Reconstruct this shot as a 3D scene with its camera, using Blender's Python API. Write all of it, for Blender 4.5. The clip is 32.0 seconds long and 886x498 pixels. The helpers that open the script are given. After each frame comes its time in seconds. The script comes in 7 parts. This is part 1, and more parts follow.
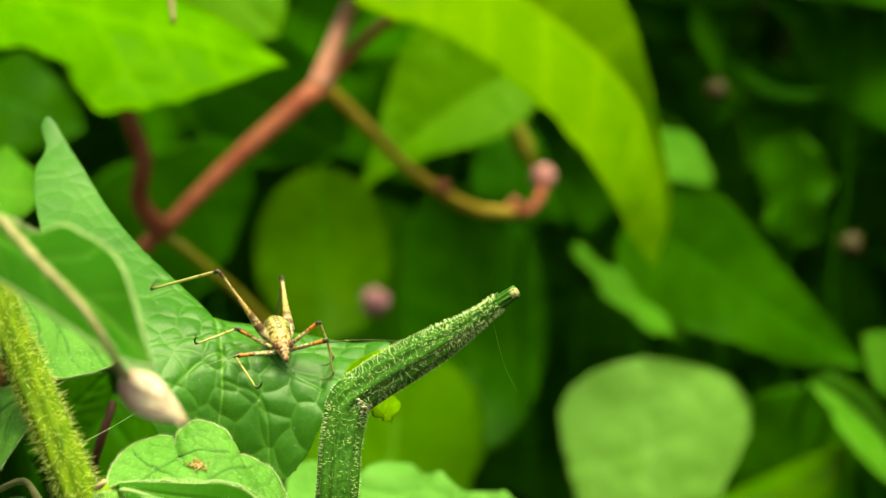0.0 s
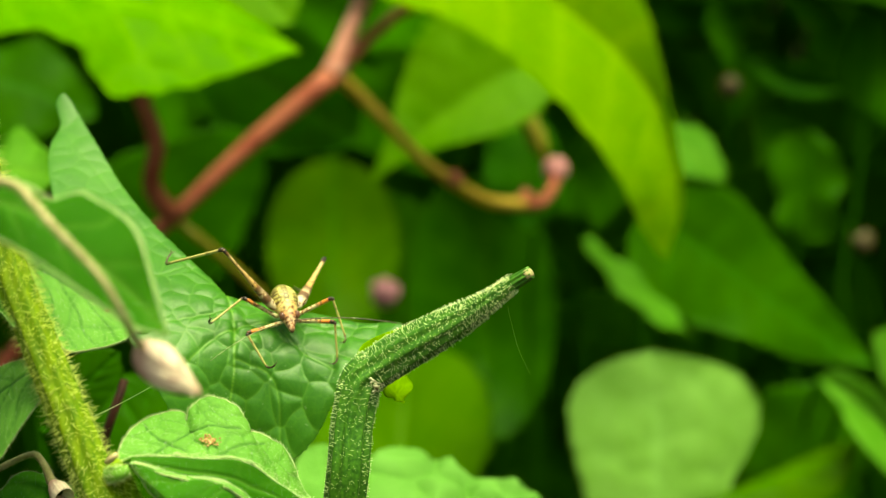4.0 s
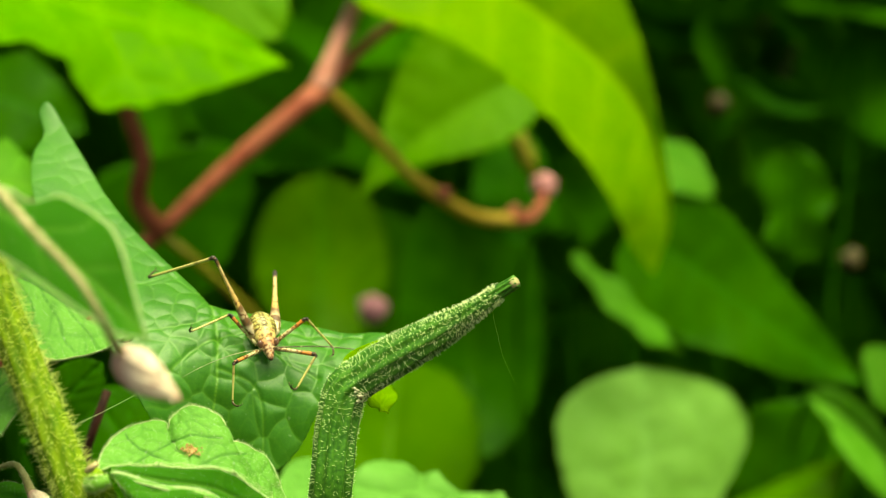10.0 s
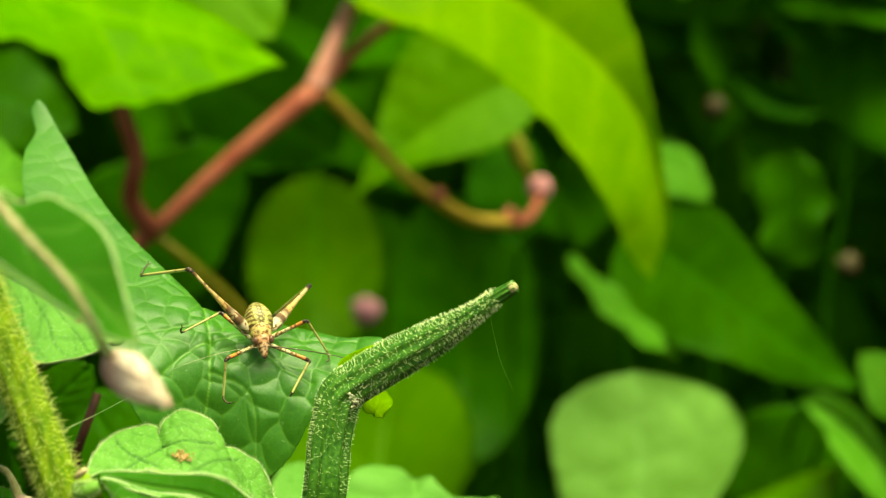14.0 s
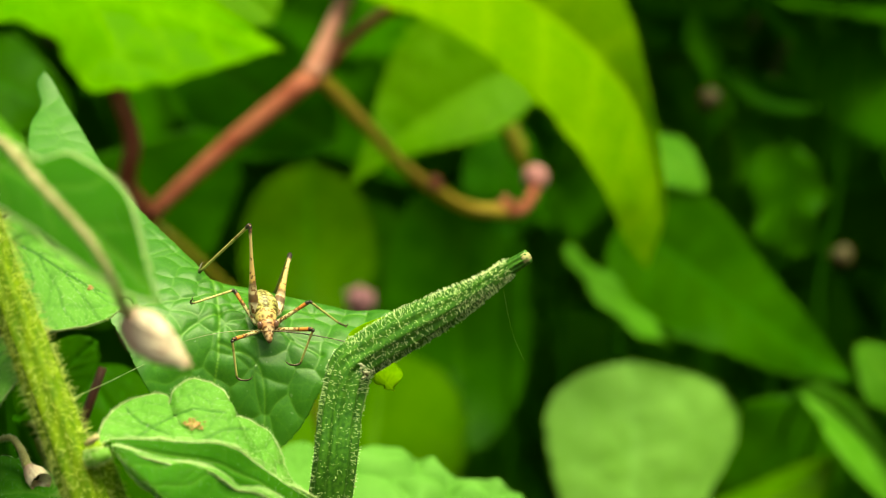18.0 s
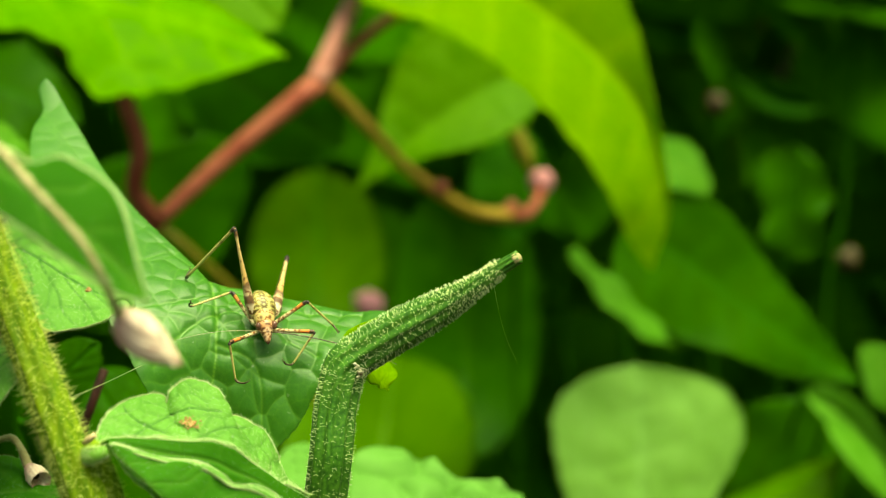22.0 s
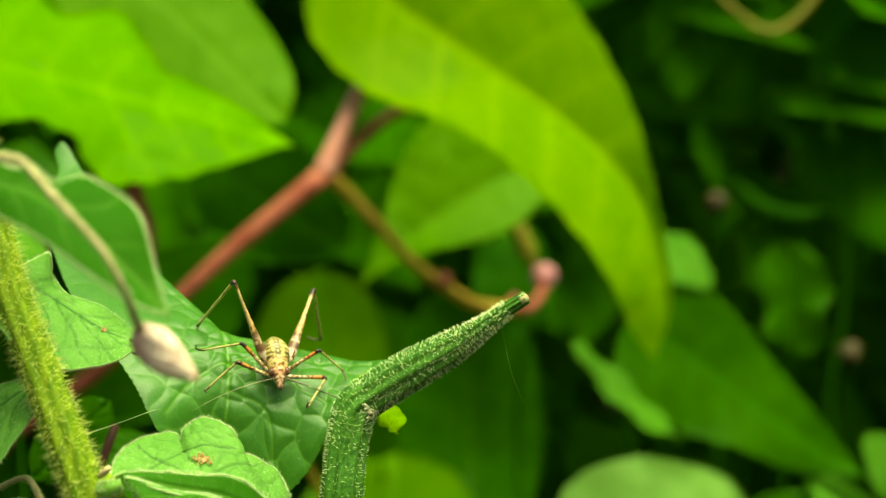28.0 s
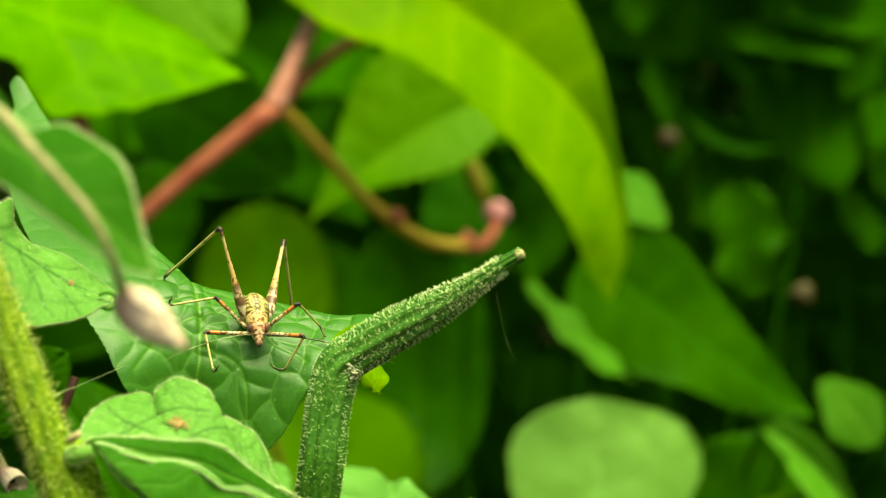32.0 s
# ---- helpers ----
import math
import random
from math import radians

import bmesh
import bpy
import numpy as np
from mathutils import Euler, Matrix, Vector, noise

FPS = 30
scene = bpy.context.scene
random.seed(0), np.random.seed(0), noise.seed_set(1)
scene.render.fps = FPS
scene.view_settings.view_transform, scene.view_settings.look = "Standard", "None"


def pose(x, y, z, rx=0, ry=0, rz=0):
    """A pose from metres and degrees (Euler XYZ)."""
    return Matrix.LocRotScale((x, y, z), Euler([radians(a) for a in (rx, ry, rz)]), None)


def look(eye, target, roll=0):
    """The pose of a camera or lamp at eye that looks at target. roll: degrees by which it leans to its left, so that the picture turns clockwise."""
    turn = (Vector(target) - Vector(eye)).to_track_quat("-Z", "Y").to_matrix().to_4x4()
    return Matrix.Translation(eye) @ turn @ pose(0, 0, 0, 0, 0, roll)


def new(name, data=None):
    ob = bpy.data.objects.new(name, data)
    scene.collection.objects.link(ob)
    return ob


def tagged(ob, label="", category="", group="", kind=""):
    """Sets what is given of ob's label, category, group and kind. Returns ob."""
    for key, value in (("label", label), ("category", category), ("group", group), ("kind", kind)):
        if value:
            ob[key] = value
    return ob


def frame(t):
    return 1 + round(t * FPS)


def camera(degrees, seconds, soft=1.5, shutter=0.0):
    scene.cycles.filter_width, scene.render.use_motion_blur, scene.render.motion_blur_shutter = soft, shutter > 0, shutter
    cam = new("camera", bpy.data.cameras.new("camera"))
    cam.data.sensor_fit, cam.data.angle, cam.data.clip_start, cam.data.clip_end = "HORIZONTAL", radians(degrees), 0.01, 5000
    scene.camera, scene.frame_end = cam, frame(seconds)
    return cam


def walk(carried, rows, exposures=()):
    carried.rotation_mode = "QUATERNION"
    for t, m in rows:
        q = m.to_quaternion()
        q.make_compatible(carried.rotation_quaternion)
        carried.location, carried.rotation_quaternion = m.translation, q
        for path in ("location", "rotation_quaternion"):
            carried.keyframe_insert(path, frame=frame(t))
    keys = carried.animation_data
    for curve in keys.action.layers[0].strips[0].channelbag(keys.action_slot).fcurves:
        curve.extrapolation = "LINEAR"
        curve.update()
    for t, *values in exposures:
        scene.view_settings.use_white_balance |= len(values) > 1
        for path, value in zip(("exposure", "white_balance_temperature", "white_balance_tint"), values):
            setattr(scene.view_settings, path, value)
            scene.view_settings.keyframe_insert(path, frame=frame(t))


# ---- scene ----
import collections

cam = camera(30, 32.0, soft=1.0)
cam.data.dof.use_dof = True
cam.data.dof.focus_distance = 0.289
cam.data.dof.aperture_fstop = 15
walk(cam, [
    (0, pose(0.00000, 0.00000, 0.60000, 80.000, 0.000, 0.000)),
    (0.5, pose(0.00062, 0.00064, 0.59830, 80.070, 0.031, 0.031)),
    (1, pose(0.00162, 0.00087, 0.59647, 80.137, -0.090, 0.143)),
    (1.5, pose(0.00131, 0.00145, 0.59647, 79.889, -0.530, 0.200)),
    (2, pose(0.00037, 0.00220, 0.59461, 79.925, -0.544, 0.213)),
    (2.5, pose(-0.00058, 0.00159, 0.59264, 80.124, -0.301, 0.194)),
    (3, pose(-0.00243, 0.00266, 0.59494, 79.768, -0.923, 0.155)),
    (3.5, pose(-0.00096, 0.00012, 0.59652, 79.823, -0.933, 0.404)),
    (5.5, pose(-0.00198, 0.00235, 0.59710, 80.167, -0.580, 0.309)),
    (6, pose(-0.00279, 0.00430, 0.59570, 80.218, -0.630, 0.201)),
    (6.5, pose(-0.00253, 0.00355, 0.59735, 80.051, -1.061, 0.269)),
    (7, pose(-0.00143, 0.00278, 0.59704, 80.172, -0.882, 0.274)),
    (7.5, pose(0.00026, 0.00116, 0.59696, 80.216, -0.861, 0.414)),
    (8, pose(-0.00206, 0.00419, 0.59433, 80.452, -0.859, 0.050)),
    (8.5, pose(-0.00151, 0.00387, 0.59377, 80.531, -0.845, 0.148)),
    (9, pose(-0.00160, 0.00381, 0.59427, 80.515, -1.092, 0.128)),
    (9.5, pose(-0.00140, 0.00307, 0.59573, 80.377, -1.399, 0.115)),
    (10, pose(-0.00023, 0.00231, 0.59455, 80.600, -1.055, 0.127)),
    (10.5, pose(-0.00009, 0.00333, 0.59351, 80.798, -0.783, 0.068)),
    (11, pose(-0.00158, 0.00624, 0.59414, 80.851, -0.861, -0.098)),
    (11.5, pose(-0.00035, 0.00499, 0.59871, 80.529, -1.385, 0.204)),
    (12, pose(-0.00173, 0.00828, 0.59902, 80.544, -1.468, 0.071)),
    (12.5, pose(-0.00208, 0.00909, 0.59860, 80.494, -1.543, 0.027)),
    (13, pose(-0.00207, 0.01011, 0.59453, 80.830, -1.050, -0.092)),
    (13.5, pose(-0.00147, 0.00787, 0.59520, 80.581, -1.557, -0.000)),
    (14, pose(-0.00096, 0.00723, 0.59416, 80.640, -1.496, -0.042)),
    (14.5, pose(-0.00067, 0.00623, 0.59585, 80.394, -1.909, -0.057)),
    (16.5, pose(-0.00020, 0.00518, 0.59430, 80.696, -1.606, -0.076)),
    (17, pose(-0.00076, 0.00467, 0.59452, 80.617, -1.743, -0.086)),
    (17.5, pose(-0.00239, 0.00529, 0.59280, 80.590, -1.769, -0.204)),
    (18, pose(-0.00525, 0.00785, 0.58902, 80.615, -1.907, -0.459)),
    (18.5, pose(-0.00515, 0.00851, 0.58338, 81.044, -1.195, -0.545)),
    (19, pose(-0.00382, 0.00660, 0.58549, 80.709, -1.581, -0.355)),
    (19.5, pose(-0.00575, 0.01033, 0.58656, 80.635, -1.800, -0.642)),
    (20, pose(-0.00371, 0.00665, 0.58985, 80.460, -1.827, -0.333)),
    (20.5, pose(-0.00452, 0.00668, 0.58951, 80.639, -1.696, -0.420)),
    (21, pose(-0.00409, 0.00454, 0.59111, 80.458, -1.793, -0.259)),
    (21.5, pose(-0.00337, 0.00392, 0.59075, 80.514, -1.821, -0.171)),
    (22, pose(-0.00146, 0.00332, 0.58909, 80.797, -1.565, -0.001)),
    (22.5, pose(-0.00249, 0.00618, 0.58988, 80.609, -1.800, -0.117)),
    (23, pose(-0.00365, 0.00782, 0.58832, 80.871, -1.623, -0.331)),
    (23.5, pose(-0.00245, 0.00716, 0.58903, 80.800, -1.760, -0.067)),
    (24, pose(-0.00344, 0.00887, 0.58881, 80.748, -1.871, -0.186)),
    (24.5, pose(-0.00142, 0.00932, 0.58779, 81.044, -1.785, 0.089)),
    (26.5, pose(-0.00349, 0.01023, 0.58830, 81.044, -1.956, -0.256)),
    (27, pose(-0.00390, 0.00709, 0.58635, 81.541, -2.039, -0.405)),
    (27.5, pose(-0.00440, 0.00201, 0.58143, 83.082, -1.912, -0.541)),
    (28, pose(-0.00241, -0.00455, 0.57624, 85.027, -1.407, 0.014)),
    (28.5, pose(-0.01025, -0.00590, 0.58516, 84.115, -2.373, -0.642)),
    (29, pose(-0.01724, -0.00137, 0.58683, 83.591, -2.589, -1.391)),
    (29.5, pose(-0.01494, 0.00233, 0.58154, 83.704, -2.058, -1.043)),
    (30, pose(-0.01479, 0.00888, 0.58070, 82.951, -2.223, -1.396)),
    (30.5, pose(-0.01297, 0.01207, 0.58101, 82.474, -2.434, -1.533)),
    (31, pose(-0.01232, 0.01332, 0.58107, 82.329, -2.592, -1.835)),
    (31.5, pose(-0.01241, 0.01406, 0.57933, 82.528, -2.415, -2.172)),
    (32, pose(-0.01230, 0.01295, 0.57830, 82.601, -2.390, -2.300)),
], exposures=[(0, 0.66, 8800, -16), (32, 0.66, 8800, -16)])

# ---- light: a bright sky and a high, slightly veiled sun ----
world = bpy.data.worlds.new("world")
world.use_nodes = True
scene.world = world
sky = world.node_tree.nodes.new("ShaderNodeTexSky")
sky.sky_type, sky.sun_disc = "NISHITA", False
sky.sun_elevation, sky.sun_rotation = radians(73), radians(152)
sky.dust_density, sky.ozone_density, sky.air_density = 6.0, 0.2, 0.8
world.node_tree.links.new(sky.outputs[0], world.node_tree.nodes["Background"].inputs[0])
world.node_tree.nodes["Background"].inputs[1].default_value = 0.11
sun = new("sun", bpy.data.lights.new("sun", "SUN"))
sun.data.energy, sun.data.angle, sun.data.color = 4.6, radians(45), (1.0, 0.94, 0.80)
sun.matrix_world = look((0.14, 0.3 - 0.27, 1.0 + 0.6), (0, 0.3, 0.6))


# ---- materials ----
def nodes_of(name):
    m = bpy.data.materials.new(name)
    m.use_nodes = True
    return m, m.node_tree.nodes, m.node_tree.links


def ramp_of(nt, stops):
    r = nt.new("ShaderNodeValToRGB")
    while len(r.color_ramp.elements) < len(stops):
        r.color_ramp.elements.new(0.5)
    for e, (p, c) in zip(r.color_ramp.elements, stops):
        e.position, e.color = p, (*c, 1)
    return r


def noise_of(nt, ln, scale, detail=3.0):
    tc = nt.new("ShaderNodeTexCoord")
    n = nt.new("ShaderNodeTexNoise")
    n.inputs["Scale"].default_value, n.inputs["Detail"].default_value = scale, detail
    ln.new(tc.outputs["Object"], n.inputs["Vector"])
    return n


def leaf_material(name, dark, light, vein, glow=0.35, rough=0.45, coat=0.3, fine=2500.0, bump=0.25, dust=0.0):
    """A leaf: two greens mottled at two scales, paler veins, light passing through."""
    m, nt, ln = nodes_of(name)
    bsdf, out = nt["Principled BSDF"], nt["Material Output"]
    big, small = noise_of(nt, ln, 60.0), noise_of(nt, ln, fine, 2.0)
    mix = nt.new("ShaderNodeMath")
    mix.operation = "MULTIPLY_ADD"
    mix.inputs[1].default_value, mix.inputs[2].default_value = 0.35, 0.0
    ln.new(small.outputs[0], mix.inputs[0])
    add = nt.new("ShaderNodeMath")
    add.operation = "MULTIPLY_ADD"
    add.inputs[1].default_value = 0.75
    ln.new(big.outputs[0], add.inputs[0])
    ln.new(mix.outputs[0], add.inputs[2])
    r = ramp_of(nt, [(0.35, dark), (0.72, light)])
    ln.new(add.outputs[0], r.inputs[0])
    at = nt.new("ShaderNodeAttribute")
    at.attribute_name = "vein"
    mc = nt.new("ShaderNodeMix")
    mc.data_type = "RGBA"
    mc.inputs["B"].default_value = (*vein, 1)
    ln.new(at.outputs["Fac"], mc.inputs["Factor"])
    ln.new(r.outputs[0], mc.inputs["A"])
    col = mc.outputs["Result"]
    if dust:
        speck = noise_of(nt, ln, 1500.0, 0.0)
        k = ramp_of(nt, [(0.80, (0, 0, 0)), (0.83, (dust, dust, dust))])
        ln.new(speck.outputs[0], k.inputs[0])
        md = nt.new("ShaderNodeMix")
        md.data_type = "RGBA"
        md.inputs["B"].default_value = (0.6, 0.65, 0.5, 1)
        ln.new(k.outputs[0], md.inputs["Factor"])
        ln.new(col, md.inputs["A"])
        col = md.outputs["Result"]
    ln.new(col, bsdf.inputs["Base Color"])
    bsdf.inputs["Roughness"].default_value = rough
    bsdf.inputs["Specular IOR Level"].default_value = coat
    b = nt.new("ShaderNodeBump")
    b.inputs["Strength"].default_value, b.inputs["Distance"].default_value = bump, 0.0002
    ln.new(small.outputs[0], b.inputs["Height"])
    ln.new(b.outputs[0], bsdf.inputs["Normal"])
    tr = nt.new("ShaderNodeBsdfTranslucent")
    hue = nt.new("ShaderNodeHueSaturation")
    hue.inputs["Hue"].default_value, hue.inputs["Saturation"].default_value, hue.inputs["Value"].default_value = 0.475, 1.15, 1.5
    ln.new(col, hue.inputs["Color"])
    ln.new(hue.outputs[0], tr.inputs[0])
    sh = nt.new("ShaderNodeMixShader")
    sh.inputs[0].default_value = glow
    ln.new(bsdf.outputs[0], sh.inputs[1])
    ln.new(tr.outputs[0], sh.inputs[2])
    ln.new(sh.outputs[0], out.inputs["Surface"])
    return m


def plain_material(name, dark, light, scale=400.0, rough=0.6, spec=0.3, bump=0.2, metal=0.0, stretch=None):
    m, nt, ln = nodes_of(name)
    bsdf = nt["Principled BSDF"]
    n = noise_of(nt, ln, scale, 4.0)
    if stretch:
        mp = nt.new("ShaderNodeMapping")
        mp.inputs["Scale"].default_value = stretch
        ln.new(n.inputs["Vector"].links[0].from_socket, mp.inputs[0])
        ln.new(mp.outputs[0], n.inputs["Vector"])
    r = ramp_of(nt, [(0.35, dark), (0.65, light)])
    ln.new(n.outputs[0], r.inputs[0])
    ln.new(r.outputs[0], bsdf.inputs["Base Color"])
    bsdf.inputs["Roughness"].default_value = rough
    bsdf.inputs["Specular IOR Level"].default_value = spec
    bsdf.inputs["Metallic"].default_value = metal
    b = nt.new("ShaderNodeBump")
    b.inputs["Strength"].default_value, b.inputs["Distance"].default_value = bump, 0.0003
    ln.new(n.outputs[0], b.inputs["Height"])
    ln.new(b.outputs[0], bsdf.inputs["Normal"])
    return m


HOST = leaf_material("host_leaf", (0.026, 0.165, 0.004), (0.060, 0.255, 0.010), (0.21, 0.48, 0.05), coat=0.75, rough=0.5, glow=0.35, dust=0.15, bump=0.15)
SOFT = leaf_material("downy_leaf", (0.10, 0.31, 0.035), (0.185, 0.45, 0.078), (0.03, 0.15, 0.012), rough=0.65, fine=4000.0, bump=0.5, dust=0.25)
# Darker than the tops; also carries the shade of folded and hanging faces.
UNDER = leaf_material("downy_underside_shade", (0.04, 0.22, 0.008), (0.075, 0.30, 0.022), (0.12, 0.34, 0.04), rough=0.65, fine=4000.0, bump=0.4, glow=0.6, coat=0.1)
SAGE = leaf_material("sage_leaf", (0.058, 0.22, 0.01), (0.10, 0.30, 0.028), (0.13, 0.34, 0.03), coat=0.05, rough=0.6)
POINTED = leaf_material("pointed_vine_leaf", (0.07, 0.275, 0.0005), (0.115, 0.345, 0.001), (0.16, 0.42, 0.004), glow=0.45, coat=0.05)
LIME = leaf_material("vine_leaf", (0.11, 0.295, 0.001), (0.17, 0.365, 0.002), (0.23, 0.44, 0.01), glow=0.5, coat=0.05)
# Green for leaves further back, toned down in colour for their shade.
MID = leaf_material("shade_toned_leaf", (0.017, 0.095, 0.001), (0.036, 0.15, 0.002), (0.035, 0.17, 0.006), coat=0.05)
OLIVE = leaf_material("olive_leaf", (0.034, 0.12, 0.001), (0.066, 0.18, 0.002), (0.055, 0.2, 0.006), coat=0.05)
PALE = leaf_material("pale_leaf", (0.135, 0.335, 0.035), (0.195, 0.43, 0.07), (0.2, 0.45, 0.08), glow=0.3, rough=0.6)
# Darkest copy of the background green; deep shade is put into the colour.
DARK = leaf_material("shade_darkened_green", (0.009, 0.066, 0.001), (0.022, 0.12, 0.002), (0.02, 0.09, 0.003), glow=0.2, coat=0.05, rough=0.7)
HEDGE = leaf_material("far_hedge_leaf", (0.021, 0.132, 0.001), (0.053, 0.23, 0.004), (0.05, 0.2, 0.005), glow=0.3, coat=0.05, rough=0.7)
STEM = plain_material("green_stem", (0.085, 0.185, 0.004), (0.19, 0.30, 0.011), 900.0, bump=0.5, stretch=(1, 1, 0.12))
POD = plain_material("green_pod", (0.02, 0.10, 0.006), (0.072, 0.21, 0.02), 1400.0, rough=0.42, spec=0.4, bump=0.4)
# Pinker than the lower stalk, and lightened in colour to look sunlit.
ROSE = plain_material("pink_lit_vine", (0.48, 0.19, 0.14), (0.60, 0.29, 0.23), 90.0)
RED = plain_material("red_vine", (0.25, 0.055, 0.03), (0.35, 0.105, 0.06), 90.0)
# Stalk red taken almost to black, to put its shade into the colour.
DUSK = plain_material("shade_darkened_red_stalk", (0.035, 0.011, 0.005), (0.07, 0.022, 0.01), 300.0)
BROWN = plain_material("brown_twig", (0.42, 0.29, 0.03), (0.54, 0.37, 0.06), 90.0)
FADED = plain_material("faded_flower", (0.03, 0.03, 0.006), (0.055, 0.042, 0.012), 90.0)
RUST = plain_material("rust", (0.30, 0.15, 0.03), (0.58, 0.42, 0.2), 2500.0, rough=0.9)
# Darker copy of the bud pink; the shade is in the colour.
FARPINK = plain_material("shaded_pink_bud", (0.2, 0.08, 0.11), (0.28, 0.13, 0.16), 200.0)
SIDE = plain_material("olive_stalk", (0.13, 0.14, 0.006), (0.2, 0.18, 0.012), 90.0)
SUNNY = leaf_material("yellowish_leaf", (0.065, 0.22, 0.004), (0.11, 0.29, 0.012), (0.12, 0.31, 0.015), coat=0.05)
# Between the two shaded greens, likewise darkened by colour for shade.
DEEP = leaf_material("shade_deepened_leaf", (0.012, 0.075, 0.001), (0.026, 0.125, 0.001), (0.03, 0.13, 0.003), coat=0.04)
PINK = plain_material("pink_bud", (0.38, 0.14, 0.16), (0.52, 0.25, 0.26), 200.0)
HAIR = leaf_material("pale_hair", (0.55, 0.70, 0.36), (0.76, 0.86, 0.56), (0.7, 0.8, 0.5), glow=0.4, rough=0.4)
DEW = leaf_material("sticky_hair", (0.58, 0.70, 0.44), (0.82, 0.88, 0.66), (0.8, 0.9, 0.5), glow=0.55, rough=0.2, coat=0.6)
PUFFY = leaf_material("puffy_leaf", (0.09, 0.27, 0.035), (0.16, 0.39, 0.075), (0.2, 0.45, 0.08), glow=0.3, coat=0.1, rough=0.6)
BRISTLE = leaf_material("stem_hair", (0.50, 0.62, 0.18), (0.74, 0.82, 0.40), (0.7, 0.8, 0.4), glow=0.5, rough=0.4)
CRUST = plain_material("dry_crust", (0.22, 0.24, 0.13), (0.55, 0.55, 0.38), 1500.0, rough=0.9)
TWIG = plain_material("grey_straw", (0.28, 0.27, 0.11), (0.42, 0.38, 0.19), 500.0)
STRAW = plain_material("straw", (0.38, 0.32, 0.14), (0.55, 0.45, 0.24), 300.0)

SOIL = plain_material("soil", (0.008, 0.008, 0.003), (0.025, 0.022, 0.009), 30.0, rough=0.95)


def along_material(name, stops, rough=0.4, spots=None, scale=900.0, axis=1, lines=None):
    """Bands of colour along a limb, with fine dark speckles."""
    m, nt, ln = nodes_of(name)
    bsdf = nt["Principled BSDF"]
    tc = nt.new("ShaderNodeTexCoord")
    sp = nt.new("ShaderNodeSeparateXYZ")
    ln.new(tc.outputs["Generated"], sp.inputs[0])
    r = ramp_of(nt, stops)
    n = noise_of(nt, ln, scale, 3.0)
    jit = nt.new("ShaderNodeMath")
    jit.operation = "MULTIPLY_ADD"
    jit.inputs[1].default_value, jit.inputs[2].default_value = 0.06, -0.03
    ln.new(n.outputs[0], jit.inputs[0])
    add = nt.new("ShaderNodeMath")
    ln.new(sp.outputs[axis], add.inputs[0])
    ln.new(jit.outputs[0], add.inputs[1])
    ln.new(add.outputs[0], r.inputs[0])
    col = r.outputs[0]
    if spots:
        k = ramp_of(nt, [(spots[0], (1, 1, 1)), (spots[0] + 0.04, (0, 0, 0))])
        v = nt.new("ShaderNodeTexNoise")
        v.inputs["Scale"].default_value, v.inputs["Detail"].default_value = spots[1], 1.0
        ln.new(tc.outputs["Object"], v.inputs["Vector"])
        ln.new(v.outputs[0], k.inputs[0])
        mx = nt.new("ShaderNodeMix")
        mx.data_type = "RGBA"
        mx.inputs["B"].default_value = (*spots[2], 1)
        ln.new(k.outputs[0], mx.inputs["Factor"])
        ln.new(col, mx.inputs["A"])
        col = mx.outputs["Result"]
    if lines:
        at = nt.new("ShaderNodeAttribute")
        at.attribute_name = "vein"
        mx = nt.new("ShaderNodeMix")
        mx.data_type = "RGBA"
        mx.inputs["B"].default_value = (*lines, 1)
        ln.new(at.outputs["Fac"], mx.inputs["Factor"])
        ln.new(col, mx.inputs["A"])
        col = mx.outputs["Result"]
    ln.new(col, bsdf.inputs["Base Color"])
    bsdf.inputs["Roughness"].default_value = rough
    return m


# Pinkish base to cream; the bright cream also carries the bud's highlight.
PETAL = along_material("dry_petal", [(0.0, (0.34, 0.20, 0.14)), (0.16, (0.56, 0.34, 0.28)), (0.34, (0.86, 0.72, 0.58)), (0.85, (0.93, 0.82, 0.62)), (1.0, (0.7, 0.54, 0.32))], rough=0.6, spots=(0.34, 900.0, (0.5, 0.30, 0.24)), axis=0, lines=(0.58, 0.38, 0.27))


# ---- shaping ----
def part(name, data, material, parent=None, label=""):
    """Links a bmesh or a mesh as one object under a thing or a part."""
    if isinstance(data, bmesh.types.BMesh):
        me = bpy.data.meshes.new(name)
        data.to_mesh(me)
        data.free()
        me.shade_smooth()
    else:
        me = data
    me.materials.clear()
    me.materials.append(material)
    ob = new(name, me)
    ob.parent = parent
    return tagged(ob, label)


def mesh_of(name, verts, faces, vein=None):
    me = bpy.data.meshes.new(name)
    me.from_pydata([tuple(v) for v in verts], [], faces)
    if vein is not None:
        me.attributes.new("vein", "FLOAT", "POINT").data.foreach_set("value", np.asarray(vein, np.float32))
    me.shade_smooth()
    return me


def slope(a, b, c):
    """The way of a curve at b, never so long that the curve overshoots."""
    m = 0.5 * (c - a)
    most = 1.4 * min(np.linalg.norm(b - a), np.linalg.norm(c - b))
    return m * min(1.0, most / max(np.linalg.norm(m), 1e-12))


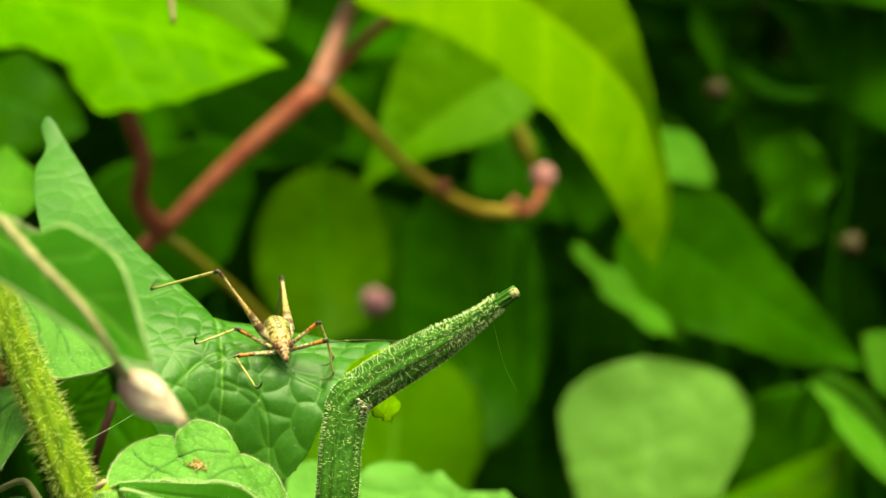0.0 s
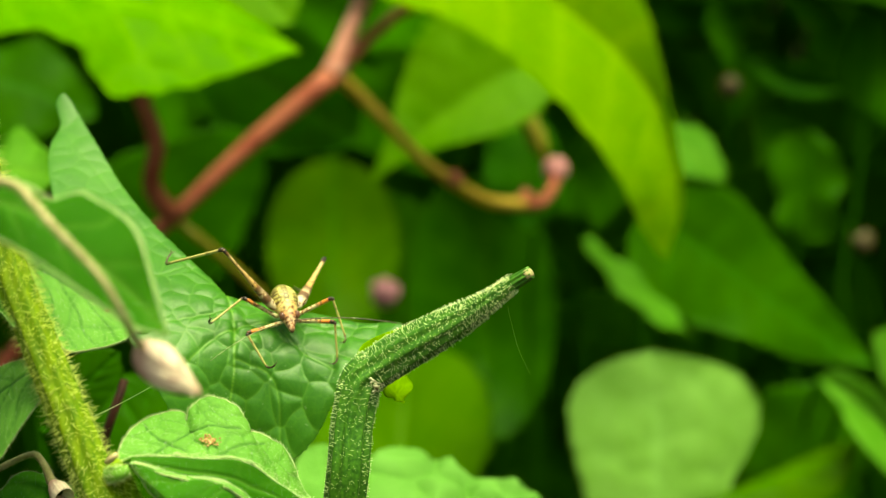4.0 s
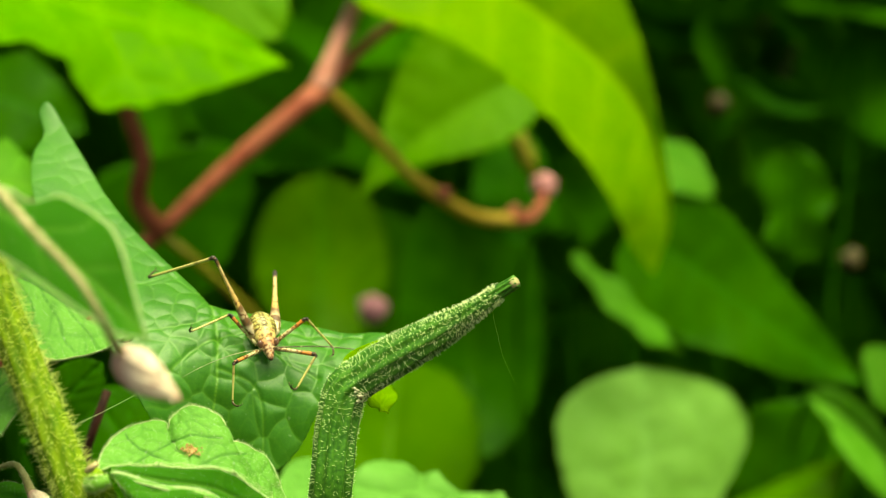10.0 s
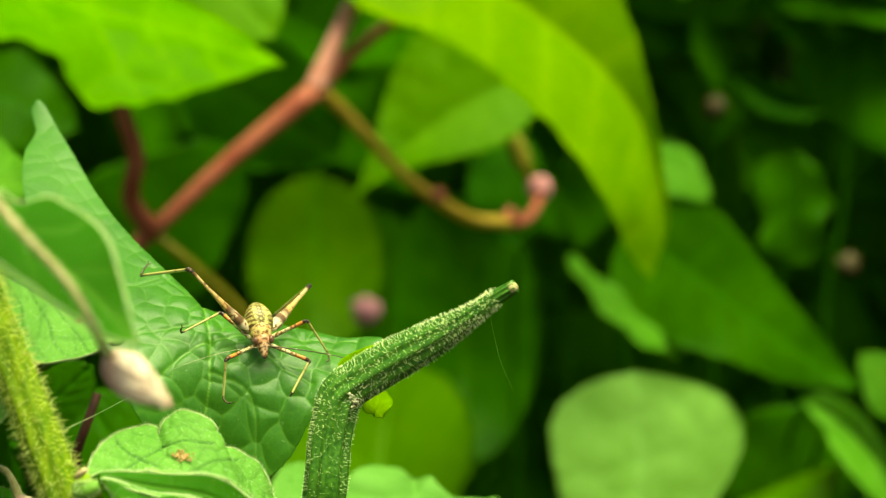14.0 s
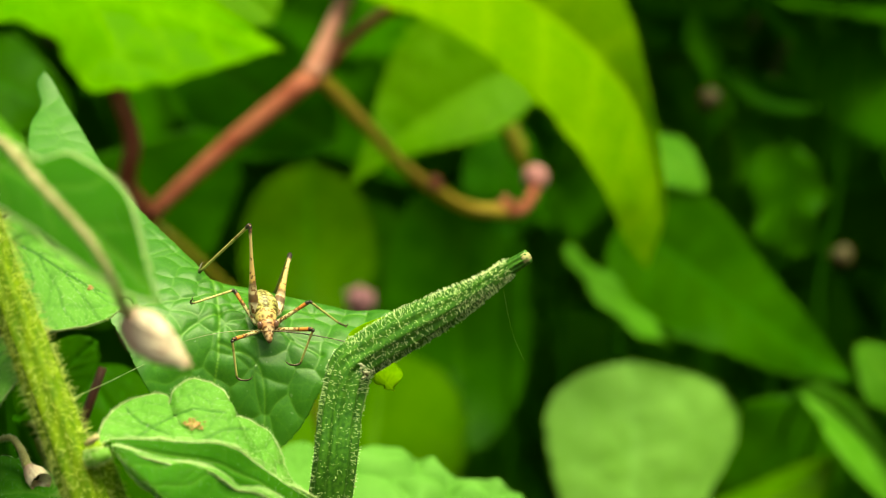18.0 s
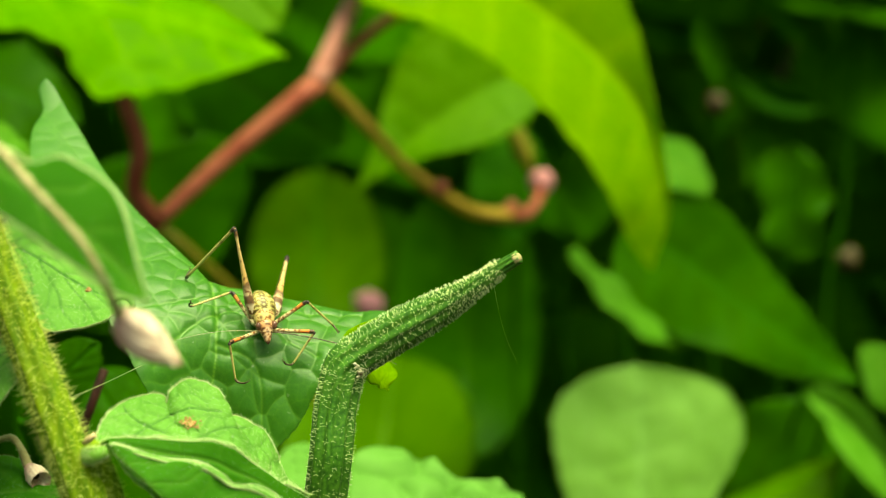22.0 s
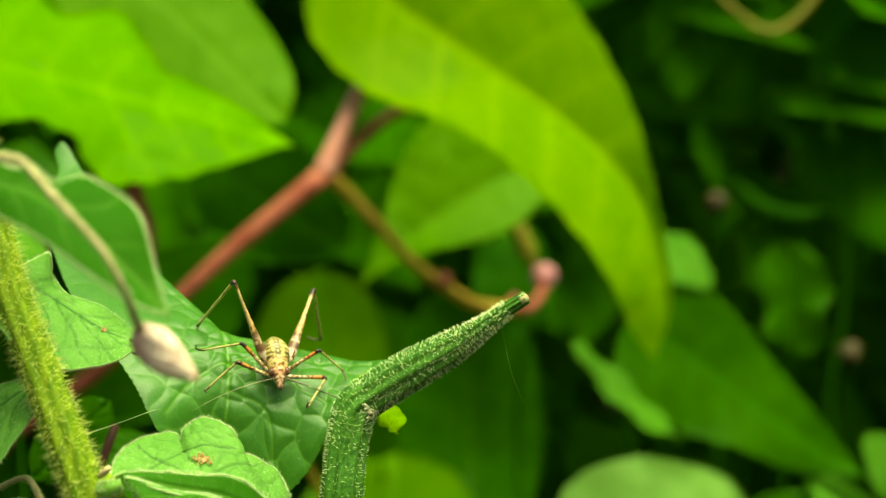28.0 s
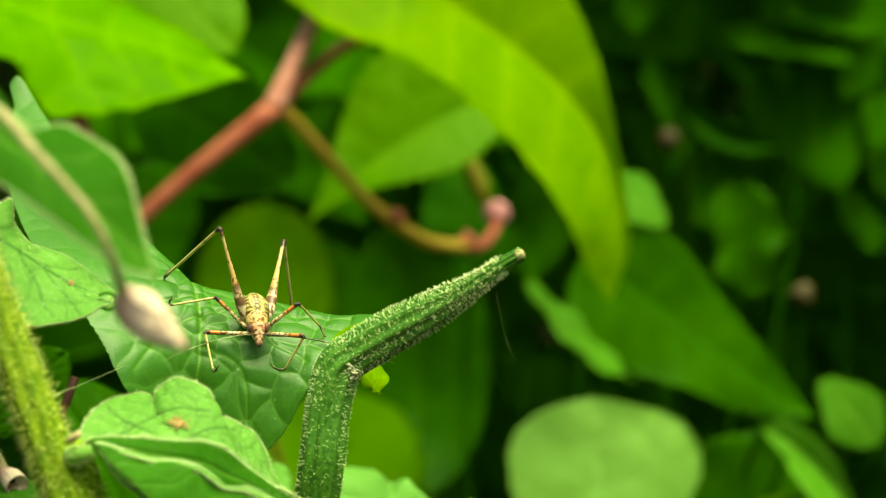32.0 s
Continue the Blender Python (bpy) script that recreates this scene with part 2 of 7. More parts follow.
def spline(points, n):
    """n points along a smooth curve through the given ones, evenly by length."""
    p = np.array(points, float)
    if len(p) == 2:
        return p[0] + (p[1] - p[0]) * np.linspace(0, 1, n)[:, None]
    q = np.vstack([2 * p[0] - p[1], p, 2 * p[-1] - p[-2]])
    out = []
    for i in range(1, len(q) - 2):
        t = np.linspace(0, 1, 24, endpoint=i == len(q) - 3)[:, None]
        a, b, c, d = q[i - 1], q[i], q[i + 1], q[i + 2]
        m, k = slope(a, b, c), slope(b, c, d)
        out.append(b + m * t + (3 * (c - b) - 2 * m - k) * t ** 2 + (2 * (b - c) + m + k) * t ** 3)
    out = np.vstack(out)
    s = np.r_[0, np.cumsum(np.linalg.norm(np.diff(out, axis=0), axis=1))]
    return np.stack([np.interp(np.linspace(0, s[-1], n), s, out[:, k]) for k in range(3)], -1)


def unit(v):
    return v / np.maximum(np.linalg.norm(v, axis=-1, keepdims=True), 1e-12)


VIEW = unit(np.array((-0.0000, 0.5763, 0.4984)) - np.array((0.0000, 0.2882, 0.5492)))


def tube(name, points, radii, sides=12, n=40, ridges=0, depth=0.0, wobble=0.0, seed=1, twist=0.0, fibre=0.0, wraps=0, caps=(1, 1)):
    """A round stalk along a curve; radii in metres along it. Returns the mesh and its centre line, radii and directions."""
    c = spline(points, n)
    r = np.interp(np.linspace(0, 1, n), np.linspace(0, 1, len(radii)), radii)
    d = unit(np.gradient(c, axis=0))
    ref = np.array([0.0, 1.0, 0.15])
    a = unit(np.cross(d, ref))
    b = np.cross(d, a)
    th = np.linspace(0, 2 * np.pi, sides, endpoint=False)
    rng = np.random.default_rng(seed)
    k = 1 + (depth * np.cos(ridges * th[None] + twist * np.linspace(0, 1, n)[:, None]) if ridges else 0) + wobble * rng.standard_normal((n, sides))
    grain = None
    if fibre:
        # fine lengthwise fibres and overlapping petal edges
        turn = th[None] + twist * np.linspace(0, 1, n)[:, None]
        fine = sum(np.cos(f * turn + p) for f, p in ((11, 0.3), (17, 1.9), (29, 4.0))) / 3
        wrap = ((turn * wraps / (2 * np.pi)) % 1.0) if wraps else 0.5 + 0 * turn
        k = k + fibre * fine + 2.5 * fibre * (wrap - 0.5) * (1 if wraps else 0)
        grain = np.clip(0.5 - 0.8 * fine, 0, 1) * 0.5 + (np.exp(-(wrap / 0.08) ** 2) * 0.8 if wraps else 0)
        grain = np.r_[np.clip(grain, 0, 1).ravel(), 0, 0]
    v = c[:, None] + (r[:, None] * k)[..., None] * (np.cos(th)[None, :, None] * a[:, None] + np.sin(th)[None, :, None] * b[:, None])
    verts = np.vstack([v.reshape(-1, 3), c[:1], c[-1:]])
    faces = [(i * sides + j, i * sides + (j + 1) % sides, (i + 1) * sides + (j + 1) % sides, (i + 1) * sides + j) for i in range(n - 1) for j in range(sides)]
    e = n * sides
    faces += [(e, (j + 1) % sides, j) for j in range(sides * caps[0])] + [(e + 1, (n - 1) * sides + j, (n - 1) * sides + (j + 1) % sides) for j in range(sides * caps[1])]
    return mesh_of(name, verts, faces, grain), (c, r, d, a, b)


def hairs_on(name, line, count, length, thick, lean=0.3, seed=3, span=(0, 1), knob=0.0):
    """Fine pointed hairs standing out from a stalk."""
    c, r, d, a, b = line
    rng = np.random.default_rng(seed)
    verts, faces = [], []
    t = rng.uniform(span[0], span[1], count) * (len(c) - 1)
    th = rng.uniform(0, 2 * np.pi, count)
    for ti, h in zip(t, th):
        i = int(min(ti, len(c) - 2))
        w = ti - i
        o = np.cos(h) * a[i] + np.sin(h) * b[i]
        root = c[i] * (1 - w) + c[i + 1] * w + o * (r[i] * (1 - w) + r[i + 1] * w) * 0.97
        way = unit(o + lean * rng.standard_normal(3) + 0.15 * d[i])
        add_hair(verts, faces, root, way, length * rng.uniform(0.5, 1.25), thick, knob)
    return mesh_of(name, verts, faces)


def add_hair(verts, faces, root, way, length, thick, knob=0.0):
    s = unit(np.cross(way, (0.3, 0.5, 0.8)))
    u = np.cross(way, s)
    n = len(verts)
    for k in range(3):
        g = 2 * np.pi * k / 3
        verts.append(root + thick * (np.cos(g) * s + np.sin(g) * u))
    end = root + way * length
    if knob:
        for k in range(3):
            g = 2 * np.pi * k / 3
            verts.append(end + knob * (np.cos(g) * s + np.sin(g) * u))
        verts.append(end + way * knob * 1.5)
        for k in range(3):
            j = (k + 1) % 3
            faces.append((n + k, n + j, n + 3 + j, n + 3 + k))
            faces.append((n + 3 + k, n + 3 + j, n + 6))
    else:
        verts.append(end)
        for k in range(3):
            faces.append((n + k, n + (k + 1) % 3, n + 3))


def blade(name, mid, left, right, n=30, m=10, bulge=0.0, teeth=0, bite=0.0, pucker=0.0, cell=0.005, groove=0.0, veins=6, slant=0.7, arch=0.0, thick=0.0003, ruffle=0.0, seed=1, up=None, paths=()):
    """A leaf between its midrib and its two margins. Returns the mesh and the two margins."""
    rng = np.random.default_rng(seed)
    M, L, R = spline(mid, n), spline(left, n), spline(right, n)
    s = np.linspace(-1, 1, 2 * m + 1)
    a = np.abs(s)
    t = np.linspace(0, 1, n)
    side = np.where(s[None, :, None] < 0, L[:, None], R[:, None]) - M[:, None]
    reach = a[None, :] * np.ones((n, 1))
    if teeth:
        reach = reach * (1 + bite * (np.abs(((t * teeth) % 1.0) - 0.5) * 2 - 0.5)[:, None] * a[None, :] ** 3 * np.sin(np.pi * t)[:, None] ** 0.3)
    g = M[:, None] + side * reach[..., None]
    along = np.r_[0, np.cumsum(np.linalg.norm(np.diff(M, axis=0), axis=1))]
    wide = np.linalg.norm(side, axis=-1) * a[None]

    def normals(g):
        nn = np.cross(np.gradient(g, axis=0), np.gradient(g, axis=1))
        nn[0], nn[-1] = nn[1], nn[-2]
        nn = unit(nn)
        mean = unit(nn.reshape(-1, 3).mean(0))
        return np.where((nn @ mean)[..., None] < 0, -nn, nn)

    nn = normals(g)
    if up is not None and (nn.reshape(-1, 3).mean(0) @ np.array(up)) < 0:
        nn = -nn
        flip = True
    else:
        flip = False
    h = bulge * 4 * a * (1 - a) * np.linalg.norm(side, axis=-1)
    if ruffle:
        h = h + ruffle * a[None] ** 2 * np.sin(t * 17 + seed)[:, None] * np.where(s < 0, 1, -0.8)[None]
    vein = np.zeros_like(h)
    gap = along[-1] / (max(veins, 4) + 0.5)
    q = (along[:, None] - slant * wide * (1 + 0.25 * np.sign(s)[None]) + arch * wide ** 2 / along[-1] + 0.0006 * np.sin(wide * 900 + seed)) / gap
    dist = np.abs(q - np.round(q)) * gap
    vw = max(0.0003, along[-1] * 0.008)
    vein = np.maximum(np.exp(-(dist / vw) ** 2) * (a[None] > 0.02) * (1 - 0.5 * a[None]), np.exp(-(wide / (vw * 1.3)) ** 2))
    if veins < 0:
        vein = np.zeros_like(h)
    elif not veins:
        vein = np.exp(-(wide / (vw * 1.1)) ** 2) * np.ones_like(h)
    for line, width in paths:
        c = spline(line, 60)
        flat = g.reshape(-1, 3) - (g.reshape(-1, 3) @ VIEW)[:, None] * VIEW
        c = c - (c @ VIEW)[:, None] * VIEW
        near = np.sqrt(np.concatenate([((q[:, None] - c[None]) ** 2).sum(-1).min(1) for q in np.array_split(flat, 24)])).reshape(h.shape)
        vein = np.maximum(vein, np.exp(-(near / width) ** 2))
    if groove:
        h = h - groove * vein
    if pucker:
        area = np.linalg.norm(np.cross(np.gradient(g, axis=0), np.gradient(g, axis=1)), axis=-1).ravel()
        for size, lift, tint in ((cell, 1.0, 0.4), (cell * 0.5, 0.3, 0.15)):
            k = int(min(700, max(12, area.sum() / size ** 2 * 1.1)))
            pick = g.reshape(-1, 3)[rng.choice(area.size, k, p=area / area.sum())]
            dd = np.vstack([np.sqrt(np.partition(((q[:, None] - pick[None]) ** 2).sum(-1), 1, axis=1)[:, :2]) for q in np.array_split(g.reshape(-1, 3), 24)])
            edge = (dd[:, 1] - dd[:, 0]).reshape(h.shape) / size
            h = h + pucker * lift * (1 - (1 - np.minimum(1, edge * 1.5)) ** 2)
            vein = np.maximum(vein, tint * np.exp(-(edge / 0.07) ** 2))
    g = g + h[..., None] * nn
    nn = normals(g)
    if flip:
        nn = -nn
    w = 2 * m + 1
    top, low = g.reshape(-1, 3), (g - thick * nn).reshape(-1, 3)
    k = len(top)
    faces = []
    for i in range(n - 1):
        for j in range(w - 1):
            p = i * w + j
            faces.append((p, p + 1, p + w + 1, p + w))
            faces.append((k + p, k + p + w, k + p + w + 1, k + p + 1))
        for j in (0, w - 1):
            p = i * w + j
            faces.append((p, p + w, k + p + w, k + p))
    me = mesh_of(name, np.vstack([top, low]), faces, np.r_[vein.ravel(), vein.ravel()])
    return me, (g, nn)


def sheet(name, outline, inner, step, pucker, cell, paths=(), tint=0.24, thick=0.00015, seed=1, up=(0, -0.5, 1), calm=None):
    """A broad leaf as one even sheet inside its outline, pillowed between its netted veins; calm: the x from which to which it smooths out."""
    rng = np.random.default_rng(seed)
    ctrl = np.array(list(outline) + list(inner), float)
    mid = ctrl.mean(0)
    basis = np.linalg.svd(ctrl - mid)[2]
    if basis[2] @ np.array(up) < 0:
        basis = basis * np.array([[1], [1], [-1]])
    flat = (ctrl - mid) @ basis.T

    def kernel(p, q):
        d2 = ((p[:, None] - q[None]) ** 2).sum(-1) * 1e4 + 1e-9
        return d2 * np.log(d2)

    n = len(flat)
    big = np.zeros((n + 3, n + 3))
    big[:n, :n] = kernel(flat[:, :2], flat[:, :2]) + 0.02 * np.eye(n)
    big[:n, n:] = np.c_[np.ones(n), flat[:, :2]]
    big[n:, :n] = big[:n, n:].T
    coef = np.linalg.solve(big, np.r_[flat[:, 2], 0, 0, 0])

    def rise(p):
        return kernel(p, flat[:, :2]) @ coef[:n] + np.c_[np.ones(len(p)), p] @ coef[n:]

    edge = spline(list(flat[:len(outline)]) + [flat[0]], 500)[:-1, :2]
    lo, hi = edge.min(0) - step, edge.max(0) + step
    nx, ny = int((hi[0] - lo[0]) / step) + 2, int((hi[1] - lo[1]) / step) + 2
    p = np.stack(np.meshgrid(lo[0] + step * np.arange(nx), lo[1] + step * np.arange(ny), indexing="ij"), -1).reshape(-1, 2)
    nxt = np.roll(edge, -1, 0)
    inside = np.zeros(len(p), bool)
    for a, b in zip(edge, nxt):
        cross = (a[1] > p[:, 1]) != (b[1] > p[:, 1])
        inside ^= cross & (p[:, 0] < (b[0] - a[0]) * (p[:, 1] - a[1]) / (b[1] - a[1] + 1e-15) + a[0])
    far = np.full(len(p), 9.0)
    to = np.zeros_like(p)
    for q in np.array_split(np.arange(len(p)), 24):
        d = ((p[q][:, None] - edge[None]) ** 2).sum(-1)
        far[q], to[q] = np.sqrt(d.min(1)), edge[d.argmin(1)]
    snap = (far < 0.75 * step)
    p = np.where(snap[:, None], to, p)
    keep = inside | snap
    v = mid + np.c_[p, rise(p)] @ basis
    nn = basis[2]
    h, vein = np.zeros(len(p)), np.zeros(len(p))
    room = np.where(keep)[0]
    for size, up_by, shade in ((cell, 1.0, tint), (cell * 0.5, 0.05, tint * 0.4)):
        k = int(min(900, max(12, len(room) * step ** 2 / size ** 2)))
        pick = p[rng.choice(room, k, replace=False)]
        # even the cells out
        for _ in range(3):
            own = np.concatenate([((p[q][:, None] - pick[None]) ** 2).sum(-1).argmin(1) for q in np.array_split(room, 24)])
            for c in range(k):
                if (own == c).any():
                    pick[c] = 0.5 * pick[c] + 0.5 * p[room[own == c]].mean(0)
        bent = p + 0.05 * size * np.stack([np.sin(p[:, 1] * 5.1 / size + seed), np.sin(p[:, 0] * 4.7 / size)], -1)
        d = np.vstack([np.sqrt(np.partition(((bent[q][:, None] - pick[None]) ** 2).sum(-1), 1, axis=1)[:, :2]) for q in np.array_split(np.arange(len(p)), 24)])
        gap = (d[:, 1] - d[:, 0]) / size
        h += pucker * up_by * (1 - (1 - np.minimum(1, gap * 1.1)) ** 2)
        vein = np.maximum(vein, shade * np.exp(-(gap * size / 0.00028) ** 2))
    for line, width, strong in paths:
        c = spline(line, 80)
        c = ((c - mid) - ((c - mid) @ nn)[:, None] / (VIEW @ nn) * VIEW) @ basis.T[:, :2]
        near = np.sqrt(np.concatenate([((q[:, None] - c[None]) ** 2).sum(-1).min(1) for q in np.array_split(p, 24)]))
        vein = np.maximum(vein, strong * np.exp(-(near / width) ** 2))
        h -= 0.5 * pucker * np.exp(-(near / (2.5 * width)) ** 2)
    h = h * np.minimum(1, far / (0.25 * cell))
    if calm:
        ease = np.clip((v[:, 0] - calm[1]) / (calm[0] - calm[1]), 0.22, 1)
        h, vein = h * ease, vein * (0.4 + 0.6 * ease)
    v = v + h[:, None] * nn
    ids = np.full(len(p), -1)
    ids[room] = np.arange(len(room))
    grid = ids.reshape(nx, ny)
    cells = np.stack([grid[:-1, :-1], grid[1:, :-1], grid[1:, 1:], grid[:-1, 1:]], -1).reshape(-1, 4)
    cells = cells[(cells >= 0).all(1)]
    k = len(room)
    faces = [tuple(c) for c in cells] + [tuple(c[::-1] + k) for c in cells]
    seen = collections.Counter()
    for c in cells:
        for e in range(4):
            seen[(c[e], c[(e + 1) % 4])] += 1
    for (a, b) in list(seen):
        if (b, a) not in seen:
            faces.append((b, a, a + k, b + k))
    top = v[room]
    return mesh_of(name, np.vstack([top, top - thick * nn]), faces, np.r_[vein[room], vein[room]])


def oval(base, tip, face, width, tilt=0.0, shape=(0.55, 1.0, 0.8), droop=0.0, fold=0.0):
    """Midrib and margins of an evenly grown leaf: from base to tip, its upper face towards face."""
    base, tip = np.array(base, float), np.array(tip, float)
    d = tip - base
    size = np.linalg.norm(d)
    f = np.array(face, float)
    f = unit(f - (f @ unit(d)) * unit(d))
    w = np.cross(unit(d), f)
    k = len(shape)
    ts = np.linspace(0, 1, k + 2)[1:-1]
    fine = np.linspace(0, 1, 13)
    full = np.interp(fine, ts, np.array(shape) / np.sin(np.pi * ts) ** 0.5) * np.maximum(np.sin(np.pi * fine), 0) ** 0.5
    mid = [base + d * t + f * size * droop * math.sin(math.pi * t) for t in fine]
    left, right = [mid[0]], [mid[0]]
    for i, q in enumerate(full[1:-1]):
        left.append(mid[i + 1] - w * width / 2 * q + f * fold * width / 2 * q)
        right.append(mid[i + 1] + w * width / 2 * q + f * fold * width / 2 * q)
    left.append(mid[-1]), right.append(mid[-1])
    return mid, left, right


def fringe(name, sheet, length, thick, per=3, seed=2, lean=0.35, faces_too=0):
    """Fine hairs along both margins of a leaf, and some on its face."""
    g, nn = sheet
    rng = np.random.default_rng(seed)
    verts, faces = [], []
    for j, k in ((0, 1), (g.shape[1] - 1, g.shape[1] - 2)):
        for i in range(1, g.shape[0] - 1):
            out = unit(g[i, j] - g[i, k])
            for _ in range(per):
                f = rng.uniform()
                root = g[i, j] * (1 - f) + g[i + 1, j] * f
                add_hair(verts, faces, root, unit(out + lean * rng.standard_normal(3)), length * rng.uniform(0.5, 1.2), thick)
    for _ in range(faces_too):
        i, j = rng.integers(1, g.shape[0] - 1), rng.integers(0, g.shape[1])
        add_hair(verts, faces, g[i, j], unit(nn[i, j] + 0.5 * rng.standard_normal(3)), length * rng.uniform(0.25, 0.55), thick * 0.55)
    return mesh_of(name, verts, faces)


def thing(name, place, label, category, group=""):
    """An Empty at a thing's base, which carries its parts; parts are given in the world's space."""
    ob = new(name)
    ob.empty_display_size = 0.01
    return tagged(ob, label, category, group)


# ---- ground ----
def ground():
    n = 40
    xs = np.sign(np.linspace(-1, 1, n)) * np.abs(np.linspace(-1, 1, n)) ** 3 * 60
    rng = np.random.default_rng(5)
    v = [(x, y, 0.012 * rng.standard_normal()) for x in xs for y in xs]
    f = [(i * n + j, (i + 1) * n + j, (i + 1) * n + j + 1, i * n + j + 1) for i in range(n - 1) for j in range(n - 1)]
    tagged(part("ground", mesh_of("ground", v, f), SOIL), "dark bare soil under the plants", "ground", kind="structure")


ground()


# ---- the downy plant with the thick stem ----
def flakes(name, centre, spread, count, size, normal, seed):
    """A cluster of small raised crusts."""
    rng = np.random.default_rng(seed)
    n = unit(np.array(normal, float))
    a = unit(np.cross(n, (0.2, 0.3, 0.9)))
    b = np.cross(n, a)
    bm = bmesh.new()
    for _ in range(count):
        c = np.array(centre) + spread * (rng.normal() * a + 0.6 * rng.normal() * b)
        m = Matrix.Translation(c) @ Matrix.Diagonal((1.0, 0.7, 0.8, 1)) @ Matrix.Rotation(rng.uniform(0, 3), 4, "Z")
        bmesh.ops.create_icosphere(bm, subdivisions=1, radius=size * rng.uniform(0.5, 1.3), matrix=m)
    return bm


def downy_leaf(p, mid, left, right, label="", hairs=500, per=7, material=None, **more):
    me, sh = blade("leaf", mid, left, right, **more)
    lf = part("leaf", me, material or SOFT, p, label)
    part("margin_hairs", fringe("margin_hairs", sh, 0.0008, 0.00003, per, faces_too=3 * hairs), HAIR, lf)
    return lf


def downy_plant():
    p = thing("downy_plant", (0, 0, 0), "hairy green plant with a thick upright stem", "plant")
    me, line = tube("stem", [(-0.0965, 0.2896, 0.6526), (-0.0905, 0.2809, 0.6181), (-0.0866, 0.2750, 0.5994), (-0.0829, 0.2696, 0.5830), (-0.0788, 0.2669, 0.5678), (-0.0731, 0.2633, 0.5473), (-0.0665, 0.2605, 0.5315), (-0.0595, 0.2576, 0.5149), (-0.0514, 0.2560, 0.4915), (-0.0421, 0.2538, 0.4499), (-0.03, 0.27, 0.0)], [0.0018, 0.0022, 0.0026, 0.003, 0.0037, 0.004, 0.0041, 0.0042, 0.0042, 0.0043, 0.0044, 0.0045, 0.0046, 0.0047, 0.0048, 0.005], 36, 260, ridges=7, depth=0.09, wobble=0.006)
    st = part("stem", me, STEM, p, "ribbed yellow-green hairy stem")
    part("hairs", hairs_on("hairs", line, 12000, 0.0020, 0.000055, 0.4, span=(0.0, 0.34)), BRISTLE, st)

    part("slit", tube("slit", [(-0.0765, 0.2603, 0.5582), (-0.0760, 0.2598, 0.5566), (-0.0755, 0.2597, 0.5549)], [0.0001, 0.0005, 0.0002], 10, 14)[0], STRAW, st, "pale healed slit")
    part("scar", flakes("scar", (-0.0768, 0.2596, 0.5512), 0.0011, 40, 0.0002, (0, -1, 0.1), 12), RUST, st, "brownish scarred patch")
    # leaf with the rust-brown patch
    lf = downy_leaf(p, [(-0.0550, 0.2576, 0.5148), (-0.0435, 0.2602, 0.5157), (-0.0322, 0.2624, 0.5133), (-0.0256, 0.2653, 0.5074), (-0.0216, 0.2674, 0.5038)],
                    [(-0.0550, 0.2576, 0.5152), (-0.0543, 0.2631, 0.5174), (-0.0524, 0.2673, 0.5190), (-0.0490, 0.2702, 0.5199), (-0.0461, 0.2702, 0.5199), (-0.0448, 0.2680, 0.5184), (-0.0445, 0.2690, 0.5205), (-0.0424, 0.2705, 0.5224), (-0.0389, 0.2707, 0.5221), (-0.0359, 0.2705, 0.5198), (-0.0350, 0.2705, 0.5171), (-0.0323, 0.2719, 0.5154), (-0.0290, 0.2715, 0.5132), (-0.0267, 0.2691, 0.5091), (-0.0252, 0.2679, 0.5071), (-0.0216, 0.2674, 0.5038)],
                    [(-0.0548, 0.2575, 0.5147), (-0.0523, 0.2574, 0.5160), (-0.0476, 0.2578, 0.5160), (-0.0432, 0.2584, 0.5157), (-0.0393, 0.2590, 0.5155), (-0.0359, 0.2597, 0.5151), (-0.0330, 0.2606, 0.5138), (-0.0306, 0.2618, 0.5117), (-0.0279, 0.2630, 0.5093), (-0.0250, 0.2640, 0.5070), (-0.0213, 0.2672, 0.5038)],
                    "downy pale green leaf with a rusty patch", 1100, n=170, m=40, bulge=0.02, pucker=0.0004, cell=0.0032, groove=0.0003, veins=-1, ruffle=0.0002, up=(0, -0.5, 1),
                    paths=[([(-0.0451, 0.2713, 0.5187), (-0.0442, 0.2671, 0.5174), (-0.0471, 0.2655, 0.5160), (-0.0500, 0.2601, 0.5150)], 0.00016), ([(-0.0442, 0.2671, 0.5174), (-0.0405, 0.2686, 0.5183), (-0.0361, 0.2685, 0.5178)], 0.00016), ([(-0.0386, 0.2652, 0.5146), (-0.0353, 0.2681, 0.5155), (-0.0324, 0.2680, 0.5150)], 0.00014), ([(-0.0442, 0.2603, 0.5161), (-0.0496, 0.2657, 0.5170), (-0.0520, 0.2660, 0.5188)], 0.00014)])
    part("rust_patch", flakes("rust_patch", (-0.0403, 0.2628, 0.5174), 0.0008, 60, 0.00022, (0, -0.6, 0.8), 4), RUST, lf, "crumbly rust-brown patch")
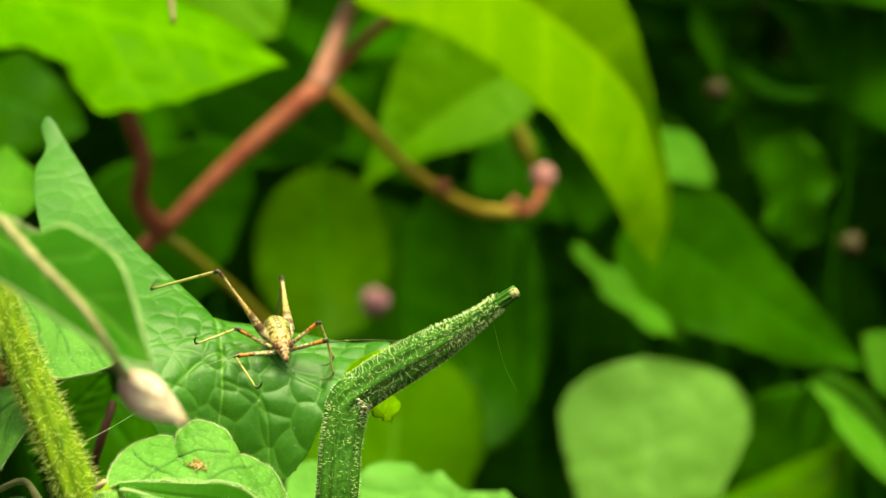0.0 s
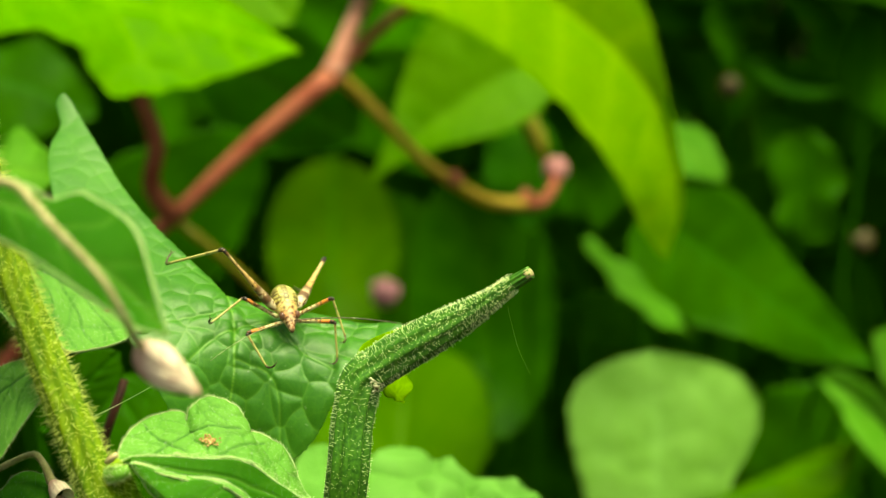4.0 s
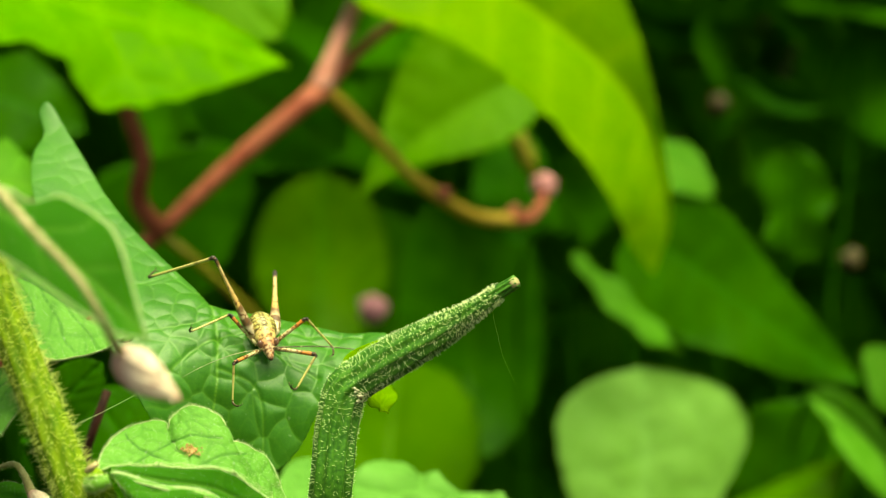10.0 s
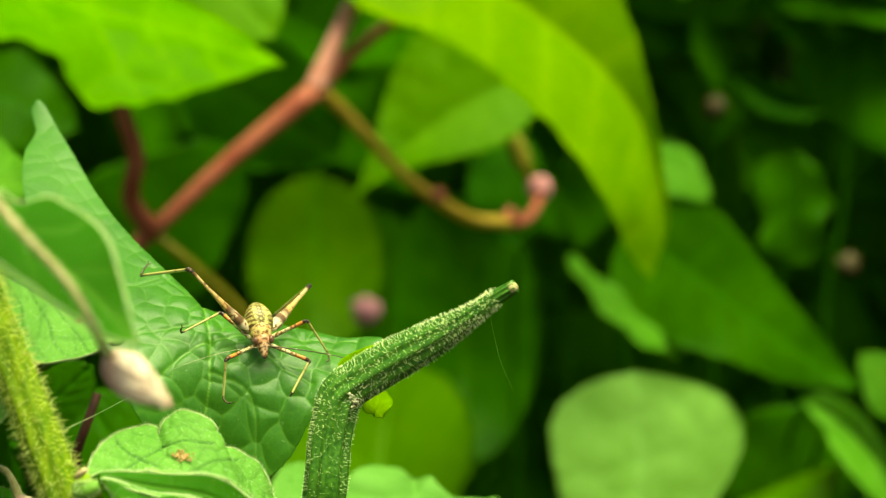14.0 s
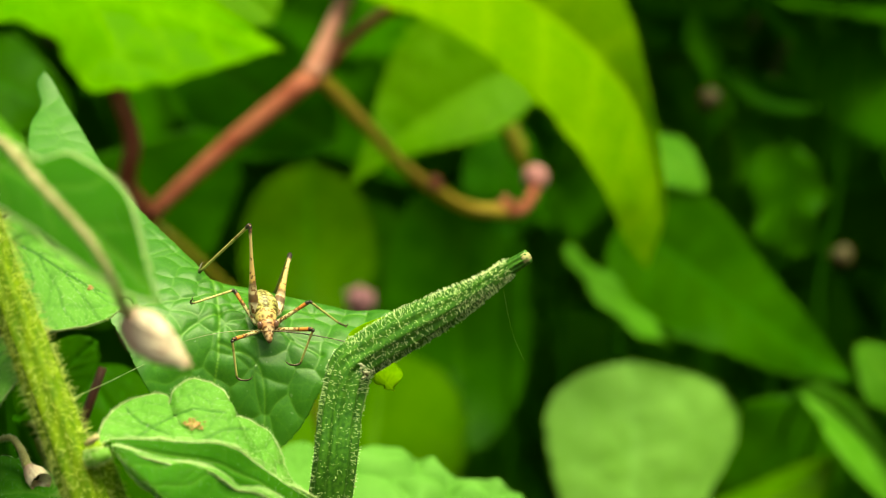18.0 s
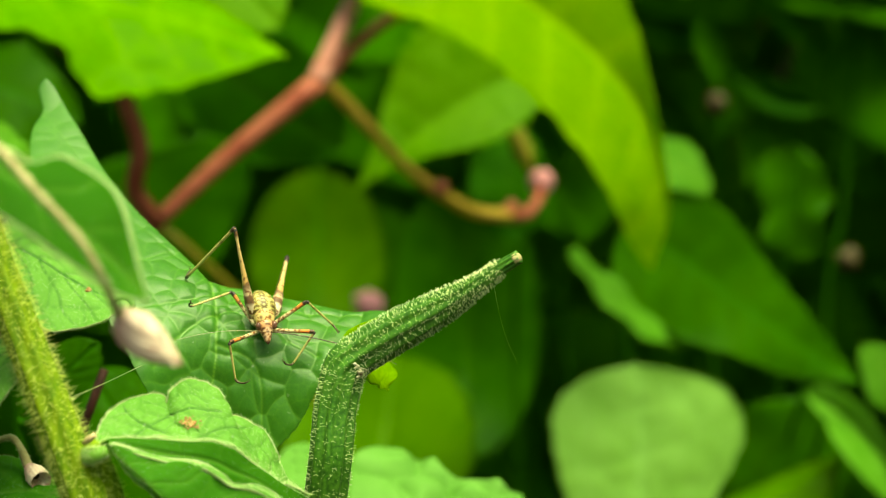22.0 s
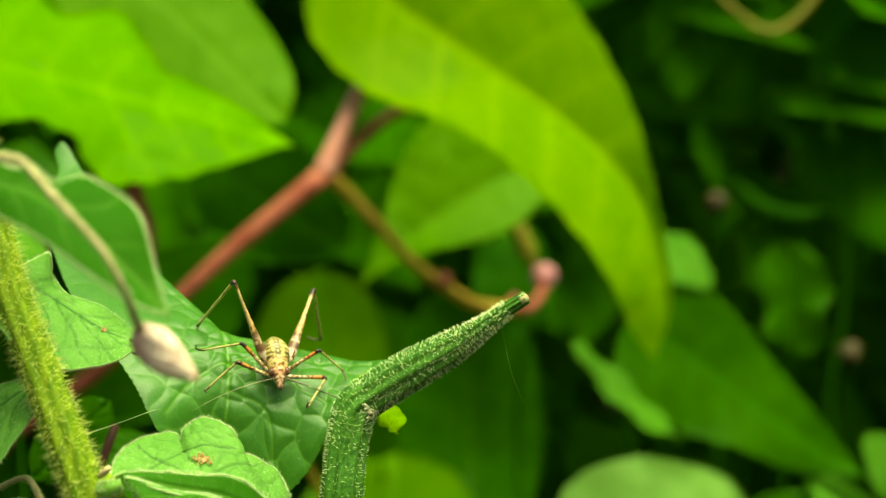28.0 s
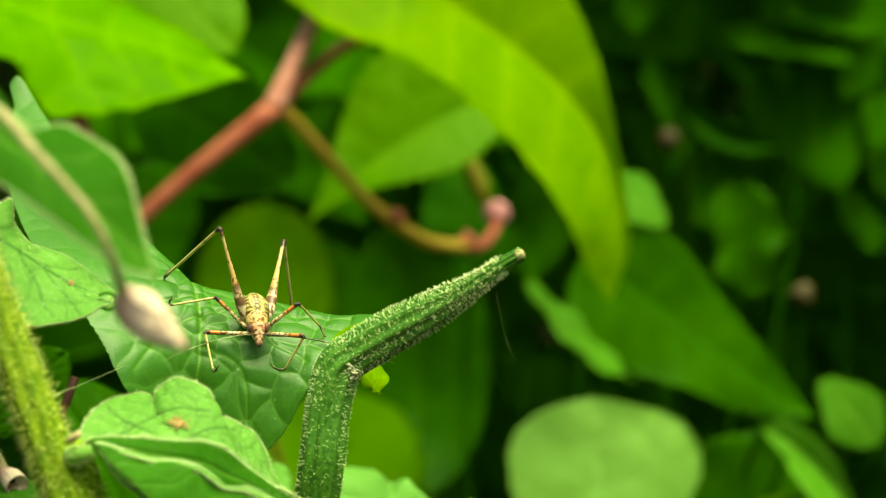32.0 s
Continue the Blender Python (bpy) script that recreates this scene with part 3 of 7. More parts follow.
    # The darker green stands for the shade below the crest.
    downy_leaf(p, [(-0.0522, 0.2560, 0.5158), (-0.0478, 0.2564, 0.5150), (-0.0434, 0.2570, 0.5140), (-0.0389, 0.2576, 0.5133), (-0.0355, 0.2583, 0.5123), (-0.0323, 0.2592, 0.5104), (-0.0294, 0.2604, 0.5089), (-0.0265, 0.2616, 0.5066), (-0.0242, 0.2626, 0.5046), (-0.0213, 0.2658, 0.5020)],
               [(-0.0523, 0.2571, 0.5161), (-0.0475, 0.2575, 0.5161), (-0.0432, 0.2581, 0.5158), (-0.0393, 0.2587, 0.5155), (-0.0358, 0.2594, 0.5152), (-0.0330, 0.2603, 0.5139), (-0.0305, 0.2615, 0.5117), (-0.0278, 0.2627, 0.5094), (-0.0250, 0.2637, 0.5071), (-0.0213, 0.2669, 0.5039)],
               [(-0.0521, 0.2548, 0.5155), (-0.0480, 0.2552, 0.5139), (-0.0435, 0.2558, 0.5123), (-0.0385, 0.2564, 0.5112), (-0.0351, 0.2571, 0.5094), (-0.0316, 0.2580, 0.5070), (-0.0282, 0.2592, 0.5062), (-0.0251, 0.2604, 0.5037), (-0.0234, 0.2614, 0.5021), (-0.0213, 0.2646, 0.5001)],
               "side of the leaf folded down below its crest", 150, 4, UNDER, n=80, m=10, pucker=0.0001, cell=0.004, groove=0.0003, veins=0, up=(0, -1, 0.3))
    # Turned from the sun; part of that shade is in its darker green.
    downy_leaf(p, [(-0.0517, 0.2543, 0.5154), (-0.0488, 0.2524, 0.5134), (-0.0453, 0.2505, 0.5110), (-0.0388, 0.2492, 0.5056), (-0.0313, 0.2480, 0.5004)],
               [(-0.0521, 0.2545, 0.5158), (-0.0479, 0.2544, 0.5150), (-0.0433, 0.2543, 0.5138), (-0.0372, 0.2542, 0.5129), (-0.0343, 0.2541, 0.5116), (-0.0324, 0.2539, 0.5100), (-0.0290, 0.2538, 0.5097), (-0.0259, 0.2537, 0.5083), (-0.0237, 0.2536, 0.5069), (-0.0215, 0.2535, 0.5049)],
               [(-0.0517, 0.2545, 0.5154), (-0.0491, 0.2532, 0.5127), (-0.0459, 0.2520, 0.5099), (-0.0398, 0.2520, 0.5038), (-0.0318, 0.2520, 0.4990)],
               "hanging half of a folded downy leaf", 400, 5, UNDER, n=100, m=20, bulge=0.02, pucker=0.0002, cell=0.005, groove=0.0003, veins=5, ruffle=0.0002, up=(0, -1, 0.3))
    downy_leaf(p, [(-0.0520, 0.2543, 0.5159), (-0.0478, 0.2542, 0.5150), (-0.0433, 0.2541, 0.5138), (-0.0371, 0.2539, 0.5129), (-0.0342, 0.2538, 0.5117), (-0.0324, 0.2537, 0.5101), (-0.0290, 0.2536, 0.5098), (-0.0259, 0.2534, 0.5084), (-0.0237, 0.2533, 0.5069), (-0.0214, 0.2532, 0.5050)],
               [(-0.0519, 0.2545, 0.5158), (-0.0477, 0.2546, 0.5150), (-0.0432, 0.2547, 0.5139), (-0.0371, 0.2548, 0.5129), (-0.0342, 0.2549, 0.5116), (-0.0324, 0.2549, 0.5099), (-0.0289, 0.2548, 0.5097), (-0.0258, 0.2547, 0.5083), (-0.0236, 0.2546, 0.5068), (-0.0214, 0.2545, 0.5048)],
               [(-0.0521, 0.2542, 0.5159), (-0.0479, 0.2540, 0.5148), (-0.0433, 0.2539, 0.5136), (-0.0372, 0.2537, 0.5127), (-0.0343, 0.2535, 0.5112), (-0.0324, 0.2534, 0.5099), (-0.0290, 0.2532, 0.5097), (-0.0259, 0.2530, 0.5080), (-0.0237, 0.2529, 0.5068), (-0.0215, 0.2527, 0.5048)],
               "pale fuzzy rolled leaf edge", 400, 12, n=100, m=8, bulge=0.15, ruffle=0.0002, veins=-1, pucker=0.0001, cell=0.002, up=(0, -0.3, 1))
    # leaf with the small orange spot
    lf = downy_leaf(p, [(-0.0753, 0.2734, 0.5457), (-0.0688, 0.2768, 0.5418), (-0.0606, 0.2773, 0.5368), (-0.0523, 0.2767, 0.5334)],
                    [(-0.0754, 0.2735, 0.5461), (-0.0717, 0.2793, 0.5483), (-0.0705, 0.2822, 0.5487), (-0.0702, 0.2844, 0.5445), (-0.0680, 0.2867, 0.5412), (-0.0617, 0.2863, 0.5390), (-0.0568, 0.2858, 0.5356), (-0.0535, 0.2825, 0.5339), (-0.0523, 0.2767, 0.5334)],
                    [(-0.0753, 0.2733, 0.5452), (-0.0698, 0.2689, 0.5356), (-0.0651, 0.2682, 0.5311), (-0.0600, 0.2695, 0.5312), (-0.0558, 0.2710, 0.5322), (-0.0538, 0.2726, 0.5335), (-0.0523, 0.2767, 0.5334)],
                    "downy pale green leaf with a small orange spot", 1000, n=90, m=18, bulge=0.02, pucker=0.0002, cell=0.006, groove=0.0002, veins=5, up=(0, -1, 0.5))
    part("rust_patch", flakes("rust_patch", (-0.0589, 0.2732, 0.5370), 0.0003, 9, 0.0003, (0, -1, 0.3), 6), RUST, lf, "small orange-brown spot")
    c = np.array((-0.0534, 0.2741, 0.5343))
    ring = [c + 0.0016 * np.array((math.cos(a), 0.15 * math.sin(a), 0.8 * math.sin(a))) for a in np.linspace(-2.6, 2.6, 9)]
    part("curled_tip", tube("curled_tip", ring, [0.0003, 0.0005, 0.0005, 0.0005, 0.0003], 8, 30)[0], SOFT, lf, "curled leaf tip")
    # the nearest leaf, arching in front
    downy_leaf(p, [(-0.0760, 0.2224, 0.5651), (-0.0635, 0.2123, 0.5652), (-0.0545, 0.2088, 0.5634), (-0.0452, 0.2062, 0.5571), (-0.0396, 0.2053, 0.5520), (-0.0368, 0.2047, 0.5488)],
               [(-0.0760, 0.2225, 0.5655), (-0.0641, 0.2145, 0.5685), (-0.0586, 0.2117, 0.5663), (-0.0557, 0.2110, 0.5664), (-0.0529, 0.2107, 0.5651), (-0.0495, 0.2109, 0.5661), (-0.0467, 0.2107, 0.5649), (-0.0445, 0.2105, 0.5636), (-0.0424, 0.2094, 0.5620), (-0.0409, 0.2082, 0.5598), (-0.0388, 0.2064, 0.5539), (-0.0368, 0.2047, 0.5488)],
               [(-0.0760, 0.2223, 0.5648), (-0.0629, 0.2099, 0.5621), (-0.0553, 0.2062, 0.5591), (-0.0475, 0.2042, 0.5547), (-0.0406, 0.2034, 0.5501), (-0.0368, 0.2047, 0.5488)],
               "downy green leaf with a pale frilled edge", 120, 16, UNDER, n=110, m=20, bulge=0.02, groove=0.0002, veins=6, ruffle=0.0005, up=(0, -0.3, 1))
    # leaves low on the stem
    downy_leaf(p, [(-0.0654, 0.2652, 0.5292), (-0.0712, 0.2675, 0.5272), (-0.0795, 0.2690, 0.5206), (-0.0862, 0.2672, 0.5107)],
               [(-0.0654, 0.2652, 0.5295), (-0.0715, 0.2731, 0.5284), (-0.0784, 0.2754, 0.5258), (-0.0854, 0.2742, 0.5193), (-0.0862, 0.2672, 0.5107)],
               [(-0.0654, 0.2651, 0.5287), (-0.0673, 0.2619, 0.5253), (-0.0714, 0.2608, 0.5191), (-0.0777, 0.2621, 0.5114), (-0.0862, 0.2672, 0.5107)],
               "downy green leaf beside the stem", 300, n=60, m=14, bulge=0.03, pucker=0.0002, cell=0.006, groove=0.0003, veins=5, up=(0, -0.5, 1))
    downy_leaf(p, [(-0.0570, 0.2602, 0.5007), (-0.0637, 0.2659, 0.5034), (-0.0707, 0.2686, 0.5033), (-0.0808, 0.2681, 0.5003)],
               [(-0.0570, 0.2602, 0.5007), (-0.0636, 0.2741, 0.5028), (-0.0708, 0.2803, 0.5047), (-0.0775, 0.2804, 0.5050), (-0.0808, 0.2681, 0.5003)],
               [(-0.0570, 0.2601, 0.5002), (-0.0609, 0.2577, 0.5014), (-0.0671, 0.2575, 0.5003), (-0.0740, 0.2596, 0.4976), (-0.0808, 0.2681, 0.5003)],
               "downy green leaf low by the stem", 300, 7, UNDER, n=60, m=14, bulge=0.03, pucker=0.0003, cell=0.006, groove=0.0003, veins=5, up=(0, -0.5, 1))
    downy_leaf(p, [(-0.0748, 0.2633, 0.5471), (-0.0788, 0.2651, 0.5430), (-0.0871, 0.2694, 0.5382), (-0.0956, 0.2703, 0.5282)],
               [(-0.0748, 0.2633, 0.5476), (-0.0810, 0.2742, 0.5501), (-0.0882, 0.2800, 0.5520), (-0.0951, 0.2779, 0.5403), (-0.0956, 0.2703, 0.5282)],
               [(-0.0737, 0.2626, 0.5436), (-0.0710, 0.2590, 0.5370), (-0.0757, 0.2596, 0.5403), (-0.0854, 0.2631, 0.5320), (-0.0956, 0.2703, 0.5282)],
               "downy green leaf beside the stem", 200, n=50, m=12, bulge=0.03, groove=0.0003, veins=5, up=(0, -0.5, 1))
    me, line = tube("flower_stalk", [(-0.0763, 0.2535, 0.5594), (-0.0737, 0.2317, 0.5660), (-0.0650, 0.2127, 0.5675), (-0.0602, 0.2066, 0.5683), (-0.0562, 0.2036, 0.5682), (-0.0546, 0.2035, 0.5674), (-0.0500, 0.2006, 0.5632), (-0.0445, 0.1996, 0.5576), (-0.0419, 0.2002, 0.5530), (-0.0413, 0.2047, 0.5486), (-0.0412, 0.2097, 0.5460)], [0.0011, 0.0009, 0.0008, 0.0008, 0.0009, 0.0007, 0.0006, 0.0006, 0.0005, 0.00045, 0.0006], 10, 80)
    fs = part("flower_stalk", me, TWIG, p, "thin straw-coloured flower stalk")
    part("hairs", hairs_on("hairs", line, 900, 0.0007, 0.00004, 0.3), HAIR, fs)
    me, line = tube("flower_bud", [(-0.0416, 0.2106, 0.5464), (-0.0402, 0.2103, 0.5446), (-0.0374, 0.2107, 0.5420), (-0.0342, 0.2111, 0.5397)], [0.0009, 0.0021, 0.0026, 0.0027, 0.0025, 0.0020, 0.0013, 0.0006], 96, 60, twist=1.4, fibre=0.045, wraps=4)
    bud = part("flower_bud", me, PETAL, p, "withered cream and pinkish flower bud")
    for tip, r in (((-0.0340, 0.2112, 0.5401), 0.0005), ((-0.0336, 0.2110, 0.5394), 0.0006), ((-0.0345, 0.2102, 0.5393), 0.0005)):
        part("petal_tip", tube("petal_tip", [(-0.0358, 0.2109, 0.5407), 0.35 * np.array((-0.0358, 0.2109, 0.5407)) + 0.65 * np.array(tip), tip], [0.001, 0.0008, r, 0.0001], 14, 14, fibre=0.05)[0], PETAL, bud, "ragged petal tip")
    # spent flower tube low by the stem
    me, line = tube("spent_flower_stalk", [(-0.0800, 0.2790, 0.5068), (-0.0752, 0.2772, 0.5096), (-0.0726, 0.2755, 0.5105), (-0.0709, 0.2745, 0.5091), (-0.0694, 0.2735, 0.5062)], [0.0006, 0.0005, 0.0005, 0.0006, 0.0009], 10, 40)
    fs = part("flower_stalk", me, TWIG, p, "bent straw-coloured stalk")
    part("hairs", hairs_on("hairs", line, 300, 0.0005, 0.000028, 0.3), HAIR, fs)
    me, line = tube("spent_flower", [(-0.0694, 0.2735, 0.5062), (-0.0679, 0.2715, 0.5056), (-0.0661, 0.2690, 0.5050)], [0.0007, 0.0013, 0.0017, 0.0018, 0.0017], 48, 20, fibre=0.05, wobble=0.03, caps=(1, 0))
    fl = part("spent_flower", me, PETAL, p, "spent tube of a fallen flower")
    part("lip", tube("lip", [(-0.0661, 0.2690, 0.5050), (-0.0674, 0.2707, 0.5054)], [0.0018, 0.0012, 0.0006], 32, 8, fibre=0.08, wobble=0.05, caps=(0, 0))[0], PETAL, fl, "curled cream rim")
    # A solid dark plug stands for the shade inside the tube.
    part("mouth", tube("mouth", [(-0.0674, 0.2707, 0.5054), (-0.0679, 0.2715, 0.5056)], [0.0013, 0.0014], 16, 4)[0], FADED, fl, "dark plug for the shade in the mouth")
    me, line = tube("leaf_stalk", [(-0.0564, 0.2572, 0.5130), (-0.0540, 0.2538, 0.5143), (-0.0520, 0.2539, 0.5151)], [0.0012, 0.0013, 0.0009], 14, 20, wobble=0.02)
    ls = part("leaf_stalk", me, PALE, p, "pale swollen leaf stalk")
    part("hairs", hairs_on("hairs", line, 500, 0.0007, 0.00003, 0.3), HAIR, ls)
    # dry tip hanging in from above
    me, line = tube("dry_tip", [(-0.0401, 0.2330, 0.6252), (-0.0378, 0.2257, 0.6033), (-0.0366, 0.2243, 0.5957), (-0.0363, 0.2239, 0.5931), (-0.0361, 0.2235, 0.5912)], [0.0007, 0.0007, 0.0008, 0.001, 0.0008, 0.0003], 10, 30, wobble=0.03)
    part("dry_tip", me, STRAW, p, "dry pale hanging tip")
    me, line = tube("side_stem", [(-0.0552, 0.2563, 0.5146), (-0.0542, 0.2593, 0.5103), (-0.0530, 0.2608, 0.5043), (-0.0508, 0.2617, 0.4946), (-0.0474, 0.2620, 0.4812), (-0.0400, 0.2557, 0.4454)], [0.0018, 0.0026, 0.0028, 0.0028, 0.0028, 0.0028], 16, 60, ridges=5, depth=0.06)
    sd = part("side_stem", me, STEM, p, "hairy side stem")
    part("hairs", hairs_on("hairs", line, 1300, 0.0014, 0.00005, 0.4, span=(0.0, 0.5)), BRISTLE, sd)
    # stub of a fallen stalk at the node
    me, line = tube("stub", [(-0.0559, 0.2553, 0.5158), (-0.0544, 0.2531, 0.5173), (-0.0537, 0.2532, 0.5179)], [0.0004, 0.0006, 0.0004], 10, 8, wobble=0.1)
    part("stub", me, STRAW, p, "pale scar of a fallen stalk")
    return p


downy_plant()


# ---- the host leaf ----
def host_plant():
    p = thing("broad_leaved_plant", (0, 0, 0), "broad green leaf with netted veins behind the pod", "plant")
    me = sheet("leaf", [(-0.0439, 0.3092, 0.5322), (-0.0481, 0.3143, 0.5349), (-0.0538, 0.3193, 0.5386), (-0.0618, 0.3277, 0.5437), (-0.0691, 0.3366, 0.5495), (-0.0769, 0.3471, 0.5577), (-0.0832, 0.3552, 0.5647), (-0.0854, 0.3564, 0.5663), (-0.0866, 0.3551, 0.5641), (-0.0848, 0.3509, 0.5600), (-0.0854, 0.3439, 0.5563), (-0.0830, 0.3328, 0.5508), (-0.0772, 0.3182, 0.5429), (-0.0705, 0.3065, 0.5363), (-0.0587, 0.2932, 0.5259), (-0.0524, 0.2893, 0.5164), (-0.0455, 0.2949, 0.5060), (-0.0372, 0.2956, 0.5020), (-0.0307, 0.2960, 0.5035), (-0.0262, 0.2967, 0.5073), (-0.0220, 0.2977, 0.5154), (-0.0182, 0.3003, 0.5201), (-0.0154, 0.3042, 0.5231), (-0.0100, 0.3093, 0.5266), (-0.0127, 0.3115, 0.5270), (-0.0174, 0.3121, 0.5265), (-0.0246, 0.3130, 0.5276), (-0.0365, 0.3127, 0.5299), (-0.0412, 0.3108, 0.5310)],
               [(-0.0405, 0.3024, 0.5281), (-0.0409, 0.2973, 0.5216), (-0.0372, 0.2967, 0.5121), (-0.0240, 0.3043, 0.5236), (-0.0322, 0.3017, 0.5243), (-0.0511, 0.3010, 0.5299), (-0.0645, 0.3177, 0.5396)], 0.0002, 0.0006, 0.0050,
               [([(-0.0447, 0.3107, 0.5305), (-0.0439, 0.3087, 0.5293), (-0.0429, 0.3066, 0.5268), (-0.0418, 0.3026, 0.5237), (-0.0413, 0.2987, 0.5202), (-0.0411, 0.2968, 0.5185), (-0.0417, 0.2962, 0.5143), (-0.0424, 0.2953, 0.5092)], 0.00022, 0.8), ([(-0.0418, 0.3026, 0.5237), (-0.0450, 0.3007, 0.5225), (-0.0490, 0.2970, 0.5199), (-0.0516, 0.2944, 0.5165)], 0.0002, 0.6),
                ([(-0.0413, 0.2987, 0.5202), (-0.0348, 0.2968, 0.5191), (-0.0325, 0.2957, 0.5164), (-0.0317, 0.2961, 0.5111), (-0.0323, 0.2951, 0.5069)], 0.00018, 0.5), ([(-0.0429, 0.3066, 0.5268), (-0.0469, 0.3031, 0.5261), (-0.0525, 0.2996, 0.5251), (-0.0580, 0.2961, 0.5242)], 0.00018, 0.45), ([(-0.0447, 0.3107, 0.5305), (-0.0525, 0.3185, 0.5343), (-0.0657, 0.3317, 0.5441), (-0.0823, 0.3508, 0.5594)], 0.0002, 0.5),
                ([(-0.0525, 0.3185, 0.5343), (-0.0572, 0.3145, 0.5321), (-0.0628, 0.3109, 0.5316)], 0.00018, 0.4), ([(-0.0657, 0.3317, 0.5441), (-0.0704, 0.3274, 0.5418), (-0.0751, 0.3234, 0.5411)], 0.00018, 0.4), ([(-0.0418, 0.3026, 0.5237), (-0.0349, 0.3064, 0.5258), (-0.0257, 0.3099, 0.5259), (-0.0151, 0.3098, 0.5257)], 0.0002, 0.5), ([(-0.0348, 0.3064, 0.5256), (-0.0292, 0.3022, 0.5216), (-0.0227, 0.2986, 0.5195)], 0.00018, 0.4)], calm=(-0.042, -0.066))
    part("leaf", me, HOST, p)
    me, sh = blade("turned_margin", [(-0.0191, 0.2939, 0.5205), (-0.0155, 0.2979, 0.5250), (-0.0096, 0.3034, 0.5281)], [(-0.0191, 0.2939, 0.5205), (-0.0171, 0.2974, 0.5259), (-0.0096, 0.3034, 0.5281)], [(-0.0191, 0.2939, 0.5205), (-0.0138, 0.2971, 0.5240), (-0.0096, 0.3034, 0.5281)], n=24, m=5, thick=0.0002, ruffle=0.0002)
    part("turned_margin", me, LIME, p, "bright yellow-green turned leaf edge")
    me, line = tube("leaf_stalk", [(-0.0421, 0.3065, 0.5235), (-0.0425, 0.3140, 0.5150), (-0.0450, 0.3200, 0.4950), (-0.0470, 0.3250, 0.46), (-0.0485, 0.33, 0.40), (-0.05, 0.36, 0.0)], [0.0012, 0.0013, 0.0015, 0.002, 0.0025], 10, 40)
    part("leaf_stalk", me, STEM, p)


host_plant()


# ---- the hairy pod ----
def pod_plant():
    p = thing("pod_plant", (0, 0, 0), "hairy green stem bent into a slender pod", "plant")
    me, line = tube("stem", [(-0.06, 0.31, 0.0), (-0.0252, 0.2840, 0.4367), (-0.0213, 0.2824, 0.4819), (-0.0187, 0.2805, 0.5060), (-0.0182, 0.2819, 0.5138), (-0.0179, 0.2824, 0.5164), (-0.0175, 0.2828, 0.5186)], [0.004, 0.004, 0.0039, 0.0039, 0.0038, 0.0037, 0.0035, 0.0034], 44, 320, ridges=9, depth=0.13, caps=(1, 0))
    st = part("stem", me, POD, p)
    part("hairs", hairs_on("hairs", line, 2400, 0.0007, 0.000014, 0.3, span=(0.9, 1.0), knob=0.000052), DEW, st)
    me, line = tube("pod", [(-0.0175, 0.2828, 0.5186), (-0.0171, 0.2831, 0.5207), (-0.0162, 0.2836, 0.5231), (-0.0136, 0.2839, 0.5252), (-0.0079, 0.2831, 0.5291), (0.0009, 0.2812, 0.5347), (0.0058, 0.2790, 0.5385), (0.0094, 0.2781, 0.5415), (0.0126, 0.2772, 0.5438)], [0.0034, 0.0034, 0.0034, 0.0034, 0.0033, 0.0031, 0.0027, 0.0021, 0.0015, 0.0012, 0.0011], 44, 110, ridges=9, depth=0.13, caps=(0, 1))
    pd = part("pod", me, POD, p, "slender ridged green pod set with sticky hairs")
    part("hairs", hairs_on("hairs", line, 3300, 0.0007, 0.000014, 0.3, span=(0.0, 0.91), knob=0.000052), DEW, pd)
    part("scar", flakes("scar", (-0.0140, 0.2803, 0.5227), 0.0008, 30, 0.00026, (0.5, -1, 0), 9), CRUST, pd, "greyish white dry scar at the bend")
    # Raised dark lumps imitate the shade of a small hole.
    part("hole", flakes("hole", (-0.0138, 0.2799, 0.5222), 0.00012, 6, 0.0003, (0.5, -1, 0), 4), FADED, pd, "dark lumps for the shaded hole in the scar")
    me, sh = blade("small_leaf", [(-0.0141, 0.2900, 0.5210), (-0.0118, 0.2905, 0.5195), (-0.0095, 0.2910, 0.5166)], [(-0.0141, 0.2900, 0.5210), (-0.0102, 0.2990, 0.5203), (-0.0079, 0.2980, 0.5185), (-0.0095, 0.2910, 0.5166)], [(-0.0141, 0.2900, 0.5210), (-0.0122, 0.2870, 0.5189), (-0.0095, 0.2910, 0.5166)], n=36, m=10, ruffle=0.0004, pucker=0.0002, cell=0.0015, thick=0.0002, up=(0, -0.5, 1))
    part("small_leaf", me, LIME, p, "small crumpled yellow-green leaf")
    me, line = tube("pod_tip", [(0.0117, 0.2771, 0.5432), (0.0128, 0.2769, 0.5440)], [0.0009, 0.00095, 0.0009, 0.0005], 16, 8, wobble=0.06)
    part("pod_tip", me, TWIG, pd, "dry pale brown stub")


pod_plant()


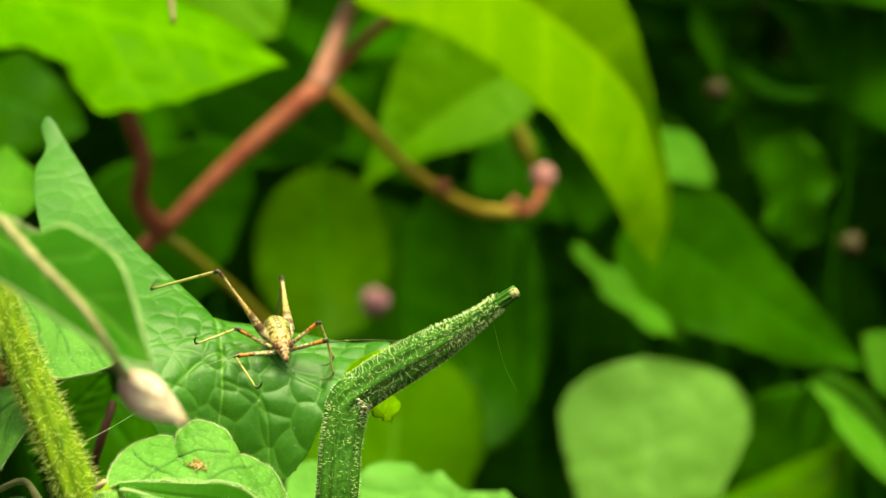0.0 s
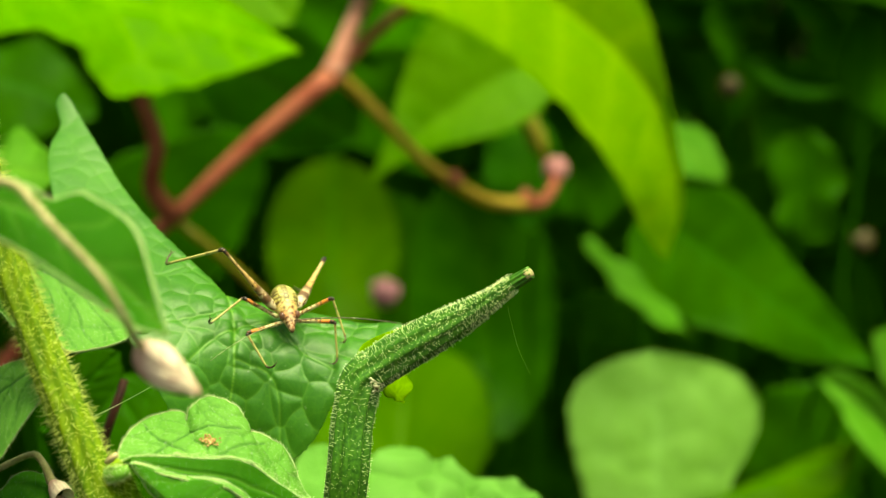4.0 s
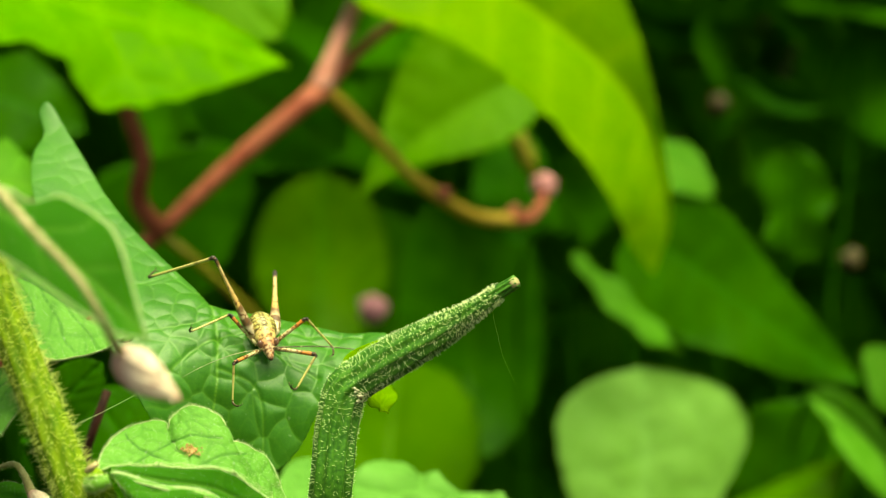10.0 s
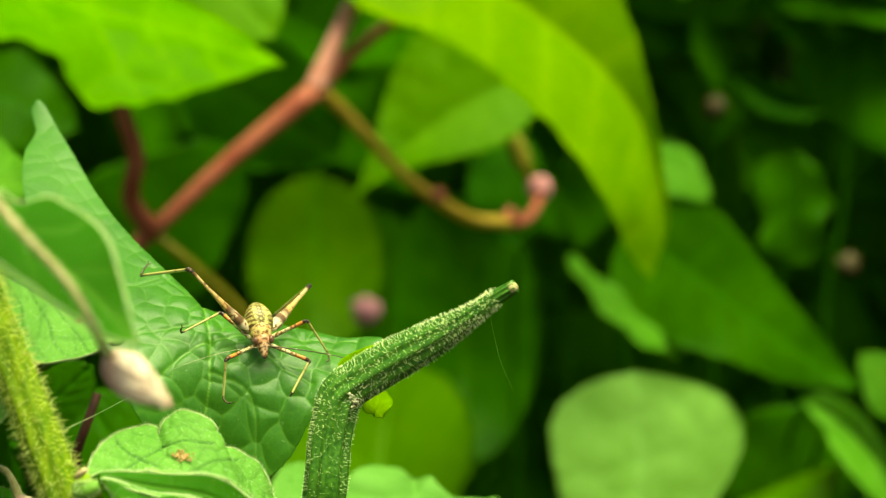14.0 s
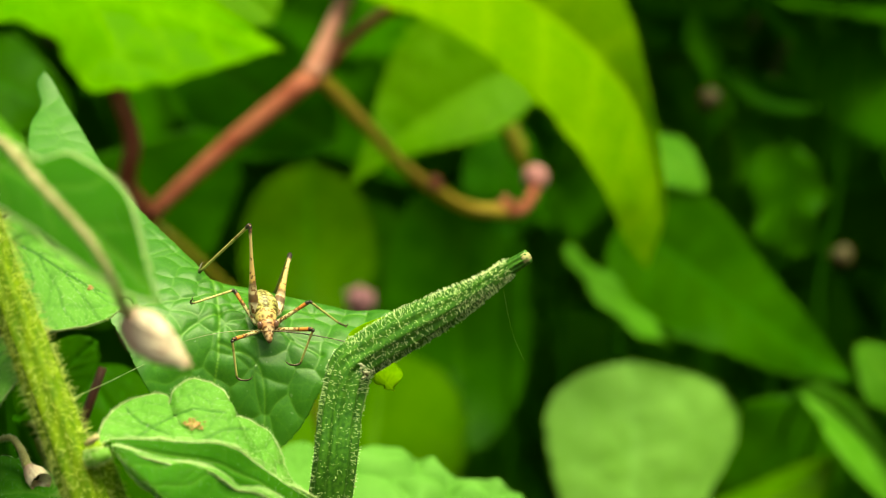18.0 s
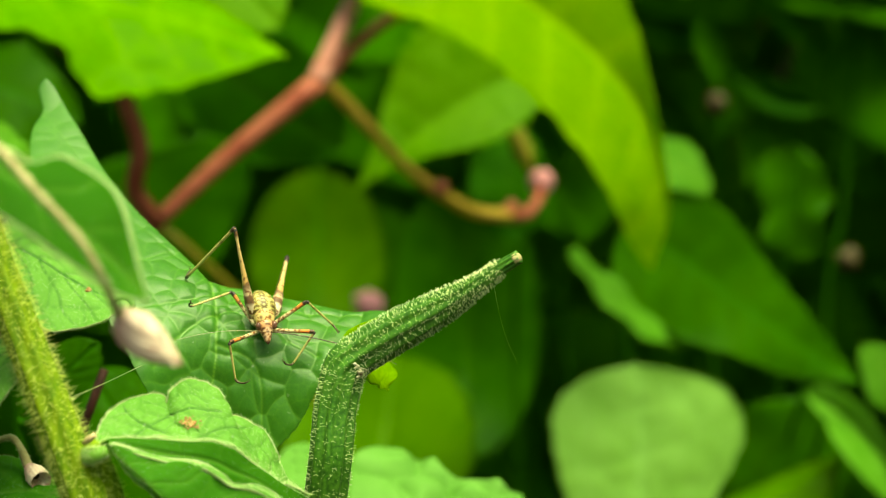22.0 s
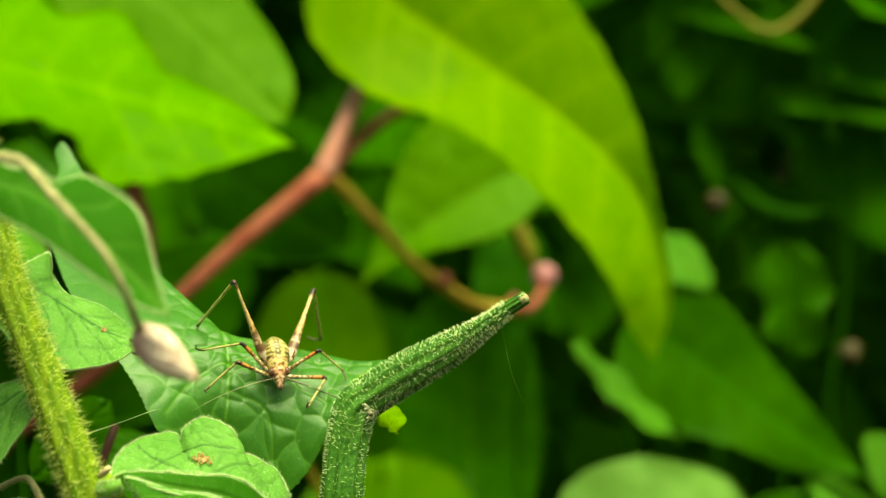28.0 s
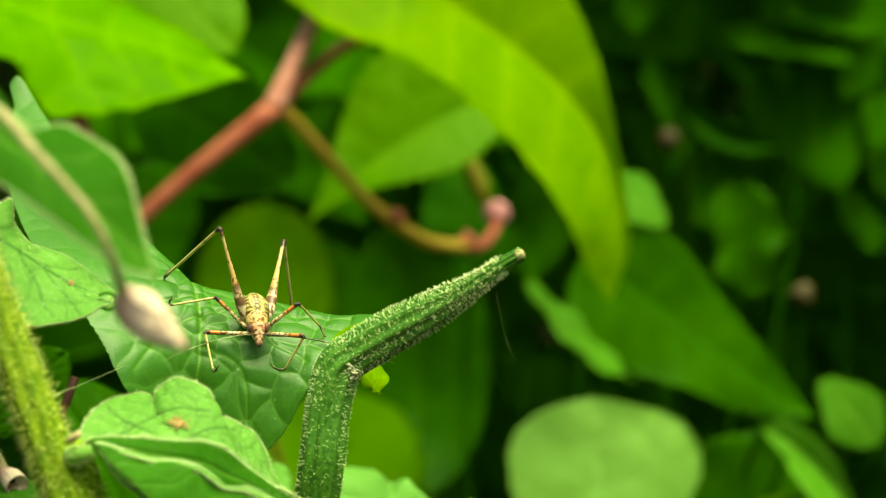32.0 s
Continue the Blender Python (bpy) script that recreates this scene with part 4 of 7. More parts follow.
# ---- the red-stemmed vine ----
def vine():
    p = thing("red_stemmed_vine", (0, 0, 0), "climbing vine with dull red stalks and lime-green leaves", "vine")
    part("stalk", tube("stalk", [(-0.0352, 0.7350, 0.5921), (-0.0388, 0.7300, 0.5839), (-0.0460, 0.7240, 0.5656), (-0.0542, 0.7185, 0.5450)], [0.0037, 0.0038, 0.0040, 0.0050], 12, 20)[0], ROSE, p, "pinkish red stalk")
    part("stalk", tube("stalk", [(-0.0535, 0.7185, 0.5453), (-0.0712, 0.7129, 0.5303), (-0.0897, 0.7073, 0.5144), (-0.1056, 0.7018, 0.4992), (-0.1190, 0.6962, 0.4861), (-0.1465, 0.6906, 0.4603), (-0.1572, 0.6850, 0.4514)][:-1] + [(-0.2059, 0.6893, 0.3995), (-0.35, 0.74, 0.0)], [0.0048, 0.0033, 0.0031, 0.0033, 0.0044, 0.0050, 0.006, 0.007], 12, 60)[0], RED, p, "dull red stalk")
    part("stalk", tube("stalk", [(-0.1197, 0.6890, 0.4871), (-0.1250, 0.6745, 0.5015), (-0.1203, 0.6600, 0.5209), (-0.1249, 0.6550, 0.5400), (-0.1265, 0.6500, 0.5610)], [0.0045, 0.0036, 0.0034, 0.003], 10, 20)[0], RED, p, "brownish red leaf stalk")
    part("stalk", tube("stalk", [(-0.0514, 0.7220, 0.5457), (-0.0436, 0.7290, 0.5558), (-0.0331, 0.7360, 0.5656), (-0.0223, 0.7430, 0.5731), (-0.0050, 0.7500, 0.5760)], [0.0030, 0.0028, 0.0026, 0.0022], 10, 20)[0], RED, p, "brownish leaf stalk")
    part("flower_stalk", tube("flower_stalk", [(-0.0514, 0.7233, 0.5442), (-0.0422, 0.7317, 0.5348), (-0.0306, 0.7400, 0.5221), (-0.0172, 0.7525, 0.5063), (-0.0002, 0.7650, 0.4920), (0.0160, 0.7775, 0.4821), (0.0335, 0.7900, 0.4787)], [0.0034, 0.0029, 0.0027, 0.0026, 0.0028, 0.003, 0.003], 10, 60)[0], BROWN, p, "curved olive-brown flower stalk")
    part("bud_stalk", tube("bud_stalk", [(0.0321, 0.7900, 0.4786), (0.0416, 0.7967, 0.4788), (0.0480, 0.8060, 0.4847), (0.0502, 0.8180, 0.4911)], [0.003, 0.003, 0.0027, 0.0022], 10, 24)[0], RED, p, "reddish stalk of the bud")
    bm = bmesh.new()
    bmesh.ops.create_uvsphere(bm, u_segments=16, v_segments=10, radius=0.0066, matrix=Matrix.Translation((0.0498, 0.8175, 0.4922)))
    part("flower_bud", bm, PINK, p, "round pink flower bud")
    for c, r in (((0.0002, 0.7445, 0.4969), 0.0036), ((0.0335, 0.7920, 0.4806), 0.0048)):
        bm = bmesh.new()
        bmesh.ops.create_icosphere(bm, subdivisions=2, radius=r, matrix=Matrix.Translation(c))
        for v in bm.verts:
            v.co += (v.co - Vector(c)) * 0.35 * math.sin(v.co.x * 1100 + v.co.z * 1700)
        part("node", bm, RED, p, "small reddish node")
    # pointed leaf
    me, sh = blade("leaf", [(-0.2485, 0.6444, 0.5914), (-0.1978, 0.6442, 0.5904), (-0.1495, 0.6453, 0.5807), (-0.1031, 0.6464, 0.5708), (-0.0608, 0.6458, 0.5590)],
                   [(-0.2486, 0.6448, 0.5936), (-0.2438, 0.7166, 0.6518), (-0.1919, 0.7045, 0.6304), (-0.1676, 0.6934, 0.6138), (-0.1556, 0.6926, 0.6093), (-0.1416, 0.6931, 0.6120), (-0.1277, 0.6827, 0.5979), (-0.1208, 0.6728, 0.5863), (-0.1065, 0.6674, 0.5815), (-0.0847, 0.6585, 0.5734), (-0.0608, 0.6458, 0.5590)],
                   [(-0.2484, 0.6440, 0.5892), (-0.2065, 0.6041, 0.5518), (-0.1674, 0.6130, 0.5660), (-0.1447, 0.6150, 0.5625), (-0.1296, 0.6144, 0.5445), (-0.1056, 0.6226, 0.5456), (-0.0815, 0.6346, 0.5518), (-0.0608, 0.6458, 0.5590)],
                   n=110, m=20, bulge=0.03, pucker=0.001, cell=0.012, groove=0.001, veins=8, teeth=16, bite=0.07, thick=0.0005, ruffle=0.0012, up=(0, -0.5, 1))
    part("leaf", me, POINTED, p)
    me, sh = blade("leaf", [(-0.1814, 0.7199, 0.6706), (-0.1460, 0.7144, 0.6396), (-0.1082, 0.7081, 0.6041), (-0.0696, 0.7017, 0.5677)],
                   [(-0.1814, 0.7199, 0.6706), (-0.1341, 0.7279, 0.6680), (-0.0931, 0.7203, 0.6245), (-0.0726, 0.7156, 0.5980), (-0.0662, 0.7075, 0.5811), (-0.0696, 0.7017, 0.5677)],
                   [(-0.1814, 0.7199, 0.6706), (-0.1775, 0.7045, 0.6308), (-0.1422, 0.6971, 0.5886), (-0.0938, 0.6943, 0.5637), (-0.0696, 0.7017, 0.5677)], n=40, m=12, groove=0.0008, veins=8, thick=0.0005, up=(0, -0.5, 1))
    part("leaf", me, SUNNY, p)
    # arching leaf
    me, sh = blade("leaf", [(-0.0526, 0.7350, 0.6389), (-0.0272, 0.7333, 0.6220), (0.0007, 0.7317, 0.6038), (0.0261, 0.7300, 0.5870), (0.0514, 0.7267, 0.5702), (0.0716, 0.7233, 0.5534), (0.0889, 0.7200, 0.5311), (0.0969, 0.7140, 0.5065), (0.0973, 0.7080, 0.4874), (0.0908, 0.7020, 0.4693)],
                   [(-0.0527, 0.7350, 0.6413), (-0.0005, 0.7389, 0.6554), (0.0376, 0.7412, 0.6416), (0.0583, 0.7373, 0.6169), (0.0723, 0.7321, 0.5946), (0.0831, 0.7249, 0.5713), (0.0890, 0.7180, 0.5481), (0.0951, 0.7113, 0.5190), (0.0977, 0.7056, 0.4926), (0.0905, 0.7000, 0.4696)],
                   [(-0.0601, 0.7350, 0.6362), (-0.0643, 0.7291, 0.6184), (-0.0598, 0.7232, 0.6035), (-0.0480, 0.7158, 0.5901), (-0.0303, 0.7081, 0.5783), (-0.0070, 0.7009, 0.5710), (0.0172, 0.6941, 0.5588), (0.0376, 0.6887, 0.5426), (0.0570, 0.6855, 0.5214), (0.0706, 0.6845, 0.5016), (0.0799, 0.6923, 0.4829), (0.0905, 0.7000, 0.4696)],
                   n=80, m=18, bulge=0.02, pucker=0.0004, cell=0.012, groove=0.0004, veins=8, teeth=14, bite=0.03, thick=0.0005, up=(0, -0.5, 1))
    part("leaf", me, LIME, p)
    part("withered_leaf", tube("withered_leaf", [(0.0182, 0.8450, 0.5058), (0.0308, 0.8450, 0.5176), (0.0381, 0.8450, 0.5121), (0.0444, 0.8450, 0.4978), (0.0475, 0.8450, 0.4907)], [0.0010, 0.0050, 0.0042, 0.0048, 0.0010], 10, 24, wobble=0.12)[0], SIDE, p, "small withered yellow leaf")
    # middle leaf
    me, sh = blade("leaf", [(0.0448, 0.8200, 0.5497), (0.0197, 0.8150, 0.5367), (-0.0079, 0.8100, 0.5181), (-0.0269, 0.8050, 0.5027), (-0.0414, 0.8000, 0.4867)],
                   [(0.0448, 0.8200, 0.5497), (0.0303, 0.8225, 0.5690), (0.0020, 0.8250, 0.5731), (-0.0161, 0.8225, 0.5608), (-0.0267, 0.8200, 0.5367), (-0.0323, 0.8100, 0.5133), (-0.0414, 0.8000, 0.4867)],
                   [(0.0448, 0.8200, 0.5497), (0.0487, 0.8075, 0.5336), (0.0307, 0.7950, 0.5165), (0.0089, 0.7925, 0.5096), (-0.0128, 0.7900, 0.5038), (-0.0292, 0.7950, 0.4952), (-0.0414, 0.8000, 0.4867)],
                   n=80, m=16, bulge=0.01, groove=0.0005, pucker=0.0005, cell=0.012, veins=7, teeth=15, bite=0.10, thick=0.0005, up=(0, -0.5, 1))
    part("leaf", me, SUNNY, p)
    part("stalk", tube("stalk", [(-0.1207, 0.6957, 0.4854), (-0.1034, 0.7017, 0.4696), (-0.0835, 0.7157, 0.4466), (-0.0574, 0.7282, 0.4094), (-0.045, 0.742, 0.37), (-0.03, 0.76, 0.28), (0.0, 0.8, 0.0)], [0.0022, 0.002, 0.0018, 0.0014, 0.003], 8, 30)[0], SIDE, p, "olive-brown side stalk")
    # Looks shaded through its dark colour.
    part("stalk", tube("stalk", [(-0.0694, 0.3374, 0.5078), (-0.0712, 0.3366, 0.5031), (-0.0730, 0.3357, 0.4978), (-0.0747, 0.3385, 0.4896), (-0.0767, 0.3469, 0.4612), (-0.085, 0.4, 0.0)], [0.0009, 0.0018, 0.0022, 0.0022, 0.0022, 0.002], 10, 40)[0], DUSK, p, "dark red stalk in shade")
    part("stalk", tube("stalk", [(0.2106, 0.9138, 0.6761), (0.2015, 0.9082, 0.6448), (0.1846, 0.9046, 0.6243), (0.1676, 0.9043, 0.6223), (0.1427, 0.9080, 0.6433)], [0.0015, 0.002, 0.0027, 0.002, 0.0015], 10, 30)[0], SIDE, p, "yellowish looping twig")
    part("stalk", tube("stalk", [(0.2769, 1.1138, 0.6759), (0.2697, 1.0899, 0.5406), (0.2633, 1.0730, 0.4447), (0.2554, 1.0602, 0.3718), (0.36, 1.1, 0.0)], [0.0014, 0.0016, 0.0016, 0.0015, 0.0015], 8, 30)[0], DARK, p, "thin hanging green stalk")


vine()


# ---- leaves behind ----
def shaped_leaf(mid, left, right, material, label, **more):
    """A background leaf given by its midrib and margins, on a stalk that runs down behind it."""
    p = thing("background_plant", mid[0], label, "plant")
    more = {**dict(n=60, m=14, bulge=0.03, groove=0.0008, thick=0.0005, up=(0, -0.5, 1)), **more}
    part("leaf", blade("leaf", mid, left, right, **more)[0], material, p)
    x, y, z = mid[0]
    part("leaf_stalk", tube("leaf_stalk", [mid[0], (x + 0.005, y + 0.05, z - 0.06), (x + 0.03, y + 0.08, 0.0)], [0.0012, 0.0013, 0.002], 8, 20)[0], DARK, p)


def back_leaf(a, b, face, width, material, label, shape=(0.7, 1.0, 0.85, 0.5), droop=0.06, fold=0.0, foot=None, **more):
    p = thing("background_plant", a, label, "plant")
    me, sh = blade("leaf", *oval(a, b, face, width, shape=shape, droop=droop, fold=fold), n=34, m=10, groove=0.0008, thick=0.0005, up=(0, -0.5, 1), **more)
    part("leaf", me, material, p)
    f = np.array(a)
    foot = foot or (f[0] + 0.03, f[1] + 0.08, 0.0)
    part("leaf_stalk", tube("leaf_stalk", [a, (f[0], f[1] + 0.05, f[2] - 0.06), foot], [0.0012, 0.0013, 0.002], 8, 20)[0], DARK, p)


WAVY = dict(teeth=9, bite=0.05, ruffle=0.002)
shaped_leaf([(0.0930, 0.7150, 0.3257), (0.0940, 0.7250, 0.3568), (0.0939, 0.7350, 0.3856), (0.0923, 0.7450, 0.4178)],
            [(0.0930, 0.7150, 0.3257), (0.0702, 0.7171, 0.3297), (0.0603, 0.7193, 0.3578), (0.0538, 0.7243, 0.3850), (0.0537, 0.7307, 0.3984), (0.0610, 0.7364, 0.4074), (0.0739, 0.7407, 0.4141), (0.0923, 0.7450, 0.4178)],
            [(0.0930, 0.7150, 0.3257), (0.1139, 0.7214, 0.3319), (0.1293, 0.7279, 0.3621), (0.1406, 0.7329, 0.3861), (0.1393, 0.7371, 0.4008), (0.1287, 0.7407, 0.4115), (0.1103, 0.7429, 0.4158), (0.0923, 0.7450, 0.4178)], PALE, "large rounded pale green leaf", veins=5, bulge=0.005, groove=0.0002, pucker=0.0008, cell=0.016, teeth=11, bite=0.025, ruffle=0.0008)
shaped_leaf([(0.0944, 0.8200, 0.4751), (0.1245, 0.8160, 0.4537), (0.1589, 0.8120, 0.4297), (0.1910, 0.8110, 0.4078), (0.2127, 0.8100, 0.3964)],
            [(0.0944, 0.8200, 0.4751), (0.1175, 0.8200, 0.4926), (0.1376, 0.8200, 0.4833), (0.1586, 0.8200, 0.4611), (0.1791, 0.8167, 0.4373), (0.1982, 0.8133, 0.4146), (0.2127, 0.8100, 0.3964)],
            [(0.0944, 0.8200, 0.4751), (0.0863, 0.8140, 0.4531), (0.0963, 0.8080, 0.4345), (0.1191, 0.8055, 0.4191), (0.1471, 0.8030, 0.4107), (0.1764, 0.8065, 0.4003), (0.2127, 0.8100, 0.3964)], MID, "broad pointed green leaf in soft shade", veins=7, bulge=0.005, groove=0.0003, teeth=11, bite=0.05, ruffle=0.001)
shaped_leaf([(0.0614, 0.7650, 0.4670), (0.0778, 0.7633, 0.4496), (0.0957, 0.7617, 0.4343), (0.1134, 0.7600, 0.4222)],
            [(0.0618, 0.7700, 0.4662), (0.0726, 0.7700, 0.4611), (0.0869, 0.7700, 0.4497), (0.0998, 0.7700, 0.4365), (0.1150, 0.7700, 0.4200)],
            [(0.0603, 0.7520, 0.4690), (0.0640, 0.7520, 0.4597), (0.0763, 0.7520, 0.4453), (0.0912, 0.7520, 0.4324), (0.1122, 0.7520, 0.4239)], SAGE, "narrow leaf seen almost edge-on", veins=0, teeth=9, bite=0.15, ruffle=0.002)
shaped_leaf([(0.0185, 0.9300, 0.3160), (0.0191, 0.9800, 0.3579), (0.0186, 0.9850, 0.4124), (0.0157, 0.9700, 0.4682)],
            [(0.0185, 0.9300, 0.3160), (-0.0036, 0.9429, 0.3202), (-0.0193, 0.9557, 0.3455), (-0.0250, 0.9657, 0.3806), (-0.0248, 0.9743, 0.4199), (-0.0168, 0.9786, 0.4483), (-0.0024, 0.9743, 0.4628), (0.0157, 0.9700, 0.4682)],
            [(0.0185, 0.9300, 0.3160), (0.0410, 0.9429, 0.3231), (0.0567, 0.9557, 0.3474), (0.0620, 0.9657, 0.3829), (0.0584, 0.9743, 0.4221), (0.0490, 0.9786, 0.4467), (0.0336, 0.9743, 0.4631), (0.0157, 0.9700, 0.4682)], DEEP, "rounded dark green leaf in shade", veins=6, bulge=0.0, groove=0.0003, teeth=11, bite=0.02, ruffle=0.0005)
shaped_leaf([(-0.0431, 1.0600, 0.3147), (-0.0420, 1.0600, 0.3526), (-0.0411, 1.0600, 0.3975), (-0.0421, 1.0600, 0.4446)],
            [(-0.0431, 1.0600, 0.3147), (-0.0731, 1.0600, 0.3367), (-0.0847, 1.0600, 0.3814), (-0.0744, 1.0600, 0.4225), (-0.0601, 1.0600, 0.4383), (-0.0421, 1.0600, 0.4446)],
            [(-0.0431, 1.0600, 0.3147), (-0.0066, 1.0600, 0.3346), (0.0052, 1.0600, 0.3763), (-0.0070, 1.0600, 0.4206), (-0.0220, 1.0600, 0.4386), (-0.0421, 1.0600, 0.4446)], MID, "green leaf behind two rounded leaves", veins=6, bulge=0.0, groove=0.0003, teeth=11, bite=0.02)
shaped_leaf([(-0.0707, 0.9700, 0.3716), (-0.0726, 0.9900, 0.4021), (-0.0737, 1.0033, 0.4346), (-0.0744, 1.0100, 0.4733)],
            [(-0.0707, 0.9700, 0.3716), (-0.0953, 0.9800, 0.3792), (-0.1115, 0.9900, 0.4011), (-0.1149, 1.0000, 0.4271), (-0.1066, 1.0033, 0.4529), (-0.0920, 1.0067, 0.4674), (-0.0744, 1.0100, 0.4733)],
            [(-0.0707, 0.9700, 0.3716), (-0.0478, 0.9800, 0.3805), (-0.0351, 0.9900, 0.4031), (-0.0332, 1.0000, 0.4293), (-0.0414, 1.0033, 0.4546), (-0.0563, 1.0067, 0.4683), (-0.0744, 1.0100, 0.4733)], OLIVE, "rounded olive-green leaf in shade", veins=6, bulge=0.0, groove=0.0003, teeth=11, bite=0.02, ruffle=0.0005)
shaped_leaf([(-0.0338, 0.8600, 0.2689), (-0.0310, 0.8933, 0.2994), (-0.0280, 0.9267, 0.3292), (-0.0233, 0.9600, 0.3710)],
            [(-0.0338, 0.8600, 0.2689), (-0.0681, 0.8680, 0.2779), (-0.0840, 0.8760, 0.3133), (-0.0806, 0.8960, 0.3461), (-0.0579, 0.9280, 0.3654), (-0.0233, 0.9600, 0.3710)],
            [(-0.0338, 0.8600, 0.2689), (-0.0096, 0.8667, 0.2750), (0.0087, 0.8733, 0.3037), (0.0226, 0.8800, 0.3371), (0.0201, 0.9067, 0.3556), (0.0034, 0.9333, 0.3691), (-0.0233, 0.9600, 0.3710)], SUNNY, "broad yellow-green leaf low in the foliage", veins=6, groove=0.0003, teeth=9, bite=0.05, ruffle=0.003)
back_leaf((0.1017, 0.8333, 0.5114), (0.1350, 0.8197, 0.4887), (0, -1, 0.6), 0.028, SAGE, "small pale green leaf in shade", teeth=5, bite=0.1)
shaped_leaf([(0.1674, 0.7350, 0.4092), (0.1813, 0.7330, 0.4022), (0.1968, 0.7300, 0.3892), (0.2149, 0.7250, 0.3679)],
            [(0.1674, 0.7350, 0.4092), (0.1780, 0.7330, 0.4126), (0.1973, 0.7300, 0.4002), (0.2149, 0.7250, 0.3679)],
            [(0.1674, 0.7350, 0.4092), (0.1725, 0.7280, 0.4017), (0.1852, 0.7250, 0.3903), (0.2036, 0.7220, 0.3717), (0.2149, 0.7250, 0.3679)], SAGE, "small pale green leaf among others", veins=4)
shaped_leaf([(0.1708, 0.7050, 0.4031), (0.1813, 0.7000, 0.3946), (0.1930, 0.6950, 0.3832), (0.2051, 0.6900, 0.3659)],
            [(0.1708, 0.7050, 0.4031), (0.1809, 0.7100, 0.4005), (0.1954, 0.7100, 0.3888), (0.2051, 0.6900, 0.3659)],
            [(0.1708, 0.7050, 0.4031), (0.1725, 0.6900, 0.3977), (0.1856, 0.6850, 0.3825), (0.2051, 0.6900, 0.3659)], SAGE, "small bright green leaf among others", veins=4)
back_leaf((0.2140, 0.7091, 0.4092), (0.1865, 0.7139, 0.4363), (0, -1, 0.2), 0.03, SAGE, "small rounded green leaf among others")
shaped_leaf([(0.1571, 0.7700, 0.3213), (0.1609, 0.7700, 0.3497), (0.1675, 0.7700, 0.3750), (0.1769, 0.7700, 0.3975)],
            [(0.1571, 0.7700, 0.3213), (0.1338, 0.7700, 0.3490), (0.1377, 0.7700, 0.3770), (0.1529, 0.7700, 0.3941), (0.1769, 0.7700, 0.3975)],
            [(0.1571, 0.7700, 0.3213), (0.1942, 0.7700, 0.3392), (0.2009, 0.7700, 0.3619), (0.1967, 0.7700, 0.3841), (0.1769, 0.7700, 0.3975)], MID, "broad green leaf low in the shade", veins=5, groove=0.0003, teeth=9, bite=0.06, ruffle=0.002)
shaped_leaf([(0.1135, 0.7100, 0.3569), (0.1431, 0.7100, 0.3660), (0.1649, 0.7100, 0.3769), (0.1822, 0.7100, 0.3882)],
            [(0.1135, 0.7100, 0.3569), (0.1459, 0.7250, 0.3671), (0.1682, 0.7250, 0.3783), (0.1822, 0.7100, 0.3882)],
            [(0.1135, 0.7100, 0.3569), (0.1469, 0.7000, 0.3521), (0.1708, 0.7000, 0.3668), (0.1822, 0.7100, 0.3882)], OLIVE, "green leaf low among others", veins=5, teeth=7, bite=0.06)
back_leaf((-0.2073, 0.8669, 0.4105), (-0.1042, 0.8827, 0.5000), (0, -1, -0.15), 0.085, DEEP, "broad leaf behind red stalks, its green darkened for shade", (0.8, 1.0, 0.9, 0.6), **WAVY)
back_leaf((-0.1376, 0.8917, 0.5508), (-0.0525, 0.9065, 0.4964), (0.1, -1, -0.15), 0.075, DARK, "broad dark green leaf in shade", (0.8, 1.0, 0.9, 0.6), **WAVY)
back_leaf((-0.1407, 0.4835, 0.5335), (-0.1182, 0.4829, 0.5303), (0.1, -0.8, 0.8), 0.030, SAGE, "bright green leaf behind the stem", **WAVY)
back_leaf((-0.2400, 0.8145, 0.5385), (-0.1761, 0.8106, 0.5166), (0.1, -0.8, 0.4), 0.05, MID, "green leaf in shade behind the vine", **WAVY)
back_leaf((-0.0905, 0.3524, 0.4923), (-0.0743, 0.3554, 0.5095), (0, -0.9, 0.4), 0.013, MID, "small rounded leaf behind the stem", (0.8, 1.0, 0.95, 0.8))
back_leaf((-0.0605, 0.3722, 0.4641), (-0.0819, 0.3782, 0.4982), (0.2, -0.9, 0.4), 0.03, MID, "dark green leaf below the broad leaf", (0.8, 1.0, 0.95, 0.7))


